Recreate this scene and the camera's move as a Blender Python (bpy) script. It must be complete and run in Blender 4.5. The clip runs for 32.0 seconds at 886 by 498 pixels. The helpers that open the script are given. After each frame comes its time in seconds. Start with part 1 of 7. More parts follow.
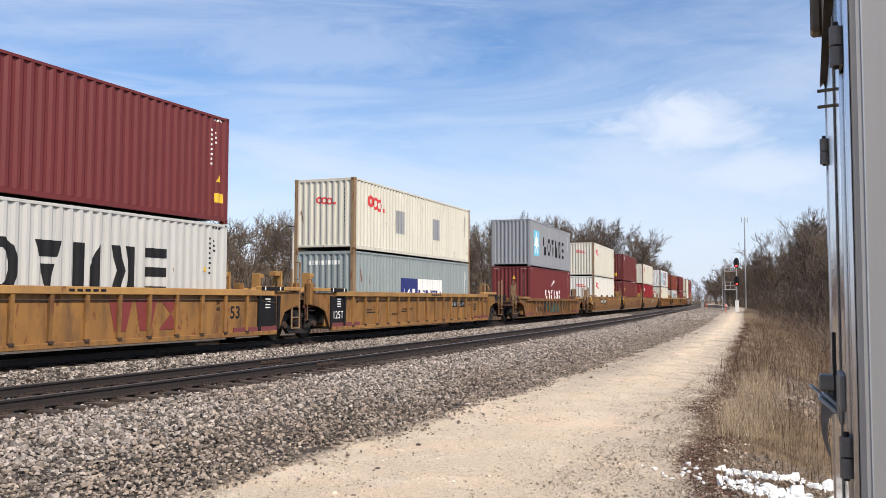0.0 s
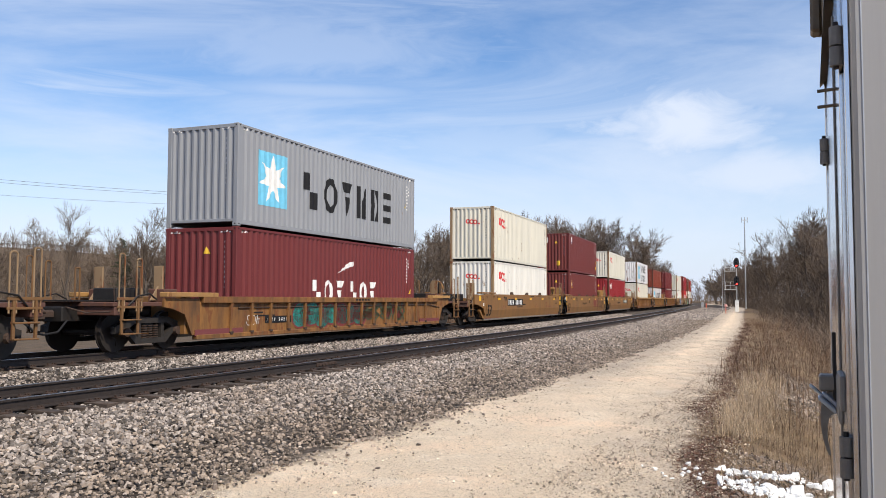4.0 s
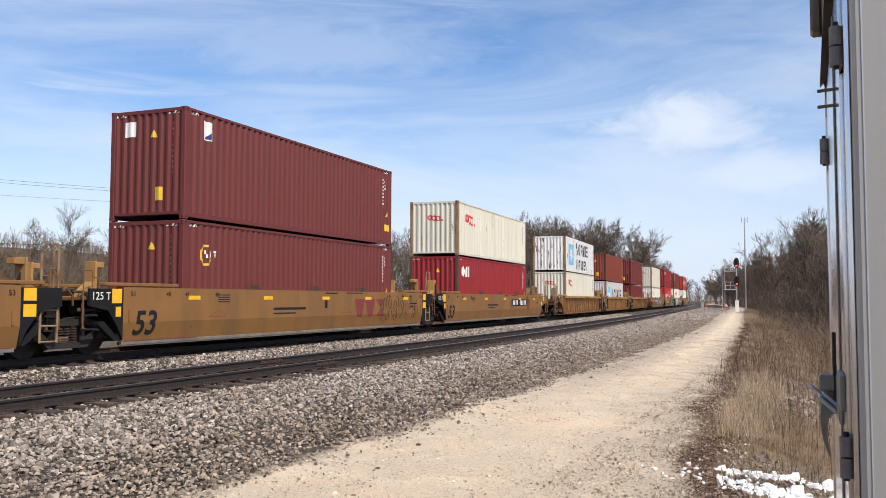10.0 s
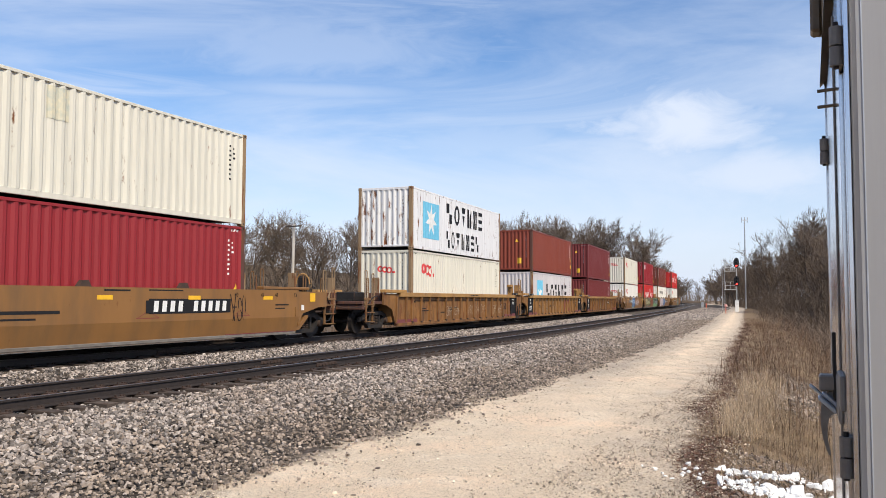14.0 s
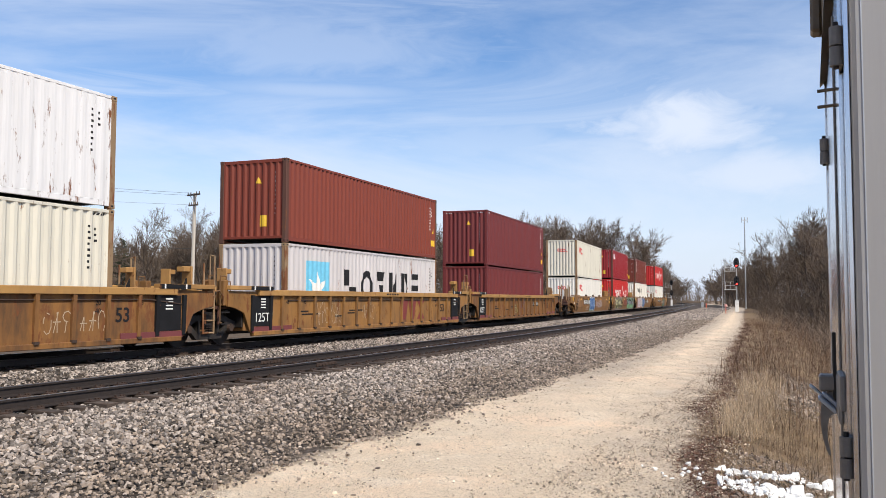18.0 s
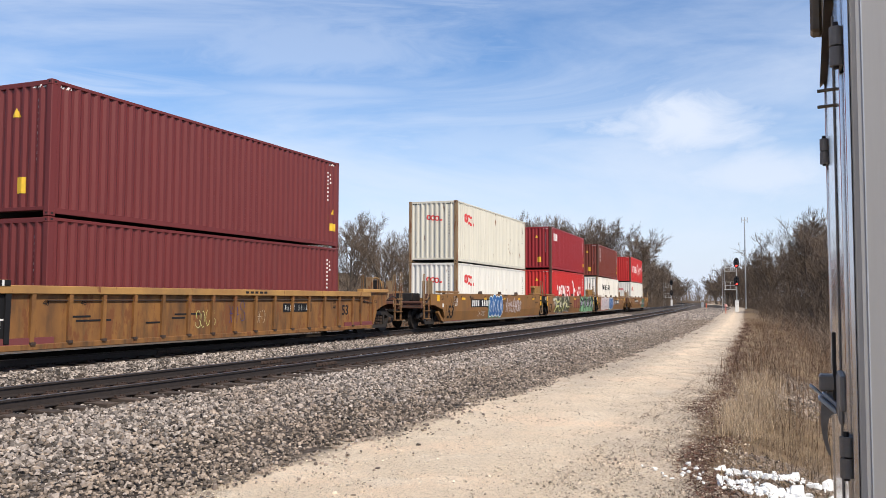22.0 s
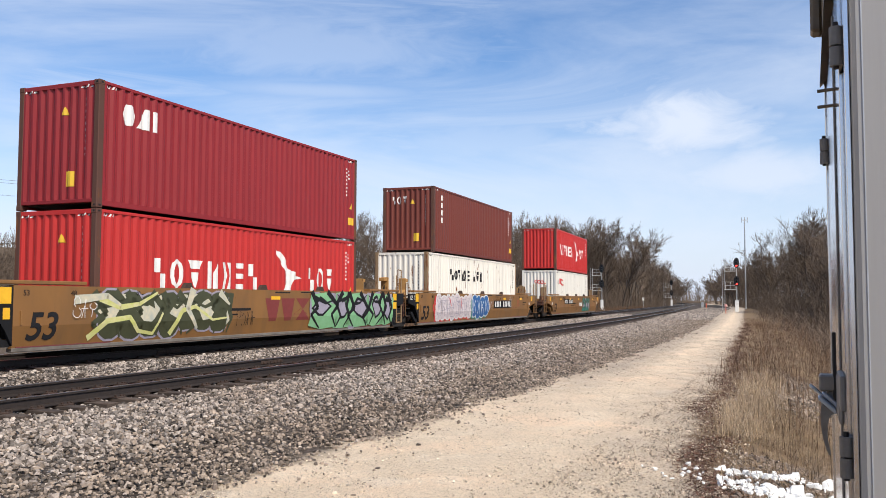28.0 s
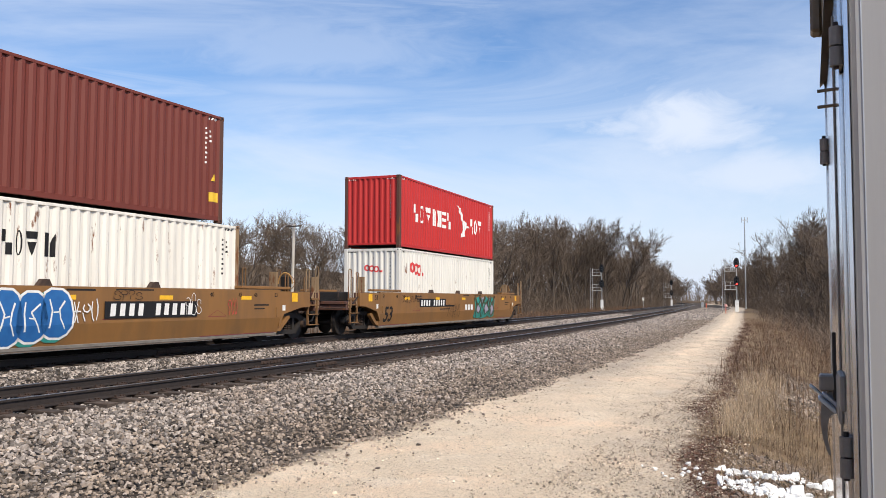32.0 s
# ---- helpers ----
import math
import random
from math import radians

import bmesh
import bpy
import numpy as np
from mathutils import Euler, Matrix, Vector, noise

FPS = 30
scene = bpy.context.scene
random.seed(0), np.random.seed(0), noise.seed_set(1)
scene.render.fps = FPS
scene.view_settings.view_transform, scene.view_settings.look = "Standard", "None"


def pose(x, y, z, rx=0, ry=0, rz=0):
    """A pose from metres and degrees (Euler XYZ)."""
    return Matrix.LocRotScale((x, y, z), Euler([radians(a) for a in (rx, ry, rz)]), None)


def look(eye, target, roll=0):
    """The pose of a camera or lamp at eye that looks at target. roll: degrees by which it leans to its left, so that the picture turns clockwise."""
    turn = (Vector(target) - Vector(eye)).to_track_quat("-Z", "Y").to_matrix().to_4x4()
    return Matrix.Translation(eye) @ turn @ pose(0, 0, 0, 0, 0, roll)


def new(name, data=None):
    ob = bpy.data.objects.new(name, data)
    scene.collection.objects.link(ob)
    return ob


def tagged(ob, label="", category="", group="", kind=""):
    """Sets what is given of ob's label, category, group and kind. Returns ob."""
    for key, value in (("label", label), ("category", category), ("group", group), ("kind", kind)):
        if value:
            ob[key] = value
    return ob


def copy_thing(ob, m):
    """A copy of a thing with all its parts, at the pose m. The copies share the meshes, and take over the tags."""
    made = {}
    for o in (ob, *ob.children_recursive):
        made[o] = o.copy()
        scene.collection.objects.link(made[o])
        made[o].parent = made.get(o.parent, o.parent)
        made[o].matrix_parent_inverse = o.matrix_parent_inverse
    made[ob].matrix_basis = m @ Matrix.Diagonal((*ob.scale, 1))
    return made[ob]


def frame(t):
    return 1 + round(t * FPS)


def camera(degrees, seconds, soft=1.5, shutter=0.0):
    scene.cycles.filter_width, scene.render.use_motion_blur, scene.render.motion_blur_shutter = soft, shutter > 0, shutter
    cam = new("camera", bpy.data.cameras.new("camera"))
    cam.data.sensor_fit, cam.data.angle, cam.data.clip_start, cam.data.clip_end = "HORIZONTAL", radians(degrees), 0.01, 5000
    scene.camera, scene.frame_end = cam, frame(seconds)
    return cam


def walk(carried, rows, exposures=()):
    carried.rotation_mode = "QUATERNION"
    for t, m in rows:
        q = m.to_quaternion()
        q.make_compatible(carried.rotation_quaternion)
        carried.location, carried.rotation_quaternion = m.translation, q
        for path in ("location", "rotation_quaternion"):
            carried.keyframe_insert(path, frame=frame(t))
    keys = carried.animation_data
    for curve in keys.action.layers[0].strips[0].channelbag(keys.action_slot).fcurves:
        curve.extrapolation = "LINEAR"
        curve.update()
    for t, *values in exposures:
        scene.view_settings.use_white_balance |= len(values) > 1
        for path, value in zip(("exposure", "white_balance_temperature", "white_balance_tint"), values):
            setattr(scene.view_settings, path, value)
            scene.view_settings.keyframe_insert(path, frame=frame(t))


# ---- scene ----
EYE = (0.0, 0.0, 1.8)
cam = camera(54.64, 32.0, soft=0.6)
_aim = Vector((0.0, math.cos(0.05832), math.sin(0.05832)))
STAND = look(EYE, Vector(EYE) + _aim * 10, 0.14)
walk(cam, [(0.0, STAND), (32.0, STAND)])

# ---- the line of the far track: arc length s, heading from four curvatures ----
SG = np.linspace(-320, 420, 2961)
_k = np.interp(SG, [-90, -20, 40, 100, 170, 300], [0.0012, 0.0024825, 0.0006827, -0.0004175, 0.0006514, 0.0012])
_st = SG[1] - SG[0]


def _cum(a):
    c = np.concatenate([[0], np.cumsum((a[1:] + a[:-1]) / 2 * _st)])
    return c - np.interp(0, SG, c)


HEAD = 1.17354 + _cum(_k)
PX, PY = _cum(np.cos(HEAD)) - 8.0, _cum(np.sin(HEAD)) + 21.35071
RAIL_NEAR, RAIL_FAR, SPACING = 0.379, 0.551, 4.587


def at(s, lat=0.0):
    """Plan place and heading at arc length s, lat metres towards the road side."""
    h = np.interp(s, SG, HEAD)
    return np.interp(s, SG, PX) + lat * np.sin(h), np.interp(s, SG, PY) - lat * np.cos(h), h


def smooth(a, b, x):
    u = np.clip((np.asarray(x, float) - a) / (b - a), 0, 1)
    return u * u * (3 - 2 * u)


def ground_z(s, lat):
    """Height of the ground: two ballast beds, the gravel road, the ditch on the right."""
    z = np.interp(lat, [-40, -14, -7.5, -4.6, -1.8, 1.8, 2.4, 3.0, 6.2, 7.4, 10.4, 12, 14.3, 60],
                  [-0.6, -0.5, -0.2, 0.05, 0.34, 0.34, 0.28, 0.15, 0.13, 0.09, 0.0, 0.03, 0.0, 0.0])
    z = z - 1.5 * smooth(14.4, 20.0, lat) * smooth(-11, -4, s) * (1 - 0.55 * smooth(40, 110, s)) + 0.9 * smooth(21, 40, lat) * smooth(-11, -4, s)
    z = z + 0.06 * smooth(14.6, 15.6, lat) * np.sin(np.asarray(s) * 1.7) * np.sin(np.asarray(lat) * 2.1)
    # the low hill far behind the train
    return z + 13.0 * smooth(-96, -130, lat)


# ---- light ----
SUN = Vector((0.58, -0.81, 1.02)).normalized()
sun = new("sun", bpy.data.lights.new("sun", "SUN"))
sun.data.energy, sun.data.angle, sun.data.color = 5.0, radians(0.55), (1.0, 0.91, 0.77)
sun.matrix_world = look((0, 0, 60), Vector((0, 0, 60)) - SUN)
world = bpy.data.worlds.new("world")
scene.world = world
world.use_nodes = True


def sky():
    nt = world.node_tree
    n, l = nt.nodes, nt.links
    n.clear()
    out, bg = n.new("ShaderNodeOutputWorld"), n.new("ShaderNodeBackground")
    tex = n.new("ShaderNodeTexSky")
    tex.sky_type, tex.sun_disc = "NISHITA", False
    tex.sun_elevation = math.asin(SUN.z)
    tex.sun_rotation = math.atan2(SUN.x, SUN.y)
    tex.air_density, tex.dust_density, tex.ozone_density = 1.0, 0.4, 2.0
    co = n.new("ShaderNodeTexCoord")

    def cloud(scale, stretch, turn, lo, hi, amount, dist):
        mp = n.new("ShaderNodeMapping")
        mp.inputs["Scale"].default_value = stretch
        mp.inputs["Rotation"].default_value = turn
        nz = n.new("ShaderNodeTexNoise")
        nz.inputs["Scale"].default_value, nz.inputs["Detail"].default_value = scale, 9
        nz.inputs["Roughness"].default_value, nz.inputs["Distortion"].default_value = 0.58, dist
        r = n.new("ShaderNodeMapRange")
        r.interpolation_type = "SMOOTHSTEP"
        r.inputs["From Min"].default_value, r.inputs["From Max"].default_value = lo, hi
        r.inputs["To Max"].default_value = amount
        l.new(co.outputs["Generated"], mp.inputs["Vector"])
        l.new(mp.outputs[0], nz.inputs["Vector"])
        l.new(nz.outputs["Fac"], r.inputs["Value"])
        return r.outputs[0], nz.outputs["Fac"]

    def patch(where, size, squash, amount, tear):
        """One small cloud with a torn edge."""
        d = Vector(where).normalized()
        sub, mp = n.new("ShaderNodeVectorMath"), n.new("ShaderNodeMapping")
        sub.operation = "SUBTRACT"
        sub.inputs[1].default_value = d
        mp.inputs["Scale"].default_value = squash
        ln, add, r = n.new("ShaderNodeVectorMath"), n.new("ShaderNodeMath"), n.new("ShaderNodeMapRange")
        ln.operation = "LENGTH"
        add.operation = "MULTIPLY_ADD"
        add.inputs[1].default_value = -tear
        r.interpolation_type = "SMOOTHSTEP"
        r.inputs["From Min"].default_value, r.inputs["From Max"].default_value = size - 0.5 * tear, 0.1 * size - 0.5 * tear
        r.inputs["To Max"].default_value = amount
        l.new(co.outputs["Generated"], sub.inputs[0])
        l.new(sub.outputs[0], mp.inputs["Vector"])
        l.new(mp.outputs[0], ln.inputs[0])
        l.new(fine, add.inputs[0])
        l.new(ln.outputs["Value"], add.inputs[2])
        l.new(add.outputs[0], r.inputs["Value"])
        return r.outputs[0]

    veil, _ = cloud(2.2, (1.0, 0.6, 4.2), (0.0, 0.35, 0.25), 0.32, 0.77, 0.68, 0.6)
    wisp, _ = cloud(5.0, (0.5, 1.0, 5.5), (0.0, -0.3, 0.2), 0.46, 0.80, 0.5, 1.0)
    _, fine = cloud(16.0, (1, 1, 2.0), (0, 0, 0), 0.4, 0.7, 1, 0.6)
    parts = [veil, wisp,
             patch((0.276, 0.99, 0.204), 0.112, (0.80, 1, 1.75), 0.95, 0.13),
             patch((0.215, 0.99, 0.200), 0.055, (0.6, 1, 2.2), 0.75, 0.08),
             patch((0.345, 0.99, 0.212), 0.055, (0.55, 1, 4.0), 0.5, 0.07),
             patch((0.365, 1.0, 0.148), 0.135, (0.72, 1, 3.0), 0.8, 0.10),
             patch((-0.16, 1.0, 0.30), 0.17, (0.6, 1, 2.4), 0.35, 0.22),
             patch((0.05, 1.0, 0.185), 0.13, (0.7, 1, 3.0), 0.35, 0.16),
             patch((0.42, 1.0, 0.33), 0.09, (0.8, 1, 2.0), 0.3, 0.12),
             patch((-0.15, 1.0, 0.245), 0.15, (0.75, 1, 9.0), 0.4, 0.05)]
    total = parts[0]
    for p in parts[1:]:
        m = n.new("ShaderNodeMath")
        m.operation, m.use_clamp = "MAXIMUM", True
        l.new(total, m.inputs[0])
        l.new(p, m.inputs[1])
        total = m.outputs[0]
    # haze that brightens towards the horizon
    sep, hz = n.new("ShaderNodeSeparateXYZ"), n.new("ShaderNodeMapRange")
    l.new(co.outputs["Generated"], sep.inputs[0])
    l.new(sep.outputs["Z"], hz.inputs["Value"])
    hz.inputs["From Min"].default_value, hz.inputs["From Max"].default_value = 0.0, 0.19
    hz.inputs["To Min"].default_value, hz.inputs["To Max"].default_value = 0.9, 0.0
    mix, cover = n.new("ShaderNodeMix"), n.new("ShaderNodeMix")
    mix.data_type = cover.data_type = "RGBA"
    l.new(hz.outputs[0], mix.inputs["Factor"])
    l.new(total, cover.inputs["Factor"])
    hue = n.new("ShaderNodeHueSaturation")
    hue.inputs["Saturation"].default_value = 1.28
    l.new(tex.outputs[0], hue.inputs["Color"])
    tint = n.new("ShaderNodeMix")
    tint.data_type, tint.blend_type = "RGBA", "MULTIPLY"
    tint.inputs["Factor"].default_value = 1.0
    tint.inputs["B"].default_value = (1.46, 1.26, 1.31, 1)
    l.new(hue.outputs[0], tint.inputs["A"])
    l.new(tint.outputs["Result"], mix.inputs["A"])
    mix.inputs["B"].default_value = (5.6, 6.75, 8.7, 1)
    l.new(mix.outputs["Result"], cover.inputs["A"])
    cover.inputs["B"].default_value = (6.9, 7.6, 8.9, 1)
    l.new(cover.outputs["Result"], bg.inputs["Color"])
    bg.inputs["Strength"].default_value = 0.115
    l.new(bg.outputs[0], out.inputs[0])


sky()
scene.view_settings.exposure = 0.0

# ---- materials ----


def mat(name, a, b=None, scale=6.0, rough=0.6, metal=0.0, bump=0.0, bscale=None, stretch=(1, 1, 1), stain=None, samount=0.4, sscale=1.2,
        sstretch=(1, 1, 1), rust=0.0, rscale=3.0, rstretch=(1, 1, 0.35), emit=0.0, vary=0.0, island=False, spec=0.5):
    """Two tones of grain, a wide stain, rust spots, relief."""
    m = bpy.data.materials.new(name)
    m.use_nodes = True
    nt = m.node_tree
    n, l = nt.nodes, nt.links
    p = n["Principled BSDF"]
    p.inputs["Roughness"].default_value, p.inputs["Metallic"].default_value = rough, metal
    p.inputs["Specular IOR Level"].default_value = spec
    co, inf = n.new("ShaderNodeTexCoord"), n.new("ShaderNodeObjectInfo")
    off = n.new("ShaderNodeVectorMath")
    off.operation = "MULTIPLY_ADD"
    off.inputs[1].default_value = (1, 1, 1)
    sc = n.new("ShaderNodeVectorMath")
    sc.operation = "SCALE"
    sc.inputs["Scale"].default_value = 37.0
    cmb = n.new("ShaderNodeCombineXYZ")
    for i in range(3):
        l.new(inf.outputs["Random"], cmb.inputs[i])
    l.new(cmb.outputs[0], sc.inputs[0])
    l.new(co.outputs["Object"], off.inputs[0])
    l.new(sc.outputs[0], off.inputs[2])

    def noisy(s, st, detail=6, ro=0.6):
        mp, nz = n.new("ShaderNodeMapping"), n.new("ShaderNodeTexNoise")
        mp.inputs["Scale"].default_value = st
        nz.inputs["Scale"].default_value, nz.inputs["Detail"].default_value, nz.inputs["Roughness"].default_value = s, detail, ro
        l.new(off.outputs[0], mp.inputs["Vector"])
        l.new(mp.outputs[0], nz.inputs["Vector"])
        return nz.outputs["Fac"]

    def ramp(f, lo, hi, top=1.0):
        r = n.new("ShaderNodeMapRange")
        r.inputs["From Min"].default_value, r.inputs["From Max"].default_value, r.inputs["To Max"].default_value = lo, hi, top
        l.new(f, r.inputs["Value"])
        return r.outputs[0]

    def blend(f, x, y):
        mx = n.new("ShaderNodeMix")
        mx.data_type = "RGBA"
        l.new(f, mx.inputs["Factor"])
        for v, s in ((x, mx.inputs["A"]), (y, mx.inputs["B"])):
            if isinstance(v, tuple):
                s.default_value = (*v, 1)
            else:
                l.new(v, s)
        return mx.outputs["Result"]

    b = b or tuple(c * 0.82 for c in a)
    col = blend(ramp(noisy(scale, stretch), 0.32, 0.68), tuple(a), tuple(b))
    if stain:
        col = blend(ramp(noisy(sscale, sstretch, 8), 0.45, 0.75, samount), col, tuple(stain))
    if vary:
        src = inf.outputs["Random"]
        if island:
            g = n.new("ShaderNodeNewGeometry")
            src = g.outputs["Random Per Island"]
        hsv = n.new("ShaderNodeHueSaturation")
        r = n.new("ShaderNodeMapRange")
        r.inputs["To Min"].default_value, r.inputs["To Max"].default_value = 1 - vary, 1 + vary
        l.new(src, r.inputs["Value"])
        l.new(r.outputs[0], hsv.inputs["Value"])
        l.new(col, hsv.inputs["Color"])
        col = hsv.outputs[0]
    if rust:
        f = ramp(noisy(rscale, rstretch, 10, 0.7), 0.70 - 0.30 * rust, 0.75 - 0.28 * rust)
        col = blend(f, col, (0.16, 0.062, 0.025))
        rr = n.new("ShaderNodeMapRange")
        rr.inputs["To Min"].default_value, rr.inputs["To Max"].default_value = rough, 0.85
        l.new(f, rr.inputs["Value"])
        l.new(rr.outputs[0], p.inputs["Roughness"])
    l.new(col, p.inputs["Base Color"])
    if bump:
        bp = n.new("ShaderNodeBump")
        bp.inputs["Strength"].default_value, bp.inputs["Distance"].default_value = min(1.0, bump), 0.02
        l.new(noisy(bscale or scale * 3, stretch), bp.inputs["Height"])
        l.new(bp.outputs[0], p.inputs["Normal"])
    if emit:
        l.new(col, p.inputs["Emission Color"])
        p.inputs["Emission Strength"].default_value = emit
    return m


def paint(name, rgb, dirt=0.35, rust=0.15, rough=0.5):
    g = tuple(c * 0.58 + 0.022 for c in rgb)
    return mat(name, rgb, tuple(c * 0.9 for c in rgb), 1.6, rough, stretch=(1.5, 1, 0.25), stain=g, samount=dirt, sscale=2.2, sstretch=(2.5, 1, 0.12), rust=rust, rscale=4.5, rstretch=(1, 1, 0.22), bump=0.06, bscale=5, spec=0.35)


DUSTY = mat("dusty_grey_steel", (0.20, 0.18, 0.155), (0.12, 0.105, 0.09), 3, 0.8, stain=(0.08, 0.06, 0.045), samount=0.6, sscale=2, sstretch=(1, 1, 0.5))
MAROON = paint("maroon_paint", (0.145, 0.025, 0.024), 0.25, 0.08)
MAROON_B = paint("dull_maroon_paint", (0.14, 0.029, 0.025), 0.35, 0.14)
OXIDE = paint("red_brown_paint", (0.20, 0.041, 0.022), 0.25, 0.14)
BROWN = paint("brown_red_paint", (0.155, 0.034, 0.022), 0.3, 0.2)
CREAM = paint("cream_paint", (0.64, 0.61, 0.515), 0.40, 0.25)
WHITE = paint("off_white_paint", (0.71, 0.69, 0.63), 0.38, 0.22)
DIRTY_WHITE = paint("dirty_white_paint", (0.56, 0.53, 0.53), 0.45, 0.24)
WHITE_COOL = paint("cool_white_paint", (0.75, 0.745, 0.745), 0.35, 0.40)
WHITE_RUST = paint("rusty_white_paint", (0.72, 0.71, 0.69), 0.25, 0.55)
WHITE_OLD = paint("streaked_white_paint", (0.77, 0.735, 0.66), 0.45, 0.32)
GEAR = paint("grimy_brown_railcar_paint", (0.165, 0.085, 0.033), 0.7, 0.5, 0.75)
SILVER = paint("light_grey_paint", (0.52, 0.51, 0.48), 0.42, 0.2)
GREY_BLUE = paint("mid_grey_paint", (0.27, 0.28, 0.30), 0.25, 0.08)
PALE_BLUE = paint("pale_grey_green_paint", (0.27, 0.31, 0.31), 0.4, 0.18)
RED = paint("deep_red_paint", (0.255, 0.018, 0.022), 0.25, 0.08)
BRIGHT = paint("bright_red_paint", (0.47, 0.027, 0.024), 0.18, 0.05)
POST_RUST = paint("rusty_tan_paint", (0.27, 0.18, 0.10), 0.6, 0.6, 0.75)
POST_DARK = paint("rusty_brown_paint", (0.10, 0.045, 0.032), 0.5, 0.5, 0.75)
YELLOW = mat("railcar_yellow_paint", (0.30, 0.15, 0.044), (0.215, 0.105, 0.034), 1.3, 0.6, stretch=(1, 1, 0.5), stain=(0.09, 0.052, 0.03), samount=0.95, sscale=2.2, sstretch=(1.4, 1, 0.4), rust=0.42, rscale=4.0, bump=0.08, bscale=6, spec=0.3, vary=0.12)
YELLOW_L = mat("pale_railcar_yellow_paint", (0.42, 0.235, 0.075), (0.32, 0.17, 0.06), 1.3, 0.6, stain=(0.16, 0.10, 0.055), samount=0.6, sscale=1.4, sstretch=(1, 1, 0.6), rust=0.3, rscale=4.0, spec=0.3, vary=0.12)
YELLOW_W = mat("worn_railcar_yellow_paint", (0.27, 0.125, 0.036), (0.16, 0.075, 0.028), 1.6, 0.65, stretch=(1, 1, 0.5), stain=(0.055, 0.033, 0.021), samount=1.0, sscale=2.4, sstretch=(1.4, 1, 0.35), rust=0.55, rscale=3.5, bump=0.1, bscale=6, spec=0.3)
YELLOW_B = mat("dull_railcar_tan_paint", (0.25, 0.120, 0.036), (0.205, 0.098, 0.031), 1.1, 0.5, stretch=(1, 1, 0.5), stain=(0.11, 0.068, 0.036), samount=0.6, sscale=1.3, sstretch=(1.4, 1, 0.3), rust=0.14, rscale=4.0, bump=0.05, bscale=5, spec=0.4)
BLACK_P = mat("black_panel_paint", (0.016, 0.016, 0.018), (0.011, 0.011, 0.012), 3, 0.7, spec=0.15, rust=0.2)
BAND = paint("dull_red_band_paint", (0.17, 0.045, 0.045), 0.4, 0.1)
CHIP = mat("reflector_yellow", (0.85, 0.47, 0.02), rough=0.4)
INK_W = mat("white_mark", (0.78, 0.77, 0.74), rough=0.5, rust=0.05)
INK_K = mat("black_mark", (0.018, 0.018, 0.02), rough=0.7, spec=0.15)
INK_R = mat("red_mark", (0.60, 0.035, 0.035), (0.5, 0.05, 0.05), rough=0.5)
INK_DR = mat("dull_red_mark", (0.20, 0.035, 0.03), rough=0.6)
INK_SKY = mat("light_blue_mark", (0.16, 0.52, 0.72), rough=0.5)
INK_NAVY = mat("navy_mark", (0.02, 0.03, 0.16), rough=0.5)
INK_Y = mat("yellow_mark", (0.75, 0.48, 0.03), rough=0.5)
CHALK = mat("faded_chalk_mark", (0.50, 0.40, 0.29), (0.36, 0.27, 0.18), 8, 0.8)
G_GREEN = mat("green_spray", (0.19, 0.42, 0.20), (0.24, 0.48, 0.26), rough=0.5)
G_TEAL = mat("teal_spray", (0.03, 0.26, 0.22), rough=0.5)
G_BLUE = mat("blue_spray", (0.015, 0.10, 0.30), (0.02, 0.13, 0.36), rough=0.5)
G_LIME = mat("lime_spray", (0.50, 0.52, 0.13), (0.6, 0.56, 0.3), rough=0.5)
G_OLIVE = mat("olive_spray", (0.06, 0.065, 0.03), rough=0.5)
G_CREAM = mat("cream_spray", (0.62, 0.55, 0.38), (0.4, 0.42, 0.36), rough=0.5)
G_GREY = mat("grey_spray", (0.34, 0.31, 0.38), rough=0.5)
G_PINK = mat("pale_pink_spray", (0.70, 0.63, 0.63), (0.52, 0.44, 0.45), rough=0.5)
STEEL_D = mat("dark_oily_steel", (0.020, 0.016, 0.014), (0.011, 0.009, 0.008), 8, 0.65, 0.2, bump=0.2, rust=0.2)
FRAME_M = mat("brown_cast_steel", (0.030, 0.024, 0.02), (0.017, 0.014, 0.012), 8, 0.7, 0.1, bump=0.2, rust=0.15)
STEEL_W = mat("worn_wheel_steel", (0.028, 0.021, 0.017), (0.017, 0.013, 0.011), 10, 0.65, 0.2)
RUSTY = mat("rusty_steel", (0.072, 0.043, 0.03), (0.042, 0.027, 0.021), 9, 0.8, 0.2, bump=0.3)
RAIL_M = mat("rail_side_steel", (0.042, 0.031, 0.026), (0.028, 0.021, 0.018), 12, 0.65, 0.3, bump=0.2)
RAIL_T = mat("rail_head_steel", (0.30, 0.28, 0.27), (0.2, 0.19, 0.18), 20, 0.32, 0.9)
TIE_M = mat("creosoted_wood", (0.085, 0.060, 0.045), (0.045, 0.033, 0.027), 14, 0.9, bump=0.6, stretch=(1, 0.15, 1), vary=0.25)
GALV = mat("galvanised_steel", (0.55, 0.56, 0.57), (0.45, 0.46, 0.47), 9, 0.5, 0.6)
WHITE_B = mat("white_painted_steel", (0.78, 0.78, 0.76), rough=0.5)
SIG_BLK = mat("signal_black_paint", (0.012, 0.012, 0.014), rough=0.45)
RED_LAMP = mat("red_signal_light", (1.0, 0.03, 0.02), (1.0, 0.03, 0.02), emit=7.0)
DARK_LENS = mat("unlit_lens_glass", (0.01, 0.012, 0.014), rough=0.1)
ORANGE = mat("orange_plastic", (0.75, 0.12, 0.04), rough=0.5)
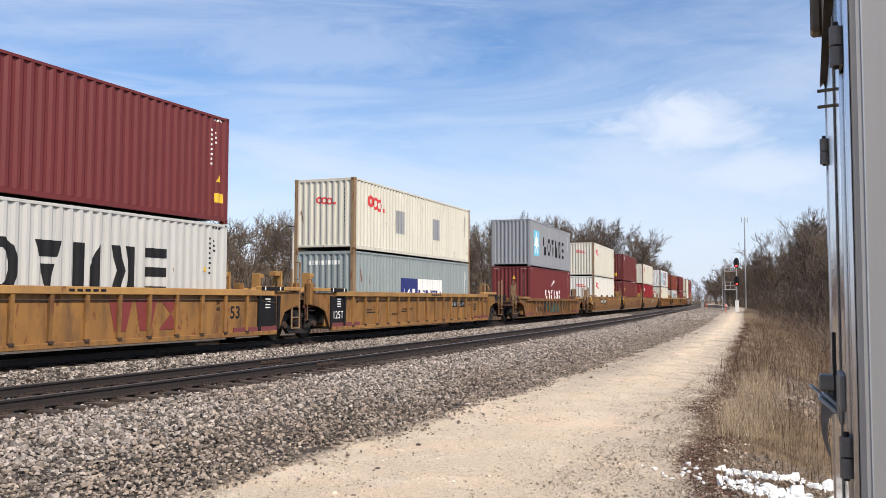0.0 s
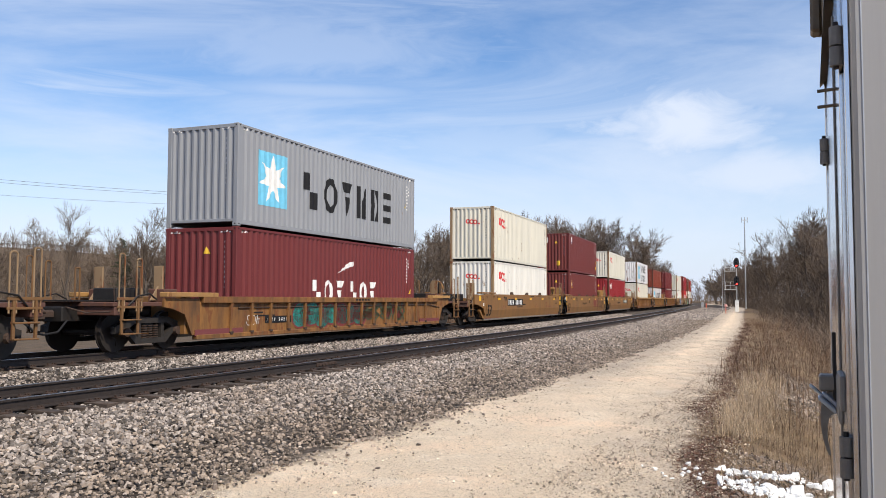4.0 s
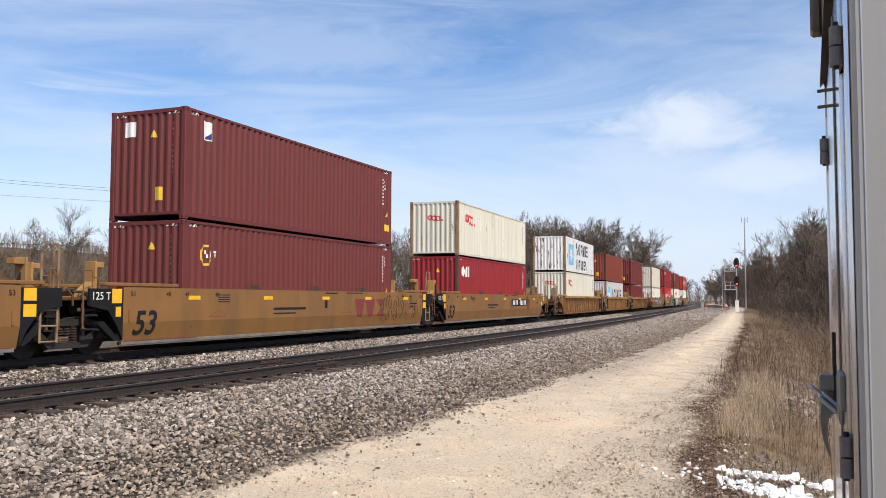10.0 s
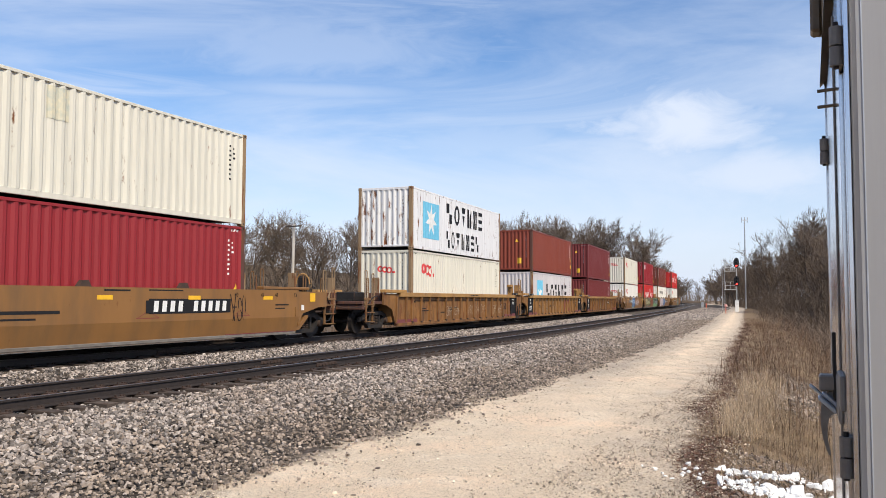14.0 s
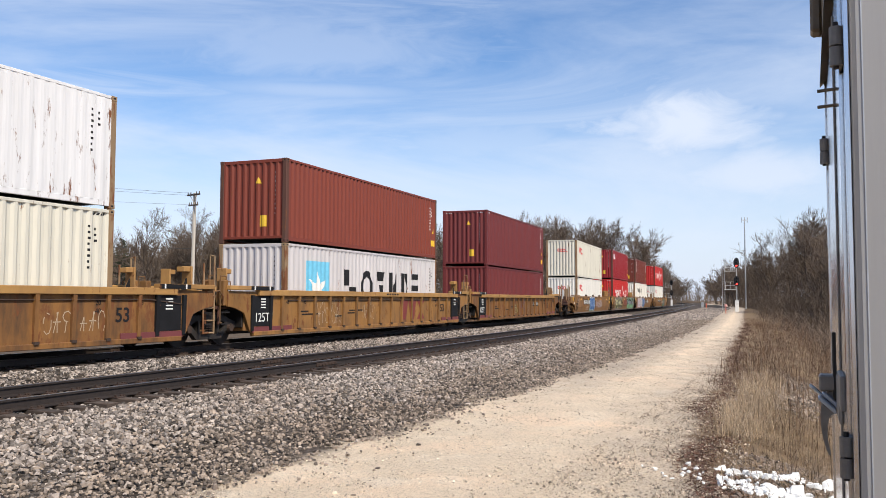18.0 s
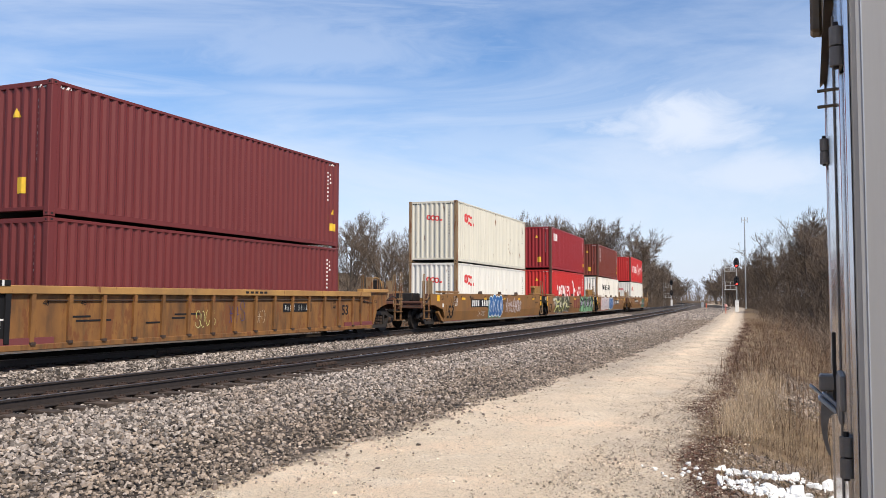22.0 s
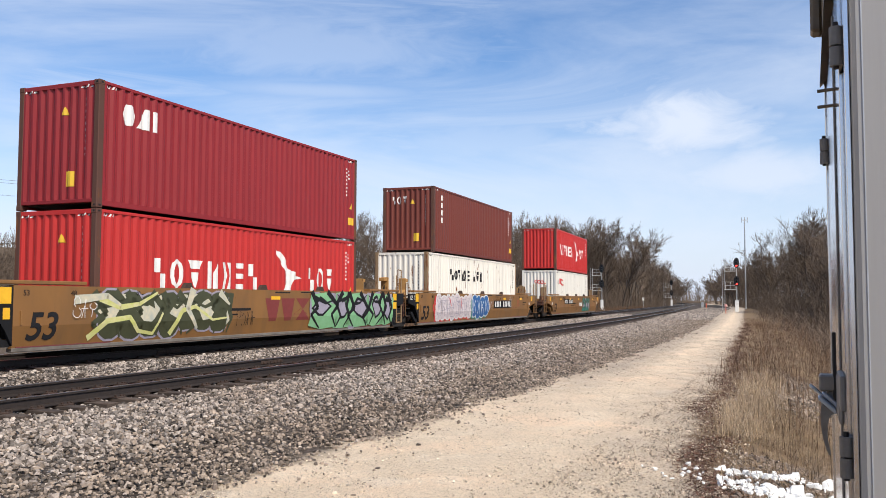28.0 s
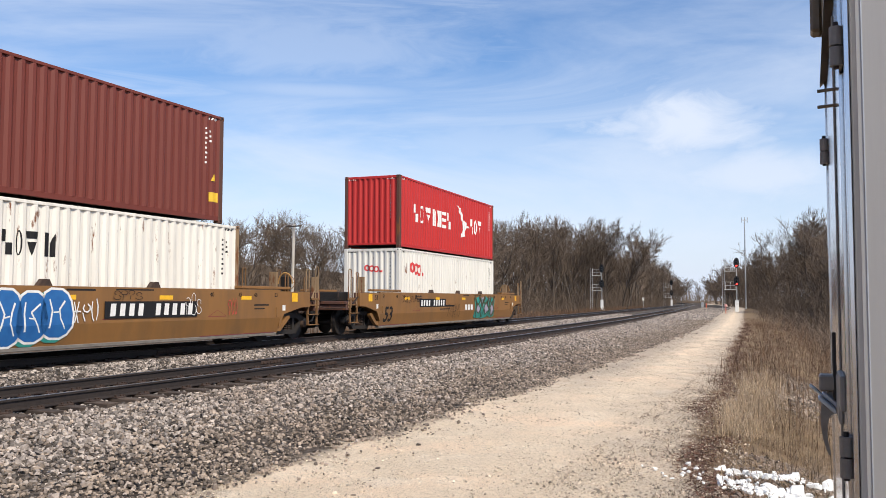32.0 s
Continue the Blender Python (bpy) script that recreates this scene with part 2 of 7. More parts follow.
ALU = mat("brushed_aluminium", (0.365, 0.355, 0.345), (0.33, 0.32, 0.31), 30, 0.55, 0.25, bump=0.03, stretch=(1, 1, 0.05), stain=(0.30, 0.285, 0.27), samount=0.5, sscale=1.2)
ALU_S = mat("polished_aluminium", (0.72, 0.72, 0.74), (0.66, 0.66, 0.68), 12, 0.17, 0.97, stretch=(1, 1, 0.1))
HINGE_M = mat("dull_hinge_steel", (0.21, 0.195, 0.175), (0.15, 0.138, 0.122), 30, 0.55, 0.2, stain=(0.12, 0.10, 0.08), samount=0.5, sscale=25)
BRONZE = mat("brown_weathered_metal", (0.17, 0.135, 0.095), (0.12, 0.09, 0.06), 20, 0.5, 0.5)
LOCK_B = mat("blue_padlock_body", (0.40, 0.45, 0.54), (0.28, 0.33, 0.42), 60, 0.3, 0.7)
BARK = mat("grey_brown_bark", (0.125, 0.10, 0.08), (0.07, 0.055, 0.045), 10, 0.9, bump=0.5, stretch=(1, 1, 0.3), vary=0.25)
TWIG = mat("brown_twigs", (0.165, 0.122, 0.088), (0.105, 0.076, 0.056), 0.8, 0.9, vary=0.22)
NEEDLE = mat("pine_needles", (0.075, 0.085, 0.04), (0.04, 0.05, 0.025), 3, 0.8, vary=0.3)
POLE_W = mat("weathered_pole_wood", (0.56, 0.51, 0.45), (0.42, 0.38, 0.32), 6, 0.85, stretch=(1, 1, 0.1), bump=0.3)
WIRE = mat("dark_wire", (0.03, 0.03, 0.03), rough=0.5)
STRAW = mat("dry_grass", (0.48, 0.365, 0.24), (0.30, 0.215, 0.135), 2.0, 0.85, vary=0.4, island=True)
MATTED = mat("matted_dead_grass", (0.29, 0.21, 0.13), (0.16, 0.108, 0.065), 2.0, 0.9, vary=0.4, island=True)
WEED = mat("dead_brown_weeds", (0.165, 0.095, 0.052), (0.09, 0.053, 0.032), 2.0, 0.9, vary=0.35, island=True)
STONE = mat("grey_ballast_stone", (0.40, 0.345, 0.30), (0.155, 0.128, 0.108), 11, 0.85, bump=0.5, stain=(0.19, 0.142, 0.108), samount=0.6, sscale=0.4, vary=0.8, island=True)
CHIPS = mat("pale_road_chips", (0.74, 0.64, 0.50), (0.36, 0.29, 0.22), 5, 0.9, vary=0.5, island=True)
STONE_B = mat("brown_ballast_stone", (0.33, 0.265, 0.21), (0.135, 0.104, 0.08), 11, 0.88, bump=0.5, stain=(0.145, 0.103, 0.074), samount=0.6, sscale=0.5, vary=0.8, island=True)
LITTER = mat("red_brown_leaf_litter", (0.15, 0.072, 0.045), (0.075, 0.04, 0.028), 9, 0.9, vary=0.5, island=True)
GRIT = mat("grey_brown_road_grit", (0.52, 0.43, 0.33), (0.24, 0.19, 0.145), 3, 0.9, vary=0.6, island=True)
ROCK_W = mat("white_limestone", (0.86, 0.855, 0.83), (0.72, 0.71, 0.68), 6, 0.85, bump=0.5, vary=0.12, island=True)


def ground_mat():
    """Ballast, road and grass over the one sheet, parted by the distance from the track with ragged edges."""
    m = bpy.data.materials.new("ground")
    m.use_nodes = True
    nt = m.node_tree
    n, l = nt.nodes, nt.links
    p = n["Principled BSDF"]
    p.inputs["Roughness"].default_value = 0.92
    p.inputs["Specular IOR Level"].default_value = 0.2
    co, at_l = n.new("ShaderNodeTexCoord"), n.new("ShaderNodeAttribute")
    at_l.attribute_name = "lat"

    def noisy(s, detail=8, ro=0.6, st=(1, 1, 1)):
        mp, nz = n.new("ShaderNodeMapping"), n.new("ShaderNodeTexNoise")
        mp.inputs["Scale"].default_value = st
        nz.inputs["Scale"].default_value, nz.inputs["Detail"].default_value, nz.inputs["Roughness"].default_value = s, detail, ro
        l.new(co.outputs["Object"], mp.inputs["Vector"])
        l.new(mp.outputs[0], nz.inputs["Vector"])
        return nz.outputs["Fac"]

    def ramp(f, lo, hi, top=1.0):
        r = n.new("ShaderNodeMapRange")
        r.inputs["From Min"].default_value, r.inputs["From Max"].default_value, r.inputs["To Max"].default_value = lo, hi, top
        l.new(f, r.inputs["Value"])
        return r.outputs[0]

    def blend(f, x, y):
        mx = n.new("ShaderNodeMix")
        mx.data_type = "RGBA"
        l.new(f, mx.inputs["Factor"])
        for v, s in ((x, mx.inputs["A"]), (y, mx.inputs["B"])):
            if isinstance(v, tuple):
                s.default_value = (*v, 1)
            else:
                l.new(v, s)
        return mx.outputs["Result"]

    def ragged(scale, amount):
        a = n.new("ShaderNodeMath")
        a.operation = "MULTIPLY_ADD"
        a.inputs[1].default_value = amount
        l.new(noisy(scale), a.inputs[0])
        l.new(at_l.outputs["Fac"], a.inputs[2])
        return a.outputs[0]

    def mul(x, y):
        a = n.new("ShaderNodeMath")
        a.operation = "MULTIPLY"
        l.new(x, a.inputs[0])
        l.new(y, a.inputs[1])
        return a.outputs[0]

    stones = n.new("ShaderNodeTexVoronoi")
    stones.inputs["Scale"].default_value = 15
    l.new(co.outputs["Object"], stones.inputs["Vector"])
    # the dark tone between cells is the shade of the gaps, painted in
    shaded_bal = blend(ramp(stones.outputs["Distance"], 0.15, 0.7), (0.13, 0.108, 0.09), (0.028, 0.023, 0.02))
    shaded_bal = blend(ramp(noisy(0.5), 0.45, 0.7, 0.5), shaded_bal, (0.19, 0.145, 0.11))
    road = blend(ramp(noisy(24, 10, 0.75), 0.36, 0.66), (0.80, 0.66, 0.485), (0.56, 0.445, 0.325))
    road = blend(ramp(noisy(0.45, 6), 0.48, 0.62, 0.5), road, (0.90, 0.67, 0.47))
    road = blend(ramp(noisy(0.8, 8, 0.65), 0.56, 0.74, 0.35), road, (0.64, 0.56, 0.47))
    road = blend(ramp(noisy(1.1, 9, 0.7), 0.5, 0.75, 0.6), road, (0.93, 0.82, 0.65))
    road = blend(ramp(noisy(34, 6, 0.8), 0.55, 0.61, 0.6), road, (0.38, 0.295, 0.215))
    road = blend(ramp(noisy(70, 5, 0.75), 0.56, 0.59, 0.85), road, (0.23, 0.17, 0.12))
    grass = blend(ramp(noisy(3.0, 10, 0.7), 0.35, 0.65), (0.23, 0.155, 0.09), (0.115, 0.073, 0.043))
    grass = blend(ramp(noisy(0.6, 6), 0.45, 0.7, 0.6), grass, (0.34, 0.255, 0.15))
    litter = blend(ramp(noisy(30, 8, 0.75), 0.36, 0.64), (0.135, 0.068, 0.043), (0.055, 0.03, 0.021))
    litter = blend(ramp(noisy(60, 6, 0.75), 0.58, 0.66, 0.8), litter, (0.34, 0.26, 0.19))
    grit = blend(ramp(noisy(30, 8, 0.8), 0.36, 0.60), (0.56, 0.48, 0.39), (0.17, 0.135, 0.105))
    at_g = n.new("ShaderNodeAttribute")
    at_g.attribute_name = "grey_side"
    dirt = blend(ramp(noisy(1.5), 0.35, 0.65), (0.14, 0.10, 0.065), (0.08, 0.06, 0.042))
    col = blend(ramp(ragged(0.9, 1.6), 11.05, 11.5), shaded_bal, road)
    side = n.new("ShaderNodeMath")
    side.operation = "MULTIPLY"
    l.new(at_g.outputs["Fac"], side.inputs[0])
    l.new(ramp(ragged(1.3, 1.6), 13.1, 11.9, 0.75), side.inputs[1])
    col = blend(mul(side.outputs[0], ramp(ragged(0.9, 1.6), 11.1, 11.6)), col, grit)
    col = blend(ramp(ragged(1.6, 3.0), 14.4, 15.7, 0.6), col, grit)
    col = blend(ramp(ragged(1.9, 1.6), 15.0, 15.3, 0.9), col, litter)
    col = blend(ramp(ragged(1.1, 1.2), 14.8, 15.2), col, grass)
    back = n.new("ShaderNodeMath")
    back.operation = "MULTIPLY"
    back.inputs[1].default_value = -1
    l.new(ragged(0.7, 2.0), back.inputs[0])
    col = blend(ramp(back.outputs[0], 5.0, 6.5), col, dirt)
    l.new(col, p.inputs["Base Color"])
    bp = n.new("ShaderNodeBump")
    bp.inputs["Strength"].default_value, bp.inputs["Distance"].default_value = 0.8, 0.03
    l.new(noisy(38, 10, 0.8), bp.inputs["Height"])
    l.new(bp.outputs[0], p.inputs["Normal"])
    return m


# ---- mesh tools ----
class Mb:
    """A mesh under construction: boxes with chamfers, tubes, extruded outlines."""

    def __init__(self):
        self.v, self.f = [], []

    def add(self, vs, fs):
        o = len(self.v)
        self.v += [tuple(p) for p in vs]
        self.f += [tuple(i + o for i in q) for q in fs]
        return self

    def box(self, x0, x1, y0, y1, z0, z1, c=0.0, m=None):
        c = min(c, 0.45 * min(x1 - x0, y1 - y0, z1 - z0))
        X, Y, Z = (x0, x1), (y0, y1), (z0, z1)
        if c <= 0:
            vs = [(X[i], Y[j], Z[k]) for i in (0, 1) for j in (0, 1) for k in (0, 1)]
            fs = [(0, 1, 3, 2), (4, 6, 7, 5), (0, 4, 5, 1), (2, 3, 7, 6), (0, 2, 6, 4), (1, 5, 7, 3)]
        else:
            vs, ix = [], {}
            for i in (0, 1):
                for j in (0, 1):
                    for k in (0, 1):
                        p = (X[i], Y[j], Z[k])
                        s = (c if i == 0 else -c, c if j == 0 else -c, c if k == 0 else -c)
                        for a in range(3):
                            q = [p[b] + (0 if b == a else s[b]) for b in range(3)]
                            ix[i, j, k, a] = len(vs)
                            vs.append(tuple(q))
            g = lambda i, j, k, a: ix[i, j, k, a]
            fs = []
            for e in (0, 1):
                fs += [tuple(g(e, j, k, 0) for j, k in ((0, 0), (0, 1), (1, 1), (1, 0))), tuple(g(j, e, k, 1) for j, k in ((0, 0), (1, 0), (1, 1), (0, 1))), tuple(g(j, k, e, 2) for j, k in ((0, 0), (0, 1), (1, 1), (1, 0)))]
            for j in (0, 1):
                for k in (0, 1):
                    fs += [(g(0, j, k, 1), g(1, j, k, 1), g(1, j, k, 2), g(0, j, k, 2)), (g(j, 0, k, 0), g(j, 1, k, 0), g(j, 1, k, 2), g(j, 0, k, 2)), (g(j, k, 0, 0), g(j, k, 1, 0), g(j, k, 1, 1), g(j, k, 0, 1))]
            fs += [tuple(g(i, j, k, a) for a in range(3)) for i in (0, 1) for j in (0, 1) for k in (0, 1)]
        if m is not None:
            vs = [m @ Vector(p) for p in vs]
        return self.add(vs, fs)

    def tube(self, a, b, r0, r1=None, n=8, caps=True):
        r1 = r0 if r1 is None else r1
        a, b = Vector(a), Vector(b)
        d = (b - a).normalized()
        u = d.orthogonal().normalized()
        w = d.cross(u)
        vs = []
        for p, r in ((a, r0), (b, r1)):
            vs += [p + (u * math.cos(t) + w * math.sin(t)) * r for t in (2 * math.pi * i / n for i in range(n))]
        fs = [(i, (i + 1) % n, n + (i + 1) % n, n + i) for i in range(n)]
        if caps:
            fs += [tuple(range(n))[::-1], tuple(range(n, 2 * n))]
        return self.add(vs, fs)

    def pipe(self, pts, r, n=6):
        for a, b in zip(pts, pts[1:]):
            self.tube(a, b, r, r, n)
        return self

    def prism(self, poly, lo, hi, axis="y"):
        """An outline of pairs, extruded from lo to hi along the axis; the pairs are the other two axes in order."""
        put = {"x": lambda p, e: (e, p[0], p[1]), "y": lambda p, e: (p[0], e, p[1]), "z": lambda p, e: (p[0], p[1], e)}[axis]
        n = len(poly)
        vs = [put(p, lo) for p in poly] + [put(p, hi) for p in poly]
        fs = [tuple(range(n)), tuple(range(n, 2 * n))[::-1]] + [(i, n + i, n + (i + 1) % n, (i + 1) % n) for i in range(n)]
        return self.add(vs, fs)

    def mesh(self, name, flip=True):
        me = bpy.data.meshes.new(name)
        me.from_pydata(self.v, [], self.f)
        bm = bmesh.new()
        bm.from_mesh(me)
        bmesh.ops.recalc_face_normals(bm, faces=bm.faces)
        bm.to_mesh(me)
        bm.free()
        return me


def raw(name, v, f):
    """A mesh straight from arrays of equal-sided faces."""
    me = bpy.data.meshes.new(name)
    me.from_pydata(np.asarray(v).tolist(), [], np.asarray(f).tolist())
    return me


def hang(ob, m):
    if not ob.data.materials:
        ob.data.materials.append(m)
    ob.material_slots[0].link = "OBJECT"
    ob.material_slots[0].material = m
    return ob


def part(name, mb, material, parent=None, label="", place=None):
    me = mb.mesh(name) if isinstance(mb, Mb) else mb
    ob = hang(new(name, me), material)
    ob.parent = parent
    if place is not None:
        ob.matrix_basis = place
    return tagged(ob, label) if label else ob


def thing(name, label, category, group="", kind="", m=None):
    ob = new(name)
    ob.empty_display_size = 0.3
    if m is not None:
        ob.matrix_basis = m
    return tagged(ob, label, category, group, kind)


def on_plate(me, x, z):
    """Lays flat lettering onto the folded plate of a smooth well."""
    for v in me.vertices:
        zz = z + v.co.y
        v.co = (x + v.co.x, -1.504 + float(np.interp(zz, SZ, SY)) - 0.003 - v.co.z, zz)
    return me


def words(text, size, material, parent, m, name="lettering", bold=0.0, shear=0.0):
    cu = bpy.data.curves.new(name, "FONT")
    cu.body, cu.size, cu.extrude, cu.offset, cu.align_x = text, size, 0.002, bold, "CENTER"
    cu.resolution_u, cu.shear = 3, shear
    ob = bpy.data.objects.new(name, cu)
    scene.collection.objects.link(ob)
    me = bpy.data.meshes.new_from_object(ob.evaluated_get(bpy.context.evaluated_depsgraph_get()))
    bpy.data.objects.remove(ob)
    if isinstance(m, tuple):
        return part(name, on_plate(me, *m), material, parent)
    return part(name, me, material, parent, place=m)


# ---- the ground, one sheet to the horizon ----
def verge(s):
    """How far the verge draws in towards the road along the line."""
    return 0.35 * smooth(-5, -1, s) + 0.65 * smooth(-1, 22, s) - 0.55 * smooth(-5.5, -8, s)


def build_ground():
    sv = np.concatenate([np.arange(-316, -70, 8.0), np.arange(-70, -22, 3.0), np.arange(-22, 40, 0.5), np.arange(40, 120, 1.5), np.arange(120, 330, 5.0)])
    lv = np.concatenate([np.arange(-164, -70, 8.0), np.arange(-70, -16, 4.0), np.arange(-16, 6, 0.6), np.arange(6, 17, 0.25), np.arange(17, 26, 0.6), np.arange(26, 66, 4.0)])
    S_, L_ = np.meshgrid(sv, lv, indexing="ij")
    x, y, _ = at(S_.ravel(), L_.ravel())
    z = ground_z(S_.ravel(), L_.ravel())
    rng = np.random.default_rng(3)
    z = z + rng.normal(0, 0.008, len(z))
    a, b = len(sv), len(lv)
    idx = np.arange(a * b).reshape(a, b)
    f = np.stack([idx[:-1, :-1], idx[1:, :-1], idx[1:, 1:], idx[:-1, 1:]], -1).reshape(-1, 4)[:, ::-1]
    ring = np.concatenate([idx[0, :], idx[1:, -1], idx[-1, -2::-1], idx[-2:0:-1, 0]])
    c = np.array([at(90.0, 0)[0], at(90.0, 0)[1]])
    d = np.stack([x[ring], y[ring]], 1) - c
    d = d / np.linalg.norm(d, axis=1)[:, None]
    far = c + d * 3000
    lat = np.concatenate([L_.ravel(), np.where(L_.ravel()[ring] > 0, 40.0, -160.0)])
    v = np.concatenate([np.stack([x, y, z], 1), np.stack([far[:, 0], far[:, 1], np.full(len(ring), -2.0)], 1)])
    n = len(ring)
    o = a * b
    skirt = np.array([[ring[i], ring[(i + 1) % n], o + (i + 1) % n, o + i] for i in range(n)])
    me = raw("ground", v, np.concatenate([f, skirt]))
    arc = np.concatenate([S_.ravel(), S_.ravel()[ring]])
    me.attributes.new("lat", "FLOAT", "POINT").data.foreach_set("value", lat + verge(arc) * smooth(11.6, 13.0, lat))
    me.attributes.new("grey_side", "FLOAT", "POINT").data.foreach_set("value", smooth(-4, 6, arc))
    me.polygons.foreach_set("use_smooth", np.ones(len(me.polygons), bool))
    bm = bmesh.new()
    bm.from_mesh(me)
    bmesh.ops.recalc_face_normals(bm, faces=bm.faces)
    bm.to_mesh(me)
    bm.free()
    if me.polygons[100].normal.z < 0:
        me.flip_normals()
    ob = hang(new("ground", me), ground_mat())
    tagged(ob, "grey ballast bed with shade painted into its gaps, pale gravel road and dry grass verge", "ground", kind="structure")


build_ground()


# ---- the two tracks ----
def near_lat(s):
    """The near track draws in to the far one where the two meet beyond the bend."""
    return SPACING * (1 - 0.72 * smooth(70, 200, s))


def rail_mesh(name, s0, s1, lat, top, step):
    prof = [(-0.075, -0.17), (0.075, -0.17), (0.075, -0.158), (0.012, -0.135), (0.010, -0.045), (0.036, -0.036), (0.036, -0.006), (0.028, 0.0), (-0.028, 0.0), (-0.036, -0.006), (-0.036, -0.036), (-0.010, -0.045), (-0.012, -0.135), (-0.075, -0.158)]
    ss = np.arange(s0, s1 + step, step)
    x, y, h = at(ss, lat if abs(lat) < 1 else lat - SPACING + near_lat(ss))
    v, f, n = [], [], len(prof)
    for i in range(len(ss)):
        for o, z in prof:
            v.append((x[i] + o * np.sin(h[i]), y[i] - o * np.cos(h[i]), top + z))
    for i in range(len(ss) - 1):
        for j in range(n):
            f.append((i * n + j, (i + 1) * n + j, (i + 1) * n + (j + 1) % n, i * n + (j + 1) % n))
    me = raw(name, v, f)
    me.materials.append(RAIL_M)
    me.materials.append(RAIL_T)
    for i, q in enumerate(me.polygons):
        q.material_index = 1 if i % n in (6, 7, 8) else 0
    bm = bmesh.new()
    bm.from_mesh(me)
    bmesh.ops.recalc_face_normals(bm, faces=bm.faces)
    bm.to_mesh(me)
    bm.free()
    return me


def build_track(name, lat, top, s0, s1, ties0, ties1, label):
    tr = thing(name, label, "railway track", kind="structure")
    for o in (-0.753, 0.753):
        ob = new("rail", rail_mesh("rail", s0, s1, lat + o, top, 1.0))
        ob.parent = tr
    tie = Mb().box(-0.11, 0.11, -1.30, 1.30, -0.19, 0.0, 0.012).mesh("tie")
    rng = random.Random(5)
    s = ties0
    plates = Mb()
    while s < ties1:
        x, y, h = at(s, lat if lat < 1 else near_lat(s))
        part("tie", tie, TIE_M, tr, place=pose(x, y, top - 0.178, 0, 0, math.degrees(h) + rng.uniform(-1.2, 1.2)))
        for o in (-0.753, 0.753):
            m = pose(*at(s, lat + o)[:2], top - 0.172, 0, 0, math.degrees(h))
            plates.box(-0.10, 0.10, -0.18, 0.18, -0.004, 0.012, 0, m)
            for dy in (-0.11, 0.11):
                for dx in (-0.06, 0.06):
                    plates.box(dx - 0.016, dx + 0.016, dy - 0.016, dy + 0.016, 0.01, 0.04, 0, m)
            if s < 60:
                plates.box(0.13, 0.16, -0.10, 0.10, -0.02, 0.03, 0, m)
        s += 0.53
    tagged(part("tie_plates", plates, RUSTY, tr, "rusty tie plates, spikes and rail anchors"), kind="stuff")
    bars = Mb()
    for sj in (-11.0, 0.9, 12.8, 24.7):
        for o in (-0.753, 0.753):
            m = pose(*at(sj, lat + o)[:2], top, 0, 0, math.degrees(at(sj)[2]))
            for sd in (-1, 1):
                bars.box(-0.45, 0.45, sd * 0.024 - 0.012, sd * 0.024 + 0.012, -0.13, -0.05, 0.006, m)
                for dx in (-0.36, -0.22, -0.08, 0.08, 0.22, 0.36):
                    bars.box(dx - 0.018, dx + 0.018, sd * 0.042 - 0.01, sd * 0.042 + 0.01, -0.108, -0.072, 0, m)
    part("joint_bars", bars, RUSTY, tr, "bolted rail joint bars")
    return tr


build_track("track_1", SPACING, RAIL_NEAR, -300, 330, -20, 118, "empty railway track on dark sleepers and ballast")
build_track("track_2", 0.0, RAIL_FAR, -300, 330, -40, 100, "second railway track that carries the container train")


# ---- painted marks that follow the sheet they lie on ----
def clip_strip(poly, a, lo, hi):
    for lim, sign in ((lo, 1), (hi, -1)):
        out = []
        for i, p in enumerate(poly):
            q = poly[(i + 1) % len(poly)]
            dp, dq = sign * (p[a] - lim), sign * (q[a] - lim)
            if dp >= 0:
                out.append(p)
            if (dp > 0 > dq) or (dp < 0 < dq):
                t = dp / (dp - dq)
                out.append((p[0] + t * (q[0] - p[0]), p[1] + t * (q[1] - p[1])))
        poly = out
        if len(poly) < 3:
            return []
    return poly


def welded(mb, name):
    """The mesh with the edges of neighbouring pieces made one."""
    me = mb.mesh(name)
    bm = bmesh.new()
    bm.from_mesh(me)
    bmesh.ops.remove_doubles(bm, verts=bm.verts, dist=2e-4)
    bm.to_mesh(me)
    bm.free()
    return me


def stick(name, polys, material, parent, a, xs, ds, put, label=""):
    """Marks as thin sheets of paint, bent over the breaks xs of a surface whose depth is ds."""
    root = list(range(len(polys)))

    def find(i):
        while root[i] != i:
            i = root[i]
        return i

    seen = {}
    for i, q in enumerate(polys):
        for p in q:
            key = (round(p[0], 3), round(p[1], 3))
            root[find(i)] = find(seen.setdefault(key, i))
    joined = "writing" in name or len({find(i) for i in range(len(polys))}) > 16
    groups = {}
    for i, poly in enumerate(polys):
        groups.setdefault(0 if joined else find(i), []).append(poly)
    for members in groups.values():
        mb = Mb()
        for poly in members:
            lo, hi = min(p[a] for p in poly), max(p[a] for p in poly)
            cuts = [lo] + [x for x in xs if lo + 1e-4 < x < hi - 1e-4] + [hi]
            for c0, c1 in zip(cuts, cuts[1:]):
                q = clip_strip(poly, a, c0, c1)
                if len(q) >= 3:
                    mb.add([put(p[0], p[1], float(np.interp(p[a], xs, ds))) for p in q], [tuple(range(len(q)))])
        if mb.f:
            ob = part(name, welded(mb, name), material, parent, label)
            if joined:
                tagged(ob, kind="stuff")


def bar(u0, u1, w0, w1, lean=0.0):
    return [(u0, w0), (u1, w0), (u1 + lean * (w1 - w0), w1), (u0 + lean * (w1 - w0), w1)]


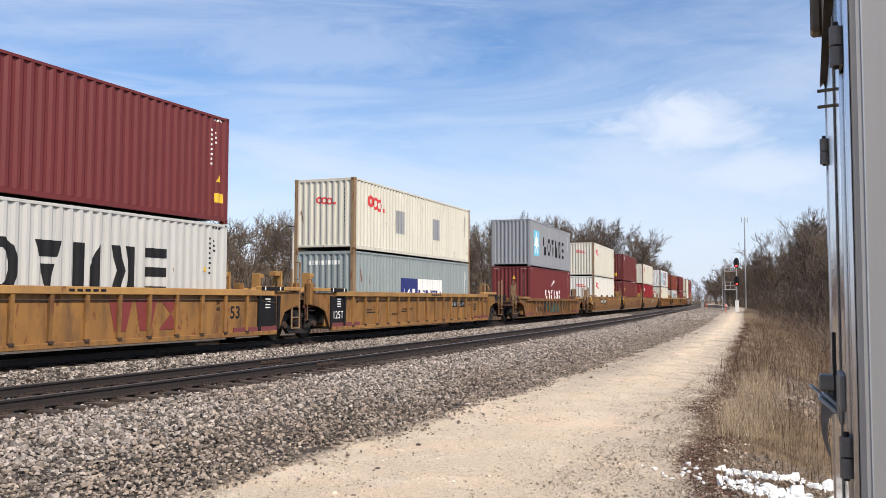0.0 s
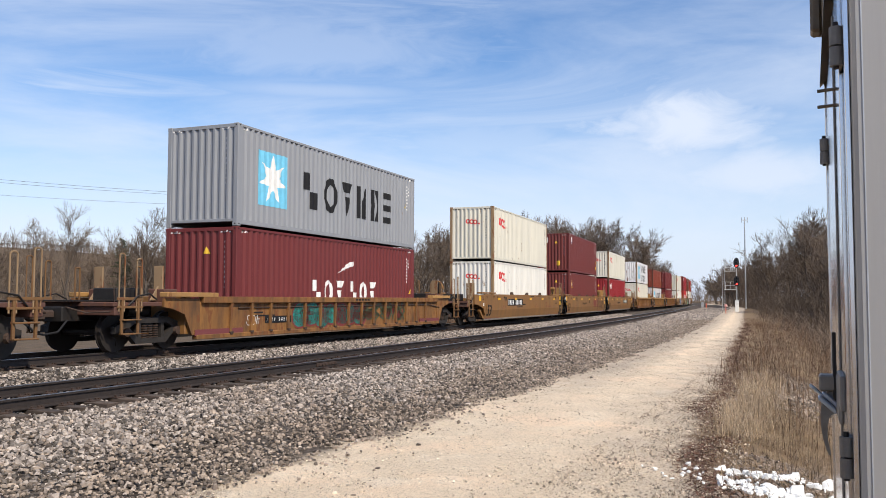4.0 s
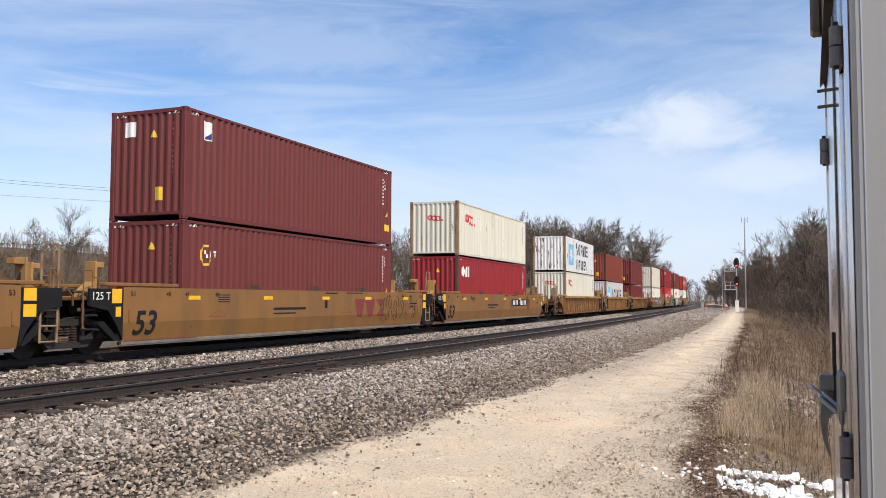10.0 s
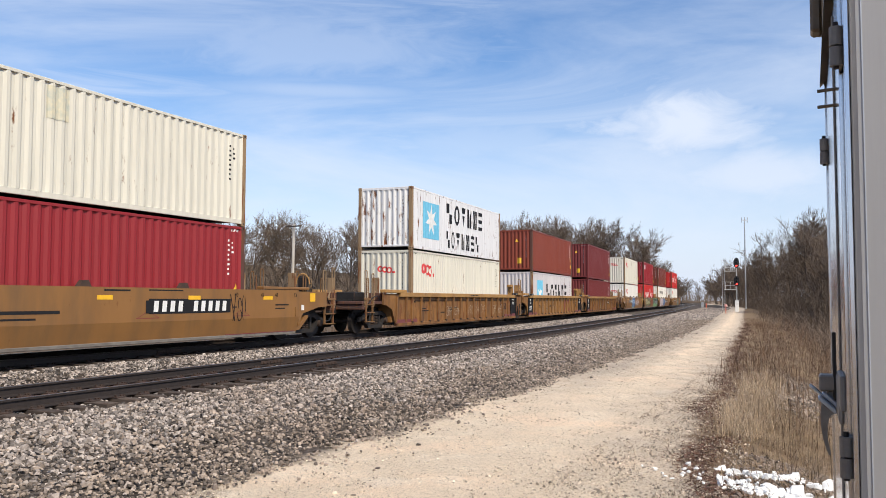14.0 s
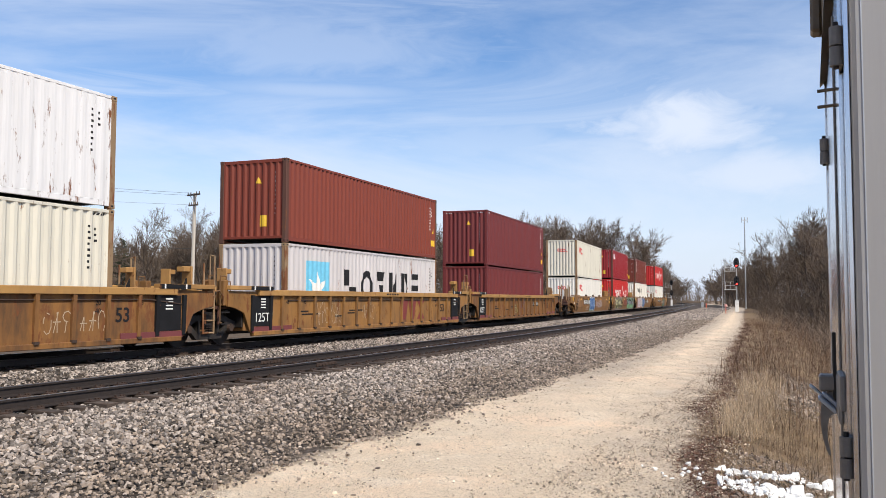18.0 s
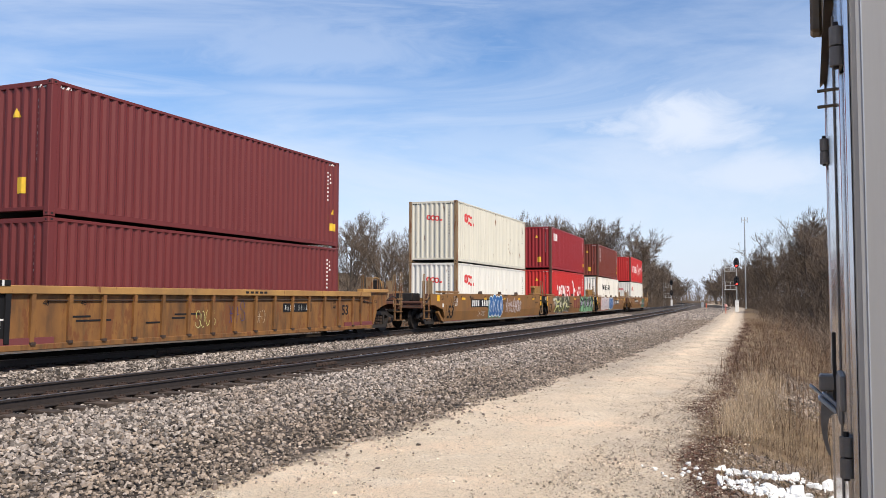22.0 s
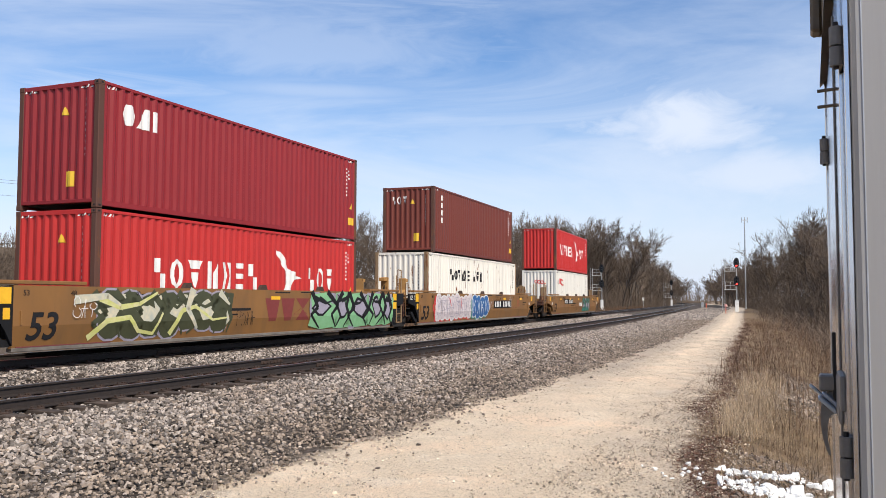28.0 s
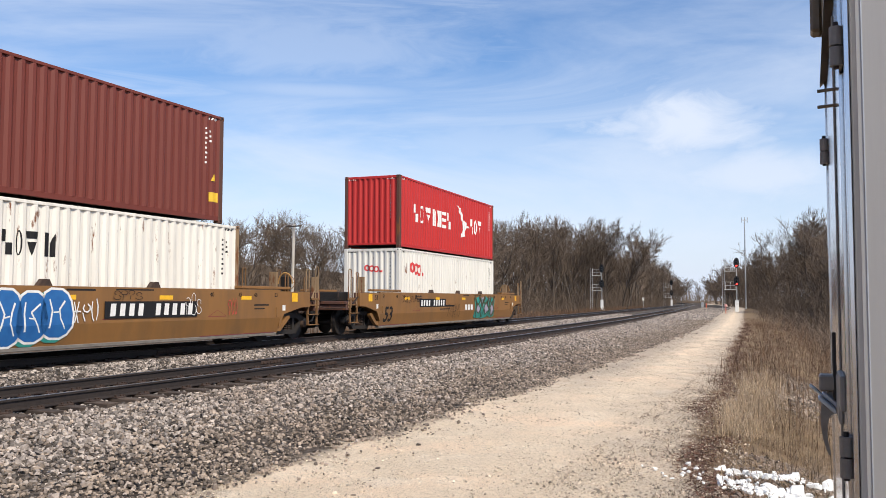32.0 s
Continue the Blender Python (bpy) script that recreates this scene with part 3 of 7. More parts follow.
def ring(u0, u1, w0, w1, t, skip=(), n=8):
    """A ring of straight pieces; skip leaves gaps."""
    cu, cw, ru, rw = (u0 + u1) / 2, (w0 + w1) / 2, (u1 - u0) / 2, (w1 - w0) / 2
    out = []
    for i in range(n):
        if i in skip:
            continue
        a0, a1 = 2 * math.pi * (i - 0.5) / n, 2 * math.pi * (i + 0.5) / n
        c = 1 / math.cos(math.pi / n)
        out.append([(cu + ru * c * math.cos(a0), cw + rw * c * math.sin(a0)), (cu + ru * c * math.cos(a1), cw + rw * c * math.sin(a1)),
                    (cu + (ru - t) * c * math.cos(a1), cw + (rw - t) * c * math.sin(a1)), (cu + (ru - t) * c * math.cos(a0), cw + (rw - t) * c * math.sin(a0))])
    return out


def rings_logo():
    return ring(0, 0.80, 0.16, 1.0, 0.2, (), 12) + ring(0.68, 1.48, 0.08, 0.92, 0.2, (), 12) + ring(1.36, 2.12, 0.0, 0.84, 0.2, (), 12) + [bar(2.20, 2.62, 0, 0.26)]


def block_row(widths, gap=0.16):
    """A row of plain geometric shapes, no letters: halved blocks, slotted triangles, stacked bars, discs, chequers, chevrons."""
    out, u = [], 0.0
    for i, w in enumerate(widths):
        k, e = (4, 3, 1, 0, 5, 2)[i % 6], u + 0.80 * w
        c, d = (u + e) / 2, e - u
        if k == 0:
            out += [bar(u, c - 0.06 * d, 0, 1), [(c + 0.10 * d, 0), (e, 0), (e, 1), (c + 0.10 * d, 0.55)]]
        elif k == 1:
            out += [[(u, 1), (e, 1), (e - 0.14 * d, 0.7), (u + 0.14 * d, 0.7)], [(u + 0.2 * d, 0.57), (e - 0.2 * d, 0.57), (c, 0)]]
        elif k == 2:
            out += [bar(u, e, z, z + 0.2) for z in (0.0, 0.4, 0.8)]
        elif k == 3:
            out += ring(u, e, 0, 1.0, 0.24 * d, (), 12)
        elif k == 4:
            out += [bar(u, c, 0.52, 1), bar(c, e, 0, 0.48)]
        else:
            out += [[(u, 1), (u + 0.4 * d, 1), (c + 0.1 * d, 0.5), (u + 0.4 * d, 0), (u, 0), (c - 0.3 * d, 0.5)], [(u + 0.58 * d, 1), (e, 1), (e, 0), (u + 0.58 * d, 0), (c + 0.28 * d, 0.5)]]
        u += w + gap
    return out


def star():
    out = []
    for i in range(7):
        a = math.pi / 2 + 2 * math.pi * i / 7
        b = math.pi / 7
        out.append([(0.5, 0.5), (0.5 + 0.2 * math.cos(a - b), 0.5 + 0.2 * math.sin(a - b)), (0.5 + 0.46 * math.cos(a), 0.5 + 0.46 * math.sin(a)), (0.5 + 0.2 * math.cos(a + b), 0.5 + 0.2 * math.sin(a + b))])
    return out


def bird():
    return [[(0, 1.0), (0.35, 0.92), (0.6, 0.55), (0.45, 0.5)], [(0.45, 0.5), (0.6, 0.55), (0.95, 0.48), (0.85, 0.3), (0.5, 0.25)], [(0.5, 0.25), (0.85, 0.3), (0.7, 0.0), (0.35, -0.05)], [(0.85, 0.42), (1.25, 0.34), (0.85, 0.3)]]


def small_rows(n, gap=0.17):
    """A column of short bars for writing too small to read."""
    return [bar(0, 0.045 + 0.012 * (i * 7 % 3), -i * gap, -i * gap + 0.42 * gap) for i in range(n)]


def moved(polys, u, w, s=1.0, sw=None):
    sw = s if sw is None else sw
    return [[(u + p[0] * s, w + p[1] * sw) for p in q] for q in polys]


# ---- shipping containers ----
def wave(x0, x1, pitch, depth):
    n = max(1, round((x1 - x0) / pitch))
    p = (x1 - x0) / n
    xs, ds = [], []
    for i in range(n):
        b = x0 + i * p
        for fr, d in ((0.0, 0.0), (0.26, 0.0), (0.5, depth), (0.76, depth)):
            xs.append(b + fr * p)
            ds.append(d)
    return xs + [x1], ds + [0.0]


def sheet(xs, ds, z0, z1, put, thick=0.008):
    mb, n = Mb(), len(xs)
    vs = [put(x, z, d) for z in (z0, z1) for x, d in zip(xs, ds)] + [put(x, z, d + thick) for z in (z0, z1) for x, d in zip(xs, ds)]
    fs = []
    for i in range(n - 1):
        fs += [(i, i + 1, n + i + 1, n + i), (2 * n + i, 3 * n + i, 3 * n + i + 1, 2 * n + i + 1), (n + i, n + i + 1, 3 * n + i + 1, 3 * n + i), (i, 2 * n + i, 2 * n + i + 1, i + 1)]
    fs += [(0, n, 3 * n, 2 * n), (n - 1, 3 * n - 1, 4 * n - 1, 2 * n - 1)]
    return mb.add(vs, fs)


HW = 1.219
_cache = {}


def cached(key, make):
    if key not in _cache:
        _cache[key] = make().mesh(key[0])
    return _cache[key]


def side_put(u, w, d):
    return (u, -HW + 0.010 + d - 0.003, w)


def end_put(u, w, d):
    return (0.014 + d - 0.003, -u, w)


def container(label, L, H, body, posts, pitch=0.278, depth=0.044, ends=None):
    """A box of corrugated steel from x = 0 to L, its floor at z = 0."""
    c = thing("shipping_container", label, "shipping container", "containers of the train")
    c["length"], k = L, (L, H, pitch, depth)
    xs, ds = wave(0.17, L - 0.17, pitch, depth)
    ex, ed = wave(-HW + 0.14, HW - 0.14, 0.25, 0.045)
    for sg in (1, -1):
        part("side_panel", cached(("side_panel", sg) + k, lambda: sheet(xs, ds, 0.16, H - 0.06, lambda u, w, d: (u, sg * (-HW + 0.010 + d), w))), body, c)
    part("end_panel", cached(("end_panel",) + k, lambda: sheet(ex, ed, 0.18, H - 0.09, lambda u, w, d: (0.014 + d, -u, w))), ends or body, c)
    for y0 in (-HW + 0.13, 0.01):
        dr = part("door", cached(("door", y0) + k, lambda: Mb().box(L - 0.07, L - 0.02, y0, y0 + HW - 0.14, 0.16, H - 0.14, 0.008)), body, c)
        for dy in (0.25, 0.8):
            part("lock_rod", cached(("lock_rod", y0, dy) + k, lambda: Mb().tube((L + 0.005, y0 + dy, 0.12), (L + 0.005, y0 + dy, H - 0.1), 0.017, n=6)), GALV, dr)
    rx, rd = wave(0.17, L - 0.17, 0.21, 0.02)
    part("roof", cached(("roof",) + k, lambda: sheet(rx, rd, -HW + 0.05, HW - 0.05, lambda u, w, d: (u, w, H - 0.035 - d))), body, c)
    part("floor_frame", cached(("floor_frame",) + k, lambda: [Mb()][0].box(0.1, L - 0.1, -HW + 0.07, HW - 0.07, 0.11, 0.16)), STEEL_D, c)
    for sg in (-1, 1):
        y = sg * (HW - 0.04)
        part("top_rail", cached(("top_rail", sg) + k, lambda: Mb().box(0.17, L - 0.17, y - 0.035, y + 0.037, H - 0.085, H - 0.012, 0.008)), body, c)
        part("bottom_rail", cached(("bottom_rail", sg) + k, lambda: Mb().box(0.17, L - 0.17, y - 0.03, y + 0.034, 0.055, 0.185, 0.008)), body, c)
    for x in (0.035, L - 0.105):
        part("end_rail", cached(("end_rail", x) + k, lambda: Mb().box(x - 0.02, x + 0.07, -HW + 0.14, HW - 0.14, H - 0.12, H - 0.012, 0.008)), body, c)
        part("end_sill", cached(("end_sill", x) + k, lambda: Mb().box(x - 0.02, x + 0.07, -HW + 0.14, HW - 0.14, 0.125, 0.21, 0.008)), body, c)
    for x in (0.004, L - 0.176):
        for sg in (-1, 1):
            y0 = -HW + 0.004 if sg < 0 else HW - 0.154
            part("corner_post", cached(("corner_post", x, sg) + k, lambda: Mb().box(x, x + 0.172, y0, y0 + 0.15, 0.1, H - 0.1, 0.015)), posts, c)
            for z in (0.0, H - 0.118):
                cy = -HW if sg < 0 else HW - 0.162
                cx = 0.0 if x < 1 else L - 0.178
                def casting():
                    mb = Mb().box(cx, cx + 0.178, cy, cy + 0.162, z, z + 0.118, 0.012)
                    return mb
                cs = part("corner_casting", cached(("corner_casting", x, sg, z) + k, casting), posts, c)
                if sg < 0:
                    hole = Mb().box(cx + 0.05, cx + 0.13, -HW - 0.003, -HW + 0.02, z + 0.035, z + 0.09, 0.01)
                    if x < 1:
                        part("casting_hole", cached(("casting_hole", "end", z) + k, lambda: Mb().box(-0.003, 0.02, -HW + 0.045, -HW + 0.105, z + 0.035, z + 0.09, 0.01)), INK_K, cs)
                    part("casting_hole", cached(("casting_hole", x, z) + k, lambda: hole), INK_K, cs)
    return c, (xs, ds), (ex, ed)


def marks_on(c, prof, eprof, H, L, marks):
    """marks: (face, shapes, material). face "s": the long side; "e": the end."""
    for i, (face, shapes, material) in enumerate(marks):
        lift, name = 0.0012 * i, "code_writing" if i < 3 else "painted_mark"
        if face == "s":
            stick(name, shapes, material, c, 0, prof[0], prof[1], lambda u, w, d: side_put(u, w, d - lift))
        else:
            stick(name, shapes, material, c, 0, eprof[0], eprof[1], lambda u, w, d: end_put(u, w, d - lift))


def codes(H, L, ink):
    """The small columns and plates of writing that every box carries."""
    m = [("s", moved(small_rows(8, 0.13), L - 0.75, H - 0.45), ink), ("s", moved(small_rows(3, 0.13), L - 0.55, H - 0.5), ink),
         ("e", moved(small_rows(10, 0.14), 0.78, H - 0.45, 0.7, 1.0), ink)]
    if H > 2.8:
        dash = lambda u0: [bar(u0 + 0.09 * i, u0 + 0.09 * i + 0.045, H - 0.16, H - 0.10, 0.6) for i in range(4)]
        m[1] = ("s", m[1][1] + dash(0.22) + dash(L - 0.6), m[1][2])
        m[2] = ("e", m[2][1] + dash(-1.05) + dash(0.66), m[2][2])
    return m


def tri_sign(u, w, s=0.2):
    return [[(u, w), (u + s, w), (u + s * 0.5, w + s)]]


# ---- the wells of the train ----
HUB = 0.46


def bogie(parent, x, wheelsets):
    b = part("bogie", Mb().box(x - 0.16, x + 0.16, -1.05, 1.05, 0.46, 0.72, 0.03).box(x - 0.3, x + 0.3, -0.3, 0.3, 0.7, 0.95, 0.03), STEEL_D, parent)
    out = [(-1.22, 0.60), (-1.02, 0.66), (-0.55, 0.78), (0.55, 0.78), (1.02, 0.66), (1.22, 0.60), (1.2, 0.42), (0.98, 0.40), (0.5, 0.2), (-0.5, 0.2), (-0.98, 0.40), (-1.2, 0.42)]
    for sg in (-1, 1):
        y = sg * 1.06
        mb = Mb()
        upper = [(-1.2, 0.60), (-0.6, 0.80), (0.6, 0.80), (1.2, 0.60), (1.2, 0.44), (0.75, 0.56), (0.55, 0.66), (-0.55, 0.66), (-0.75, 0.56), (-1.2, 0.44)]
        mb.prism([(x + p[0], p[1]) for p in upper], y - 0.07, y + 0.07)
        mb.prism([(x + p[0], p[1]) for p in [(-0.75, 0.56), (-0.42, 0.30), (0.42, 0.30), (0.75, 0.56), (0.88, 0.50), (0.52, 0.18), (-0.52, 0.18), (-0.88, 0.50)]], y - 0.07, y + 0.07)
        for dx in (-0.40, 0.40):
            mb.box(x + dx - 0.05, x + dx + 0.05, y - 0.06, y + 0.06, 0.3, 0.68)
        sf = part("side_frame", mb, FRAME_M, b)
        sp = Mb()
        for dx in (-0.2, 0.0, 0.2):
            for k in range(6):
                sp.tube((x + dx, y, 0.31 + k * 0.055), (x + dx, y, 0.335 + k * 0.055), 0.075, n=8)
        part("spring_pack", sp, RUSTY, sf)
        for dx in (-0.89, 0.89):
            mb2 = Mb().tube((x + dx, y + sg * 0.04, HUB), (x + dx, y + sg * 0.15, HUB), 0.12, 0.10, 10)
            part("bearing_cap", mb2, RUSTY, sf)

    def make_set():
        mb = Mb().tube((0, -1.02, 0), (0, 1.02, 0), 0.075, n=8)
        for sg in (-1, 1):
            mb.tube((0, sg * 0.70, 0), (0, sg * 0.725, 0), 0.49, n=24)
            mb.tube((0, sg * 0.725, 0), (0, sg * 0.83, 0), HUB, n=24)
            mb.tube((0, sg * 0.83, 0), (0, sg * 0.86, 0), 0.14, n=12)
            mb.box(-0.035, 0.035, sg * 0.83 - 0.012, sg * 0.83 + 0.012, 0.18, 0.34)
        return mb

    for dx in (-0.89, 0.89):
        w = part("wheelset", cached(("wheelset",), make_set), STEEL_W, b, place=pose(x + dx, 0, HUB))
        wheelsets.append((w, x + dx))
    return b


def end_gear(car, sg):
    """Coupler, draft sill, stanchions, ladder and brake gear of a free car end, towards sg."""
    part("draft_sill", Mb().box(*sorted((sg * 8.4, sg * 11.3)), -0.30, 0.30, 0.72, 1.06, 0.02), STEEL_D, car)
    part("end_platform", Mb().box(*sorted((sg * 9.0, sg * 10.9)), -1.38, 1.38, 1.06, 1.16, 0.015).box(*sorted((sg * 10.55, sg * 10.85)), -1.38, 1.38, 0.86, 1.06, 0.02), POST_DARK, car)
    part("coupler", Mb().box(*sorted((sg * 11.3, sg * 11.72)), -0.09, 0.09, 0.80, 0.98, 0.03).box(*sorted((sg * 11.62, sg * 11.86)), -0.19, 0.14, 0.74, 1.02, 0.05), RUSTY, car)
    for y in (-1.4, 1.4):
        step = Mb().box(*sorted((sg * 10.10, sg * 10.16)), y - 0.03, y + 0.03, 0.42, 1.20, 0.008).box(*sorted((sg * 10.62, sg * 10.68)), y - 0.03, y + 0.03, 0.42, 1.20, 0.008)
        for z in (0.42, 0.74):
            step.box(*sorted((sg * 10.10, sg * 10.68)), y - 0.09, y + 0.05, z, z + 0.035, 0.008)
        part("stirrup_step", step, GEAR, car, "tan steel stirrup step")
        for dx, top in ((10.02, 2.16), (10.58, 2.26)):
            part("grab_hoop", Mb().pipe([(sg * dx, y, 0.95), (sg * dx, y, top - 0.04), (sg * (dx + 0.04), y, top), (sg * (dx + 0.13), y, top), (sg * (dx + 0.17), y, top - 0.04), (sg * (dx + 0.17), y, 0.95)], 0.019, 8), POST_RUST if y < 0 else GEAR, car, "worn steel grab hoop")
        part("hoop_bracket", Mb().box(*sorted((sg * 9.98, sg * 10.80)), y - 0.02, y + 0.02, 1.20, 1.27, 0.006).box(*sorted((sg * 9.98, sg * 10.80)), y - 0.02, y + 0.02, 1.02, 1.07, 0.006), GEAR, car)
        part("end_hose", Mb().pipe([(sg * 9.5, y * 1.0, 1.22), (sg * 9.8, y * 1.03, 1.36), (sg * 10.2, y * 1.03, 1.30), (sg * 10.45, y, 1.08)], 0.02), STEEL_D, car)
    for y in (-0.95, 0.95):
        part("guide_post", Mb().box(*sorted((sg * 8.88, sg * 8.94)), y - 0.14, y + 0.14, 1.16, 2.05, 0.012).prism([(sg * 8.90, 1.2), (sg * 9.22, 1.2), (sg * 8.94, 1.55)], y - 0.02, y + 0.02), POST_RUST, car, "rusty tan guide post")
        part("handrail", Mb().pipe([(sg * 9.55, y, 1.16), (sg * 9.55, y, 2.0), (sg * 9.70, y, 2.0), (sg * 9.70, y, 1.16)], 0.02, 8), GEAR, car)
    if sg > 0:
        part("brake_post", Mb().box(*sorted((sg * 10.05, sg * 10.13)), -0.75, -0.55, 1.16, 1.95, 0.01), GEAR, car)
        wh = Mb()
        for i in range(12):
            a, b = 2 * math.pi * i / 12, 2 * math.pi * (i + 1) / 12
            wh.tube((sg * 10.2, -0.65 + 0.22 * math.cos(a), 1.75 + 0.22 * math.sin(a)), (sg * 10.2, -0.65 + 0.22 * math.cos(b), 1.75 + 0.22 * math.sin(b)), 0.015, n=5)
            if i % 3 == 0:
                wh.tube((sg * 10.2, -0.65, 1.75), (sg * 10.2, -0.65 + 0.22 * math.cos(a), 1.75 + 0.22 * math.sin(a)), 0.012, n=5)
        part("brake_wheel", wh, POST_RUST, car)
        part("wheel_guard", Mb().pipe([(sg * 10.0, -0.65 + 0.26 * math.cos(a), 1.72 + 0.34 * math.sin(a)) for a in np.linspace(0, math.pi, 10)], 0.024, 8), YELLOW_L, car, "tan hoop round the brake wheel")
        part("brake_housing", Mb().box(*sorted((sg * 9.94, sg * 10.12)), -0.82, -0.48, 1.5, 1.98, 0.05), STEEL_D, car)
    part("air_hose", Mb().pipe([(sg * 11.2, -0.35, 0.75), (sg * 11.5, -0.4, 0.5), (sg * 11.8, -0.3, 0.45)], 0.025), INK_K, car)
    for y in (-1.2, 0.7):
        part("end_locker", Mb().box(*sorted((sg * 8.5, sg * 9.0)), y, y + 0.5, 1.06, 1.48, 0.02), POST_DARK, car)
    part("brake_cylinder", Mb().tube((sg * 9.2, -0.8, 0.95), (sg * 9.9, -0.8, 0.95), 0.13, n=12), STEEL_D, car)
    part("end_box", Mb().box(*sorted((sg * 9.0, sg * 9.9)), -0.55, 0.2, 1.16, 1.5, 0.03), STEEL_D, car)
    part("walkway", Mb().box(*sorted((sg * 9.9, sg * 11.15)), -0.45, 0.9, 1.17, 1.21, 0.008), STEEL_D, car, "dark grated end walkway")
    part("uncoupling_lever", Mb().pipe([(sg * 10.95, -1.35, 0.95), (sg * 11.0, -0.7, 0.92), (sg * 11.2, -0.3, 1.05)], 0.018), RUSTY, car)
    part("brake_chain", Mb().pipe([(sg * 10.1, -0.65, 1.5), (sg * 10.05, -0.62, 1.1), (sg * 9.7, -0.5, 0.9)], 0.016), RUSTY, car)


def joint_gear(car, sg):
    """The articulated joint between two wells, towards sg."""
    part("joint_arm", Mb().box(*sorted((sg * 8.3, sg * 9.62)), -0.32, 0.32, 0.78, 1.08, 0.03), STEEL_D, car)
    part("end_platform", Mb().box(*sorted((sg * 8.5, sg * 9.4)), -1.36, 1.36, 1.2, 1.28, 0.012), GEAR, car)
    for y in (-1.36, 1.36):
        part("grab_iron", Mb().pipe([(sg * 9.42, y, 0.6), (sg * 9.5, y, 0.6), (sg * 9.5, y, 1.85), (sg * 9.25, y, 1.85), (sg * 9.25, y, 1.3)], 0.016).pipe([(sg * 9.05, y, 1.3), (sg * 9.05, y, 1.7), (sg * 9.25, y, 1.7)], 0.014), GEAR, car)
        for z in (0.56, 0.86):
            part("step", Mb().box(*sorted((sg * 9.1, sg * 9.48)), y - 0.03, y + 0.03, z, z + 0.04), STEEL_D, car)
    for y in (-1.42, 1.42) if sg > 0 else ():
        lad = Mb()
        for dx, top in ((8.98, 2.15), (9.40, 2.35)):
            lad.tube((sg * dx, y, 0.34), (sg * dx, y, top), 0.027, n=8)
        for z in (0.36, 0.68, 1.0, 1.32):
            lad.tube((sg * 8.98, y, z), (sg * 9.40, y, z), 0.021, n=8)
        lad.pipe([(sg * 9.40, y, 2.35), (sg * 9.40, y * 0.9, 2.38), (sg * 9.40, y * 0.9, 1.3)], 0.02, 8)
        part("ladder", lad, POST_RUST, car, "rusty tan side ladder with tall rails")
        part("ladder_stay", Mb().pipe([(sg * 9.40, y, 1.42), (sg * 9.62, y, 1.46), (sg * 9.78, y, 1.3), (sg * 9.84, y * 0.96, 1.1)], 0.022, 8), GEAR, car)
    part("brake_cylinder", Mb().tube((sg * 8.55, -0.75, 1.05), (sg * 9.15, -0.75, 1.05), 0.16, n=12), STEEL_D, car)
    part("brake_lever", Mb().box(*sorted((sg * 8.6, sg * 9.5)), -1.22, -1.18, 0.96, 1.04, 0.01).box(*sorted((sg * 9.3, sg * 9.36)), -1.22, -1.16, 0.55, 1.2, 0.01), POST_DARK, car)
    part("end_sheet", Mb().box(*sorted((sg * 8.42, sg * 8.48)), -1.34, 1.34, 0.45, 1.2, 0.01), STEEL_D, car)
    part("brake_pipe", Mb().pipe([(sg * 8.2, -1.25, 1.05), (sg * 8.8, -1.3, 1.0), (sg * 9.3, -1.15, 0.85), (sg * 9.6, -0.9, 0.8)], 0.022), STEEL_D, car)
    for y in (-1.1, 0.8):
        part("guide_post", Mb().box(*sorted((sg * 8.86, sg * 8.92)), y - 0.02, y + 0.30, 1.27, 2.08, 0.012).box(*sorted((sg * 8.62, sg * 8.87)), y + 0.02, y + 0.26, 1.93, 2.06, 0.012).prism([(sg * 8.90, 1.28), (sg * 9.24, 1.28), (sg * 9.18, 1.42), (sg * 8.92, 1.62)], y, y + 0.28), YELLOW_L, car, "tan steel guide post with a hooked top")
        part("post_gusset", Mb().prism([(sg * 8.60, 1.28), (sg * 8.87, 1.28), (sg * 8.87, 1.80)], y + 0.12, y + 0.16), STEEL_D, car)
    part("top_tangle", Mb().pipe([(sg * 8.5, -1.2, 1.34), (sg * 8.8, -1.25, 1.42), (sg * 9.1, -1.2, 1.36), (sg * 9.45, -1.0, 1.40)], 0.03).pipe([(sg * 8.45, -0.5, 1.36), (sg * 9.0, -0.6, 1.46), (sg * 9.5, -0.4, 1.34)], 0.03), RUSTY, car, "rusty brake rods over the joint")


def well_base(car):
    part("well_floor", Mb().box(-8.2, 8.2, -0.25, 0.25, 0.22, 0.32).box(-6.3, -5.8, -1.3, 1.3, 0.2, 0.36, 0.01).box(5.8, 6.3, -1.3, 1.3, 0.2, 0.36, 0.01).box(-3.1, -2.8, -1.3, 1.3, 0.2, 0.33).box(2.8, 3.1, -1.3, 1.3, 0.2, 0.33).box(-0.15, 0.15, -1.3, 1.3, 0.2, 0.33), STEEL_D, car)
    for sg in (-1, 1):
        part("bulkhead", Mb().box(*sorted((sg * 8.15, sg * 8.4)), -1.36, 1.36, 0.35, 1.3, 0.02), YELLOW_B, car)


def flat_put(y):
    return lambda u, w, d: (u, y - 0.003 + d, w)


def text_pose(x, y, z):
    return Matrix.Translation((x, y, z)) @ pose(0, 0, 0, 90, 0, 0)


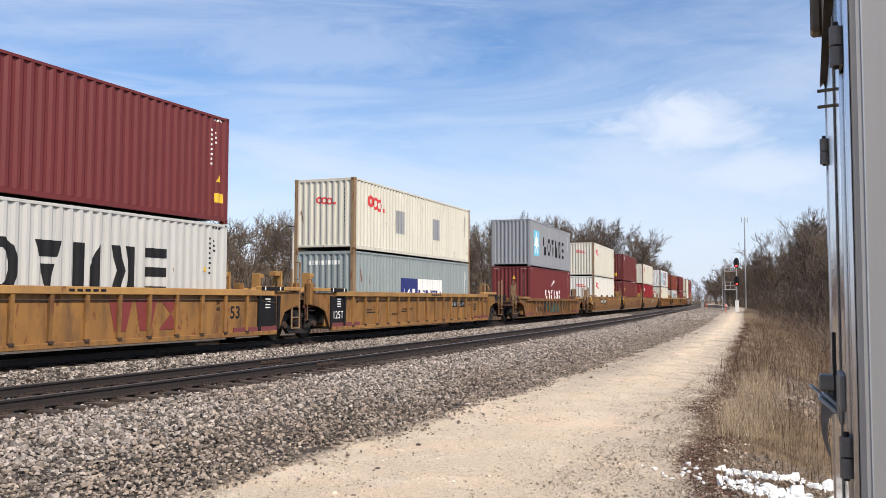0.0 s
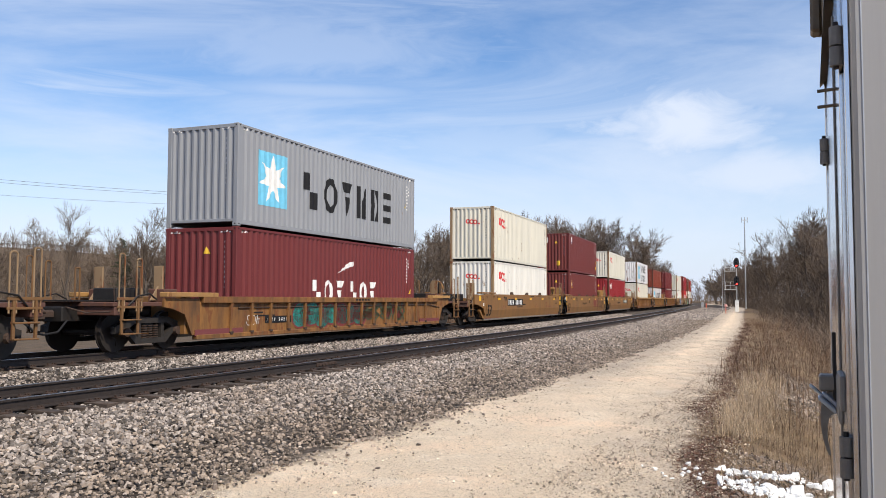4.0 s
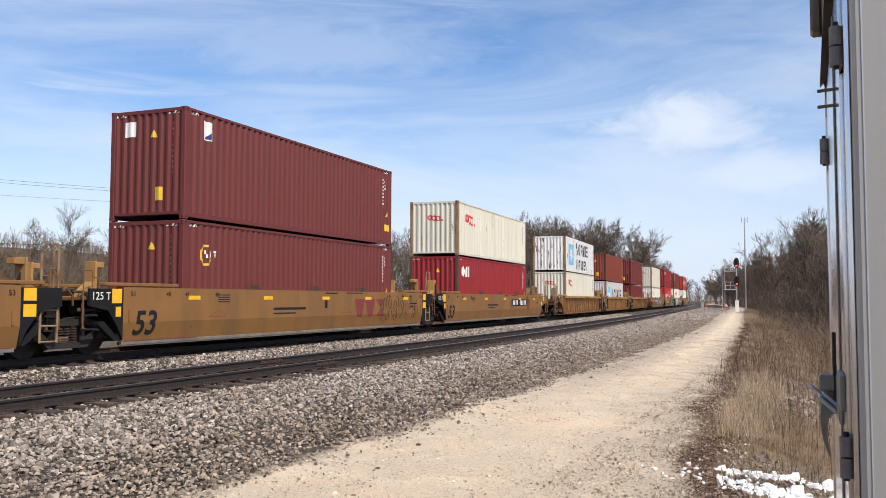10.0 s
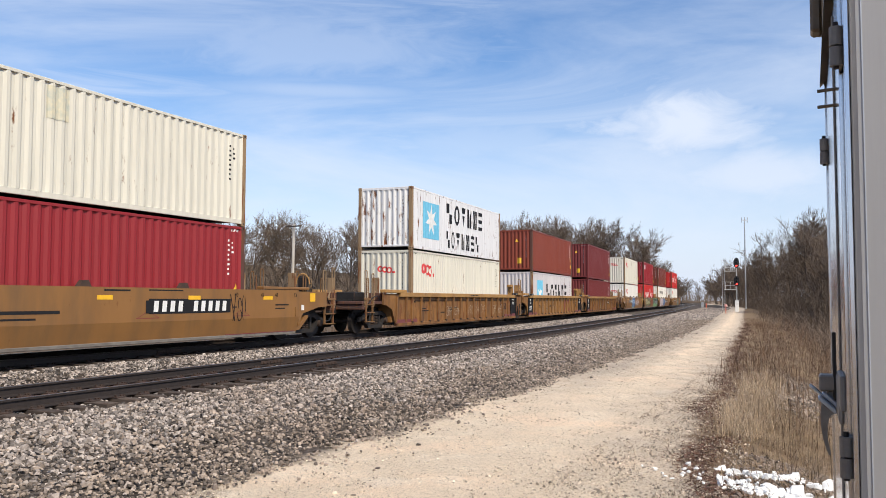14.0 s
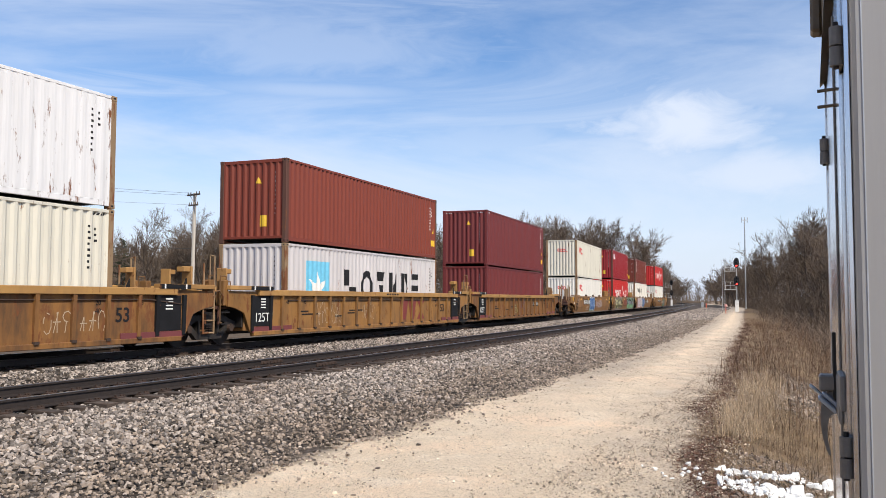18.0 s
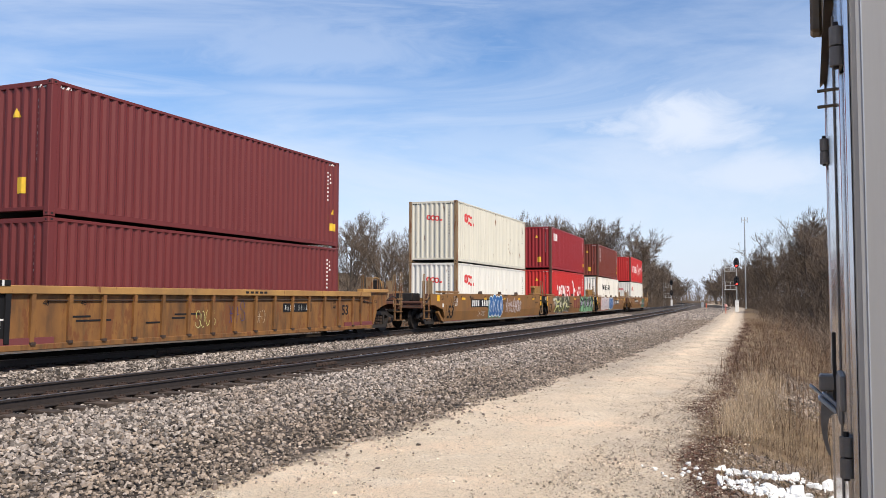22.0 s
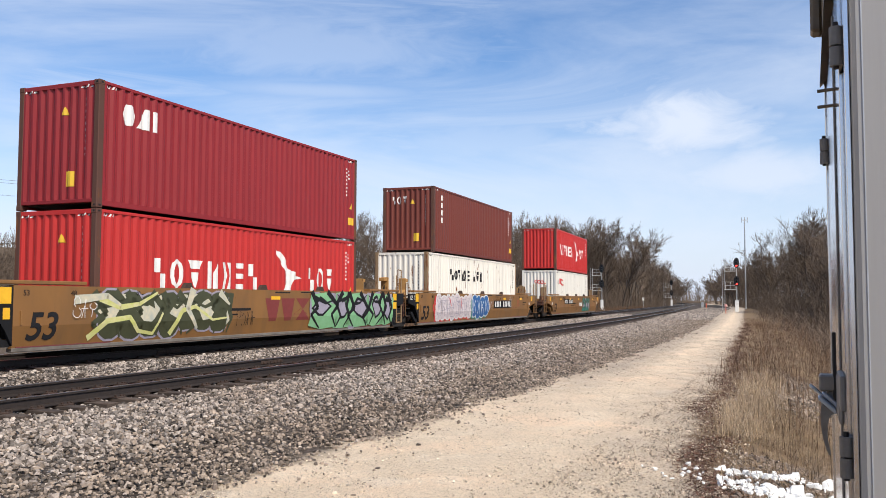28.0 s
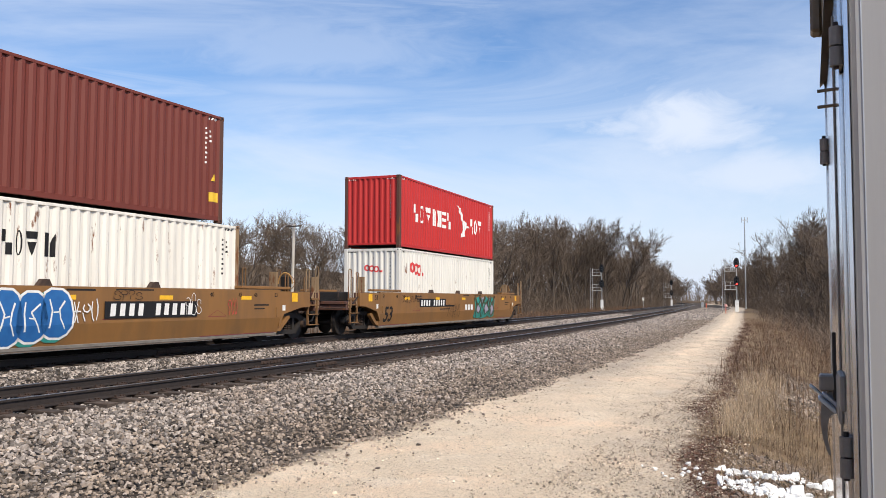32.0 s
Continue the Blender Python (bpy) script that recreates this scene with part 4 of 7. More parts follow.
def ribbed_well(label, front, rear, marks=(), sets=None, paint_m=None, low=False):
    """An older well with an open ribbed side. front and rear: True for a free end with a coupler."""
    paint_m = paint_m or YELLOW
    car = thing("well_car", label, "rail car", "well cars of the train")
    well_base(car)
    top = 1.30 if low else 1.50
    for sg in (-1, 1):
        y = sg * 1.44
        part("side_panel", Mb().box(-8.2, 8.2, min(y, y - sg * 0.03), max(y, y - sg * 0.03), 0.3, top - 0.1), paint_m, car)
        part("top_chord", Mb().box(-7.9, 7.9, *sorted((sg * 1.36, sg * 1.54)), top - 0.17, top, 0.012), YELLOW_L if not low else paint_m, car, "faded yellow top chord")
        part("bottom_sill", Mb().box(-8.1, 8.1, *sorted((sg * 1.34, sg * 1.50)), 0.21, 0.33, 0.012), paint_m, car)
        for e in (-1, 1):
            arch = [(e * 7.95, 0.33), (e * 8.25, 0.33), (e * 8.55, 0.86), (e * 9.0, 1.0), (e * 9.3, 1.04), (e * 9.3, top - 0.05), (e * 7.95, top - 0.05)]
            part("end_panel", Mb().prism(arch, *sorted((sg * 1.40, sg * 1.46))), paint_m, car)
            part("top_box", Mb().box(*sorted((e * 7.3, e * 9.3)), *sorted((sg * 1.30, sg * 1.55)), top - 0.02, top + 0.1, 0.015), YELLOW_L, car)
            if not low and not (front if e < 0 else rear):
                part("top_band", Mb().box(*sorted((e * 7.25, e * 8.35)), *sorted((sg * 1.548, sg * 1.554)), top - 0.015, top + 0.095), BLACK_P, car, "black band with white stripes")
                for q in (7.4, 8.15):
                    part("stripe", Mb().box(*sorted((e * q, e * (q + 0.05))), *sorted((sg * 1.553, sg * 1.558)), top - 0.015, top + 0.095), INK_W, car)
                part("end_post", Mb().box(*sorted((e * 9.22, e * 9.42)), *sorted((sg * 1.16, sg * 1.42)), 1.05, top + 0.24, 0.02), YELLOW, car)
                for q in (7.2, 8.12):
                    part("dark_rib", Mb().prism([(y, 0.32), (y, top - 0.16), (y + sg * 0.085, top - 0.16), (y + sg * 0.05, 0.36)], *sorted((e * q, e * (q + 0.12))), "x"), BLACK_P, car)
            if not low and (front if e < 0 else rear):
                for q in (7.2, 8.12):
                    part("rib", Mb().prism([(y, 0.32), (y, top - 0.16), (y + sg * 0.085, top - 0.16), (y + sg * 0.05, 0.36)], *sorted((e * q, e * (q + 0.1))), "x"), paint_m, car)
            part("end_band", Mb().box(*sorted((e * 6.1, e * 8.15)), *sorted((sg * 1.452, sg * 1.475)), 0.30, 0.46), BAND, car, "dull red band along the sill")
            if not low and not (front if e < 0 else rear):
                part("marking_panel", Mb().box(*sorted((e * 7.25, e * 8.1)), *sorted((sg * 1.442, sg * 1.462)), 0.47, top - 0.18), BLACK_P, car, "black panel with white writing")
        rib = lambda: Mb().prism([(-0.055, 0), (0.055, 0), (0.055, 1), (-0.055, 1)], 0, 1)
        for i in range(15):
            x = -6.66 + i * 0.951
            prof = [(y, 0.32), (y, top - 0.16), (y + sg * 0.085, top - 0.16), (y + sg * 0.05, 0.36)]
            part("rib", Mb().prism(prof, x - 0.05, x + 0.05, "x"), paint_m, car)
            part("rib_foot", Mb().box(x - 0.06, x + 0.06, *sorted((sg * 1.46, sg * 1.53)), 0.31, 0.37), RUSTY, car)
    yy = -1.445
    if not low:
        if not front:
            words("125T", 0.36, INK_W, car, text_pose(-7.68, -1.466, 0.60))
        for x, n in ((-6.3, "48"), (-5.3, "45"), (5.45, "40"), (5.45, "20"), (6.75, "45")) + (((7.55, "48"), (8.4, "53")) if rear else ()):
            words(n, 0.16, INK_K, car, text_pose(x, -1.462 if x > 8.2 else -1.447, 0.92 if n == "40" and x > 0 else 1.10))
        words("53", 0.46, INK_K, car, text_pose(6.18, -1.447, 0.72), bold=0.006)
        for x in ([] if front else [-7.9]) + ([] if rear else [7.4]):
            stick("small_writing", moved([bar(0, 0.25, -i * 0.08, -i * 0.08 + 0.035) for i in range(4)], x + 0.15, 1.22), INK_W, car, 0, [-9, 9], [0, 0], flat_put(-1.464))
    stick("small_writing", [bar(x, x + 0.5 * (1 + (i % 2)), 0.84 - 0.09 * (i % 3), 0.88 - 0.09 * (i % 3)) for i, x in enumerate((-5.6, -5.5, -3.4, -2.4, -2.5))], INK_K, car, 0, [-9, 9], [0, 0], flat_put(yy))
    stick("chord_writing", [bar(0.4 + 0.22 * i, 0.55 + 0.22 * i, top - 0.11, top - 0.05) for i in range(5)], INK_K, car, 0, [-9, 9], [0, 0], flat_put(-1.541))
    for polys, m in marks:
        stick("painted_mark", polys, m, car, 0, [-9, 9], [0, 0], flat_put(yy - 0.002))
    part("brake_line", Mb().pipe([(-6.3, -1.47, top - 0.3), (7.0, -1.47, top - 0.28), (8.2, -1.47, top - 0.4)], 0.016), RUSTY, car)
    for sg, free in ((-1, front), (1, rear)):
        end_gear(car, sg) if free else joint_gear(car, sg)
    return car


SZ, SY = [0.0, 0.26, 0.70, 2.0], [0.09, 0.09, 0.0, 0.0]


def smooth_put(u, w, d):
    return (u, -1.503 + d, w)


def smooth_well(label, front, rear, marks=(), paint_m=None):
    """A newer well with a smooth folded side plate."""
    paint_m = paint_m or YELLOW_B
    car = thing("well_car", label, "rail car", "well cars of the train")
    well_base(car)
    for sg in (-1, 1):
        prof = [(sg * 1.41, 0.26), (sg * 1.50, 0.70), (sg * 1.50, 1.50), (sg * 1.36, 1.50), (sg * 1.36, 1.47), (sg * 1.47, 1.47), (sg * 1.47, 0.71), (sg * 1.38, 0.26)]
        part("side_plate", Mb().prism(prof, -8.45, 8.45, "x"), paint_m, car)
        part("bottom_sill", Mb().box(-8.4, 8.4, *sorted((sg * 1.28, sg * 1.43)), 0.19, 0.27, 0.01), DUSTY, car)
        for x0, x1 in ((-8.3, -5.8), (5.0, 8.3)):
            part("sill_stripe", Mb().box(x0, x1, *sorted((sg * 1.405, sg * 1.432)), 0.272, 0.292), BAND, car)
        for e, free in ((-1, front), (1, rear)):
            if free:
                out = [(e * 8.45, 0.45), (e * 8.7, 0.8), (e * 9.6, 0.98), (e * 10.1, 1.0), (e * 10.1, 1.46), (e * 8.45, 1.46)]
            else:
                out = [(e * 8.45, 0.32), (e * 8.62, 0.62), (e * 8.9, 0.98), (e * 9.45, 1.08), (e * 9.45, 1.46), (e * 8.45, 1.46)]
            part("end_panel", Mb().prism(out, *sorted((sg * 1.43, sg * 1.495))), paint_m if free else BLACK_P, car, "" if free else "black end panel")
            chips = ((9.1, 9.4, 1.16, 1.42, CHIP), (8.6, 8.75, 0.9, 1.06, INK_W)) if free else ((8.5, 8.80, 1.14, 1.46, CHIP), (8.52, 8.68, 0.84, 1.06, CHIP)) if e < 0 else ((8.52, 8.82, 1.2, 1.45, CHIP), (8.52, 8.82, 0.88, 1.13, CHIP))
            for c0, c1, c2, c3, cm in chips:
                part("reflector", Mb().box(*sorted((e * c0, e * c1)), *sorted((sg * 1.494, sg * 1.500)), c2, c3), cm, car, "yellow reflective plate" if cm is CHIP else "white data plate")
            toe = [(e * 8.45, 0.30), (e * 8.62, 0.30), (e * 9.1, 0.66), (e * 9.1, 0.74), (e * 8.95, 0.74), (e * 8.6, 0.44), (e * 8.45, 0.44)]
            part("toe_brace", Mb().prism(toe, *sorted((sg * 1.30, sg * 1.42))), paint_m if free else BLACK_P, car)
            part("end_rib", Mb().box(*sorted((e * 8.25, e * 8.29)), *sorted((sg * 1.498, sg * 1.53)), 0.72, 1.0, 0.006), paint_m, car)
            part("walk_plate", Mb().box(*sorted((e * 6.6, e * 9.0)), *sorted((sg * 1.26, sg * 1.52)), 1.52, 1.60, 0.012), paint_m, car)
        for x in (-6.2, -2.9, 0.4, 3.4, 6.6):
            part("reflector", Mb().box(x, x + 0.46, *sorted((sg * 1.498, sg * 1.506)), 1.22, 1.32), CHIP, car, "yellow reflective strip")
        for x in (-3.2, 0.1, 3.3):
            part("guide_lug", Mb().prism([(x - 0.18, 1.5), (x + 0.18, 1.5), (x + 0.1, 1.64), (x - 0.06, 1.64)], *sorted((sg * 1.34, sg * 1.46))), RUSTY, car)
    words("53", 0.78, INK_K, car, (-7.75, 0.42), bold=0.014, shear=0.18)
    words("125 T" if not front else "53", 0.24, INK_W if not front else INK_K, car, text_pose(-9.12 if not front else -8.75, -1.498, 1.22))
    for x, n in ((-8.3, "53"), (-7.1, "48"), (-6.4, "45"), (-5.2, "40"), (5.2, "40"), (6.4, "45"), (7.1, "48"), (8.1, "53")):
        words(n, 0.16, INK_K, car, (x + 0.15, 1.3))
    lines = [bar(-5.0, -4.5, 1.33 - i * 0.06, 1.355 - i * 0.06) for i in range(4)] + [bar(-2.4, -0.6, 0.92, 0.99), bar(-2.4, -1.2, 0.80, 0.84), bar(7.2, 7.9, 1.05, 1.09), bar(7.2, 7.7, 0.95, 0.98), bar(0.6, 1.4, 1.41, 1.45), bar(2.0, 3.2, 1.43, 1.46)]
    stick("small_writing", lines, INK_K, car, 1, SZ, SY, smooth_put)
    for x in (-5.4, 1.6, 5.2):
        stick("jacking_outline", [bar(x, x + 0.03, 0.78, 0.95, 2.2), bar(x + 0.75, x + 0.78, 0.78, 0.95, -2.2), bar(x, x + 0.75, 0.775, 0.79)], INK_DR, car, 1, SZ, SY, smooth_put)
    for i, (polys, m) in enumerate(marks):
        k = 0.002 * (1 + i)
        stick("painted_mark", polys, m, car, 1, SZ, SY, lambda u, w, d, k=k: (u, -1.503 + d - k, w))
    for sg, free in ((-1, front), (1, rear)):
        end_gear(car, sg) if free else joint_gear(car, sg)
    return car


def stroke(pts, w0, w1):
    """A tapering bent stroke as a run of four-sided pieces."""
    out, n = [], len(pts) - 1
    for k in range(n):
        p, q = Vector(pts[k]), Vector(pts[k + 1])
        d = (q - p).normalized()
        s = Vector((-d.y, d.x))
        a, b = w0 + (w1 - w0) * k / n, w0 + (w1 - w0) * (k + 1) / n
        out.append([tuple(p - s * a - d * a * 0.3), tuple(q - s * b + d * b * 0.3), tuple(q + s * b + d * b * 0.3), tuple(p + s * a - d * a * 0.3)])
    return out


def wild(x0, x1, fill, line, inner, seed, z0=0.26, z1=1.5):
    """A large angular piece without words: hooked strokes and lozenges outlined in black over a flat fill."""
    rng = random.Random(seed)
    cuts = [x0]
    while cuts[-1] < x1 - 1.6:
        cuts.append(cuts[-1] + rng.uniform(0.8, 1.6))
    cuts.append(x1)
    back, under, heart, top = [], [], [], []
    h = z1 - z0
    for u, e in zip(cuts, cuts[1:]):
        st = e - u
        a, b = rng.uniform(0, 0.16), rng.uniform(0.04, 0.26)
        back.append([(u - 0.12, z0 + a), (u + st * 0.4, z0 + 0.02), (e + 0.10, z0 + b * 0.6), (e + 0.02, (z0 + z1) / 2), (e + 0.12, z1 - b), (u + st * 0.55, z1 - a * 0.3), (u - 0.05, z1 - b), (u + 0.04, (z0 + z1) / 2)])
        flip = rng.random() < 0.5
        X = lambda f: u + st * (1 - f if flip else f)
        R = lambda lo, hi: rng.uniform(lo, hi)
        cx, cz, w, k = R(0.35, 0.65), z0 + h * R(0.28, 0.6), R(0.24, 0.4), h * R(0.18, 0.30)
        loz = [(-1, R(-0.4, 0.3)), (R(-0.4, 0), 1), (0.45, R(0.5, 0.9)), (1, R(-0.2, 0.4)), (R(0.1, 0.5), -0.9), (-0.4, R(-0.9, -0.5))]
        under.append([(X(cx + p * w * 1.32), cz + q * k * 1.35) for p, q in loz][::-1 if flip else 1])
        heart.append([(X(cx + p * w), cz + q * k) for p, q in loz][::-1 if flip else 1])
        top += stroke([(X(0.02), z1 - 0.05), (X(R(0.2, 0.4)), z0 + h * R(0.55, 0.7)), (X(R(-0.08, 0.12)), z0 + h * R(0.3, 0.42)), (X(R(0.25, 0.5)), z0 + 0.06)], 0.10, 0.025)
        top += stroke([(X(R(0.8, 1.05)), z0 + 0.08), (X(R(0.6, 0.8)), z0 + h * R(0.25, 0.4)), (X(R(0.9, 1.05)), z0 + h * R(0.5, 0.7)), (X(R(0.5, 0.7)), z1 - 0.04)], 0.025, 0.10)
        top += stroke([(X(0.15), z0 + h * R(0.65, 0.85)), (X(0.55), z0 + h * R(0.6, 0.75)), (X(0.95), z0 + h * R(0.75, 0.95))], 0.07, 0.015)
        heart.append([(X(0.7), z1 - 0.06), (X(0.98), z1 - 0.08), (X(0.9), z1 - R(0.3, 0.5)), (X(0.78), z1 - R(0.3, 0.5))][::-1 if flip else 1])
    return [(back, fill), (under, line), (heart, inner), (top, line)]


def blob(cx, cz, rx, rz, rng, n=14):
    """A soft uneven lobe."""
    ph = rng.uniform(0, 6.28)
    return [(cx + rx * math.copysign(abs(math.cos(a)) ** 0.75, math.cos(a)) * (1 + 0.07 * math.sin(3 * a + ph)), cz + rz * math.copysign(abs(math.sin(a)) ** 0.7, math.sin(a)) * (1 + 0.05 * math.cos(2 * a + ph))) for a in np.linspace(0, 2 * math.pi, n + 1)[:-1]]


def throw(x0, x1, fill, line, edge, seed, z0=0.28, z1=1.42, shade=None):
    """Overlapping soft lobes of one colour with a bright rim and curved slits, no words."""
    rng = random.Random(seed)
    n = max(3, round((x1 - x0) / 0.62))
    st, zc, rz = (x1 - x0) / n, (z0 + z1) / 2, (z1 - z0) / 2
    spots = [(x0 + st * (i + 0.5), zc + rng.uniform(-0.05, 0.05), st * rng.uniform(0.56, 0.68), rz * rng.uniform(0.86, 1.0)) for i in range(n)]
    rim = [blob(*p[:2], p[2] + 0.05, p[3] + 0.05, random.Random(seed + i)) for i, p in enumerate(spots)]
    body = [blob(*p, random.Random(seed + i)) for i, p in enumerate(spots)]
    thin = []
    for cx, cz, rx, r in spots:
        b = rng.uniform(-0.12, 0.12)
        thin += stroke([(cx - 0.45 * rx, cz + 0.62 * r), (cx - 0.30 * rx + b, cz + 0.15 * r), (cx - 0.42 * rx, cz - 0.6 * r)], 0.016, 0.022)
        thin += stroke([(cx + 0.5 * rx, cz + 0.55 * r), (cx + 0.15 * rx + b, cz + 0.2 * r), (cx + 0.25 * rx, cz - 0.2 * r), (cx + 0.55 * rx, cz - 0.65 * r)], 0.022, 0.014)
        thin += stroke([(cx - 0.2 * rx, cz + rng.uniform(-0.1, 0.2) * r), (cx + 0.22 * rx, cz + rng.uniform(-0.1, 0.2) * r)], 0.014, 0.014)
    out = [(moved(rim, -0.09, -0.05), shade)] if shade else []
    return out + [(rim, edge), (body, fill), (thin, line)]


def streaks(x0, x1, z0, z1, n, seed):
    """Thin level streaks where paint was dragged."""
    rng = random.Random(seed)
    out = []
    for _ in range(n):
        u, z, w = rng.uniform(x0, x1 - 0.4), rng.uniform(z0, z1), rng.uniform(0.15, 0.6)
        out.append([(u, z), (u + w, z + 0.02), (u + w, z + 0.034), (u, z + 0.012)])
    return out


def scrawl(x, z, w, h, seed, th=0.016):
    """A thin unreadable tag."""
    rng = random.Random(seed)
    out, n = [], max(3, round(w / 0.22))
    st = w / n
    for i in range(n):
        u, z0 = x + i * st, z + h * rng.uniform(0, 0.12)
        z1 = z + h * rng.uniform(0.7, 1.0)
        k = rng.randrange(4)
        if k == 0:
            out += ring(u, u + st * 0.85, z0, z1, th, rng.sample(range(9), 3), 9)
        elif k == 1:
            out += ring(u, u + st * 0.9, (z0 + z1) / 2, z1, th, (rng.randrange(7),), 7) + [bar(u + st * 0.2, u + st * 0.2 + th, z0, (z0 + z1) / 2, rng.uniform(-0.4, 0.4))]
        elif k == 2:
            out += [bar(u, u + th, z0, z1, rng.uniform(0.1, 0.4)), bar(u + st * 0.4, u + st * 0.4 + th, z0, z1, rng.uniform(-0.3, 0.1)), bar(u, u + st * 0.8, (z0 + z1) / 2, (z0 + z1) / 2 + th)]
        else:
            out += ring(u, u + st, z0, (z0 + z1) / 2, th, (2, 3), 8) + ring(u + st * 0.1, u + st * 0.9, (z0 + z1) / 2, z1, th, (6, 7), 8)
    return out


def plate_no(x, z, w=1.9, h=0.26):
    """A reporting plate: black with white bars."""
    n = 10
    s = w / (n + 0.8)
    return [([bar(x, x + w, z, z + h)], INK_K), ([bar(x + s * (i + 0.55), x + s * (i + 1.1), z + 0.05, z + h - 0.05, 0.1) for i in range(n) if i != 4], INK_W)]


def owner_red(x, z, h=0.75):
    """The owner's mark in dull red blocks."""
    return [([[(x, z + h), (x + 0.2, z), (x + 0.55, z), (x + 0.75, z + h)], [(x + 0.82, z + h), (x + 1.0, z), (x + 1.35, z), (x + 1.55, z + h)], [(x + 1.62, z + h), (x + 2.02, z + 0.5 * h), (x + 2.42, z + h)], [(x + 1.62, z), (x + 2.42, z), (x + 2.02, z + 0.5 * h)]], INK_DR)]


def big_word(u, w, h, ink=None, widths=(1.0, 0.95, 0.72, 0.8, 0.75, 0.8)):
    return ("s", moved(block_row(widths), u, w, h), ink or INK_K)


TRAIN = []      # (thing, arc length of its middle at 16 s, offset along it)
SETS = []       # wheelsets and the arc length of their car


def load(s, car, upper, lower):
    mid = s + 6.096
    TRAIN.append((car, mid, None))
    z = 0.36
    for spec in (lower, upper):
        label, L, H, body, posts, marks = spec[:6]
        kw = spec[6] if len(spec) > 6 else {}
        c, pr, ep = container(label, L, H, body, posts, **kw)
        ink = INK_K if body in (CREAM, WHITE, WHITE_COOL, WHITE_OLD, WHITE_RUST, SILVER, DIRTY_WHITE) else INK_W
        marks_on(c, pr, ep, H, L, codes(H, L, ink) + list(marks))
        TRAIN.append((c, mid, (-L / 2, z)))
        z += H + 0.014
    return car


HC, STD, F40 = 2.896, 2.591, 12.192


def rings_marks(H, ink=None):
    return [("s", moved(rings_logo(), 1.15, H - 1.05, 0.55), ink or INK_R), ("e", moved(rings_logo(), -0.32, H - 0.95, 0.30), ink or INK_R)]


def chip_marks(L, H):
    return [("s", [bar(L - 0.55, L - 0.2, 0.55, 0.8)], INK_Y), ("e", [bar(0.25, 0.5, 0.5, 0.85)], INK_Y), ("e", tri_sign(0.1, H - 0.75), INK_Y), ("s", tri_sign(L - 0.5, 1.1), INK_Y)]


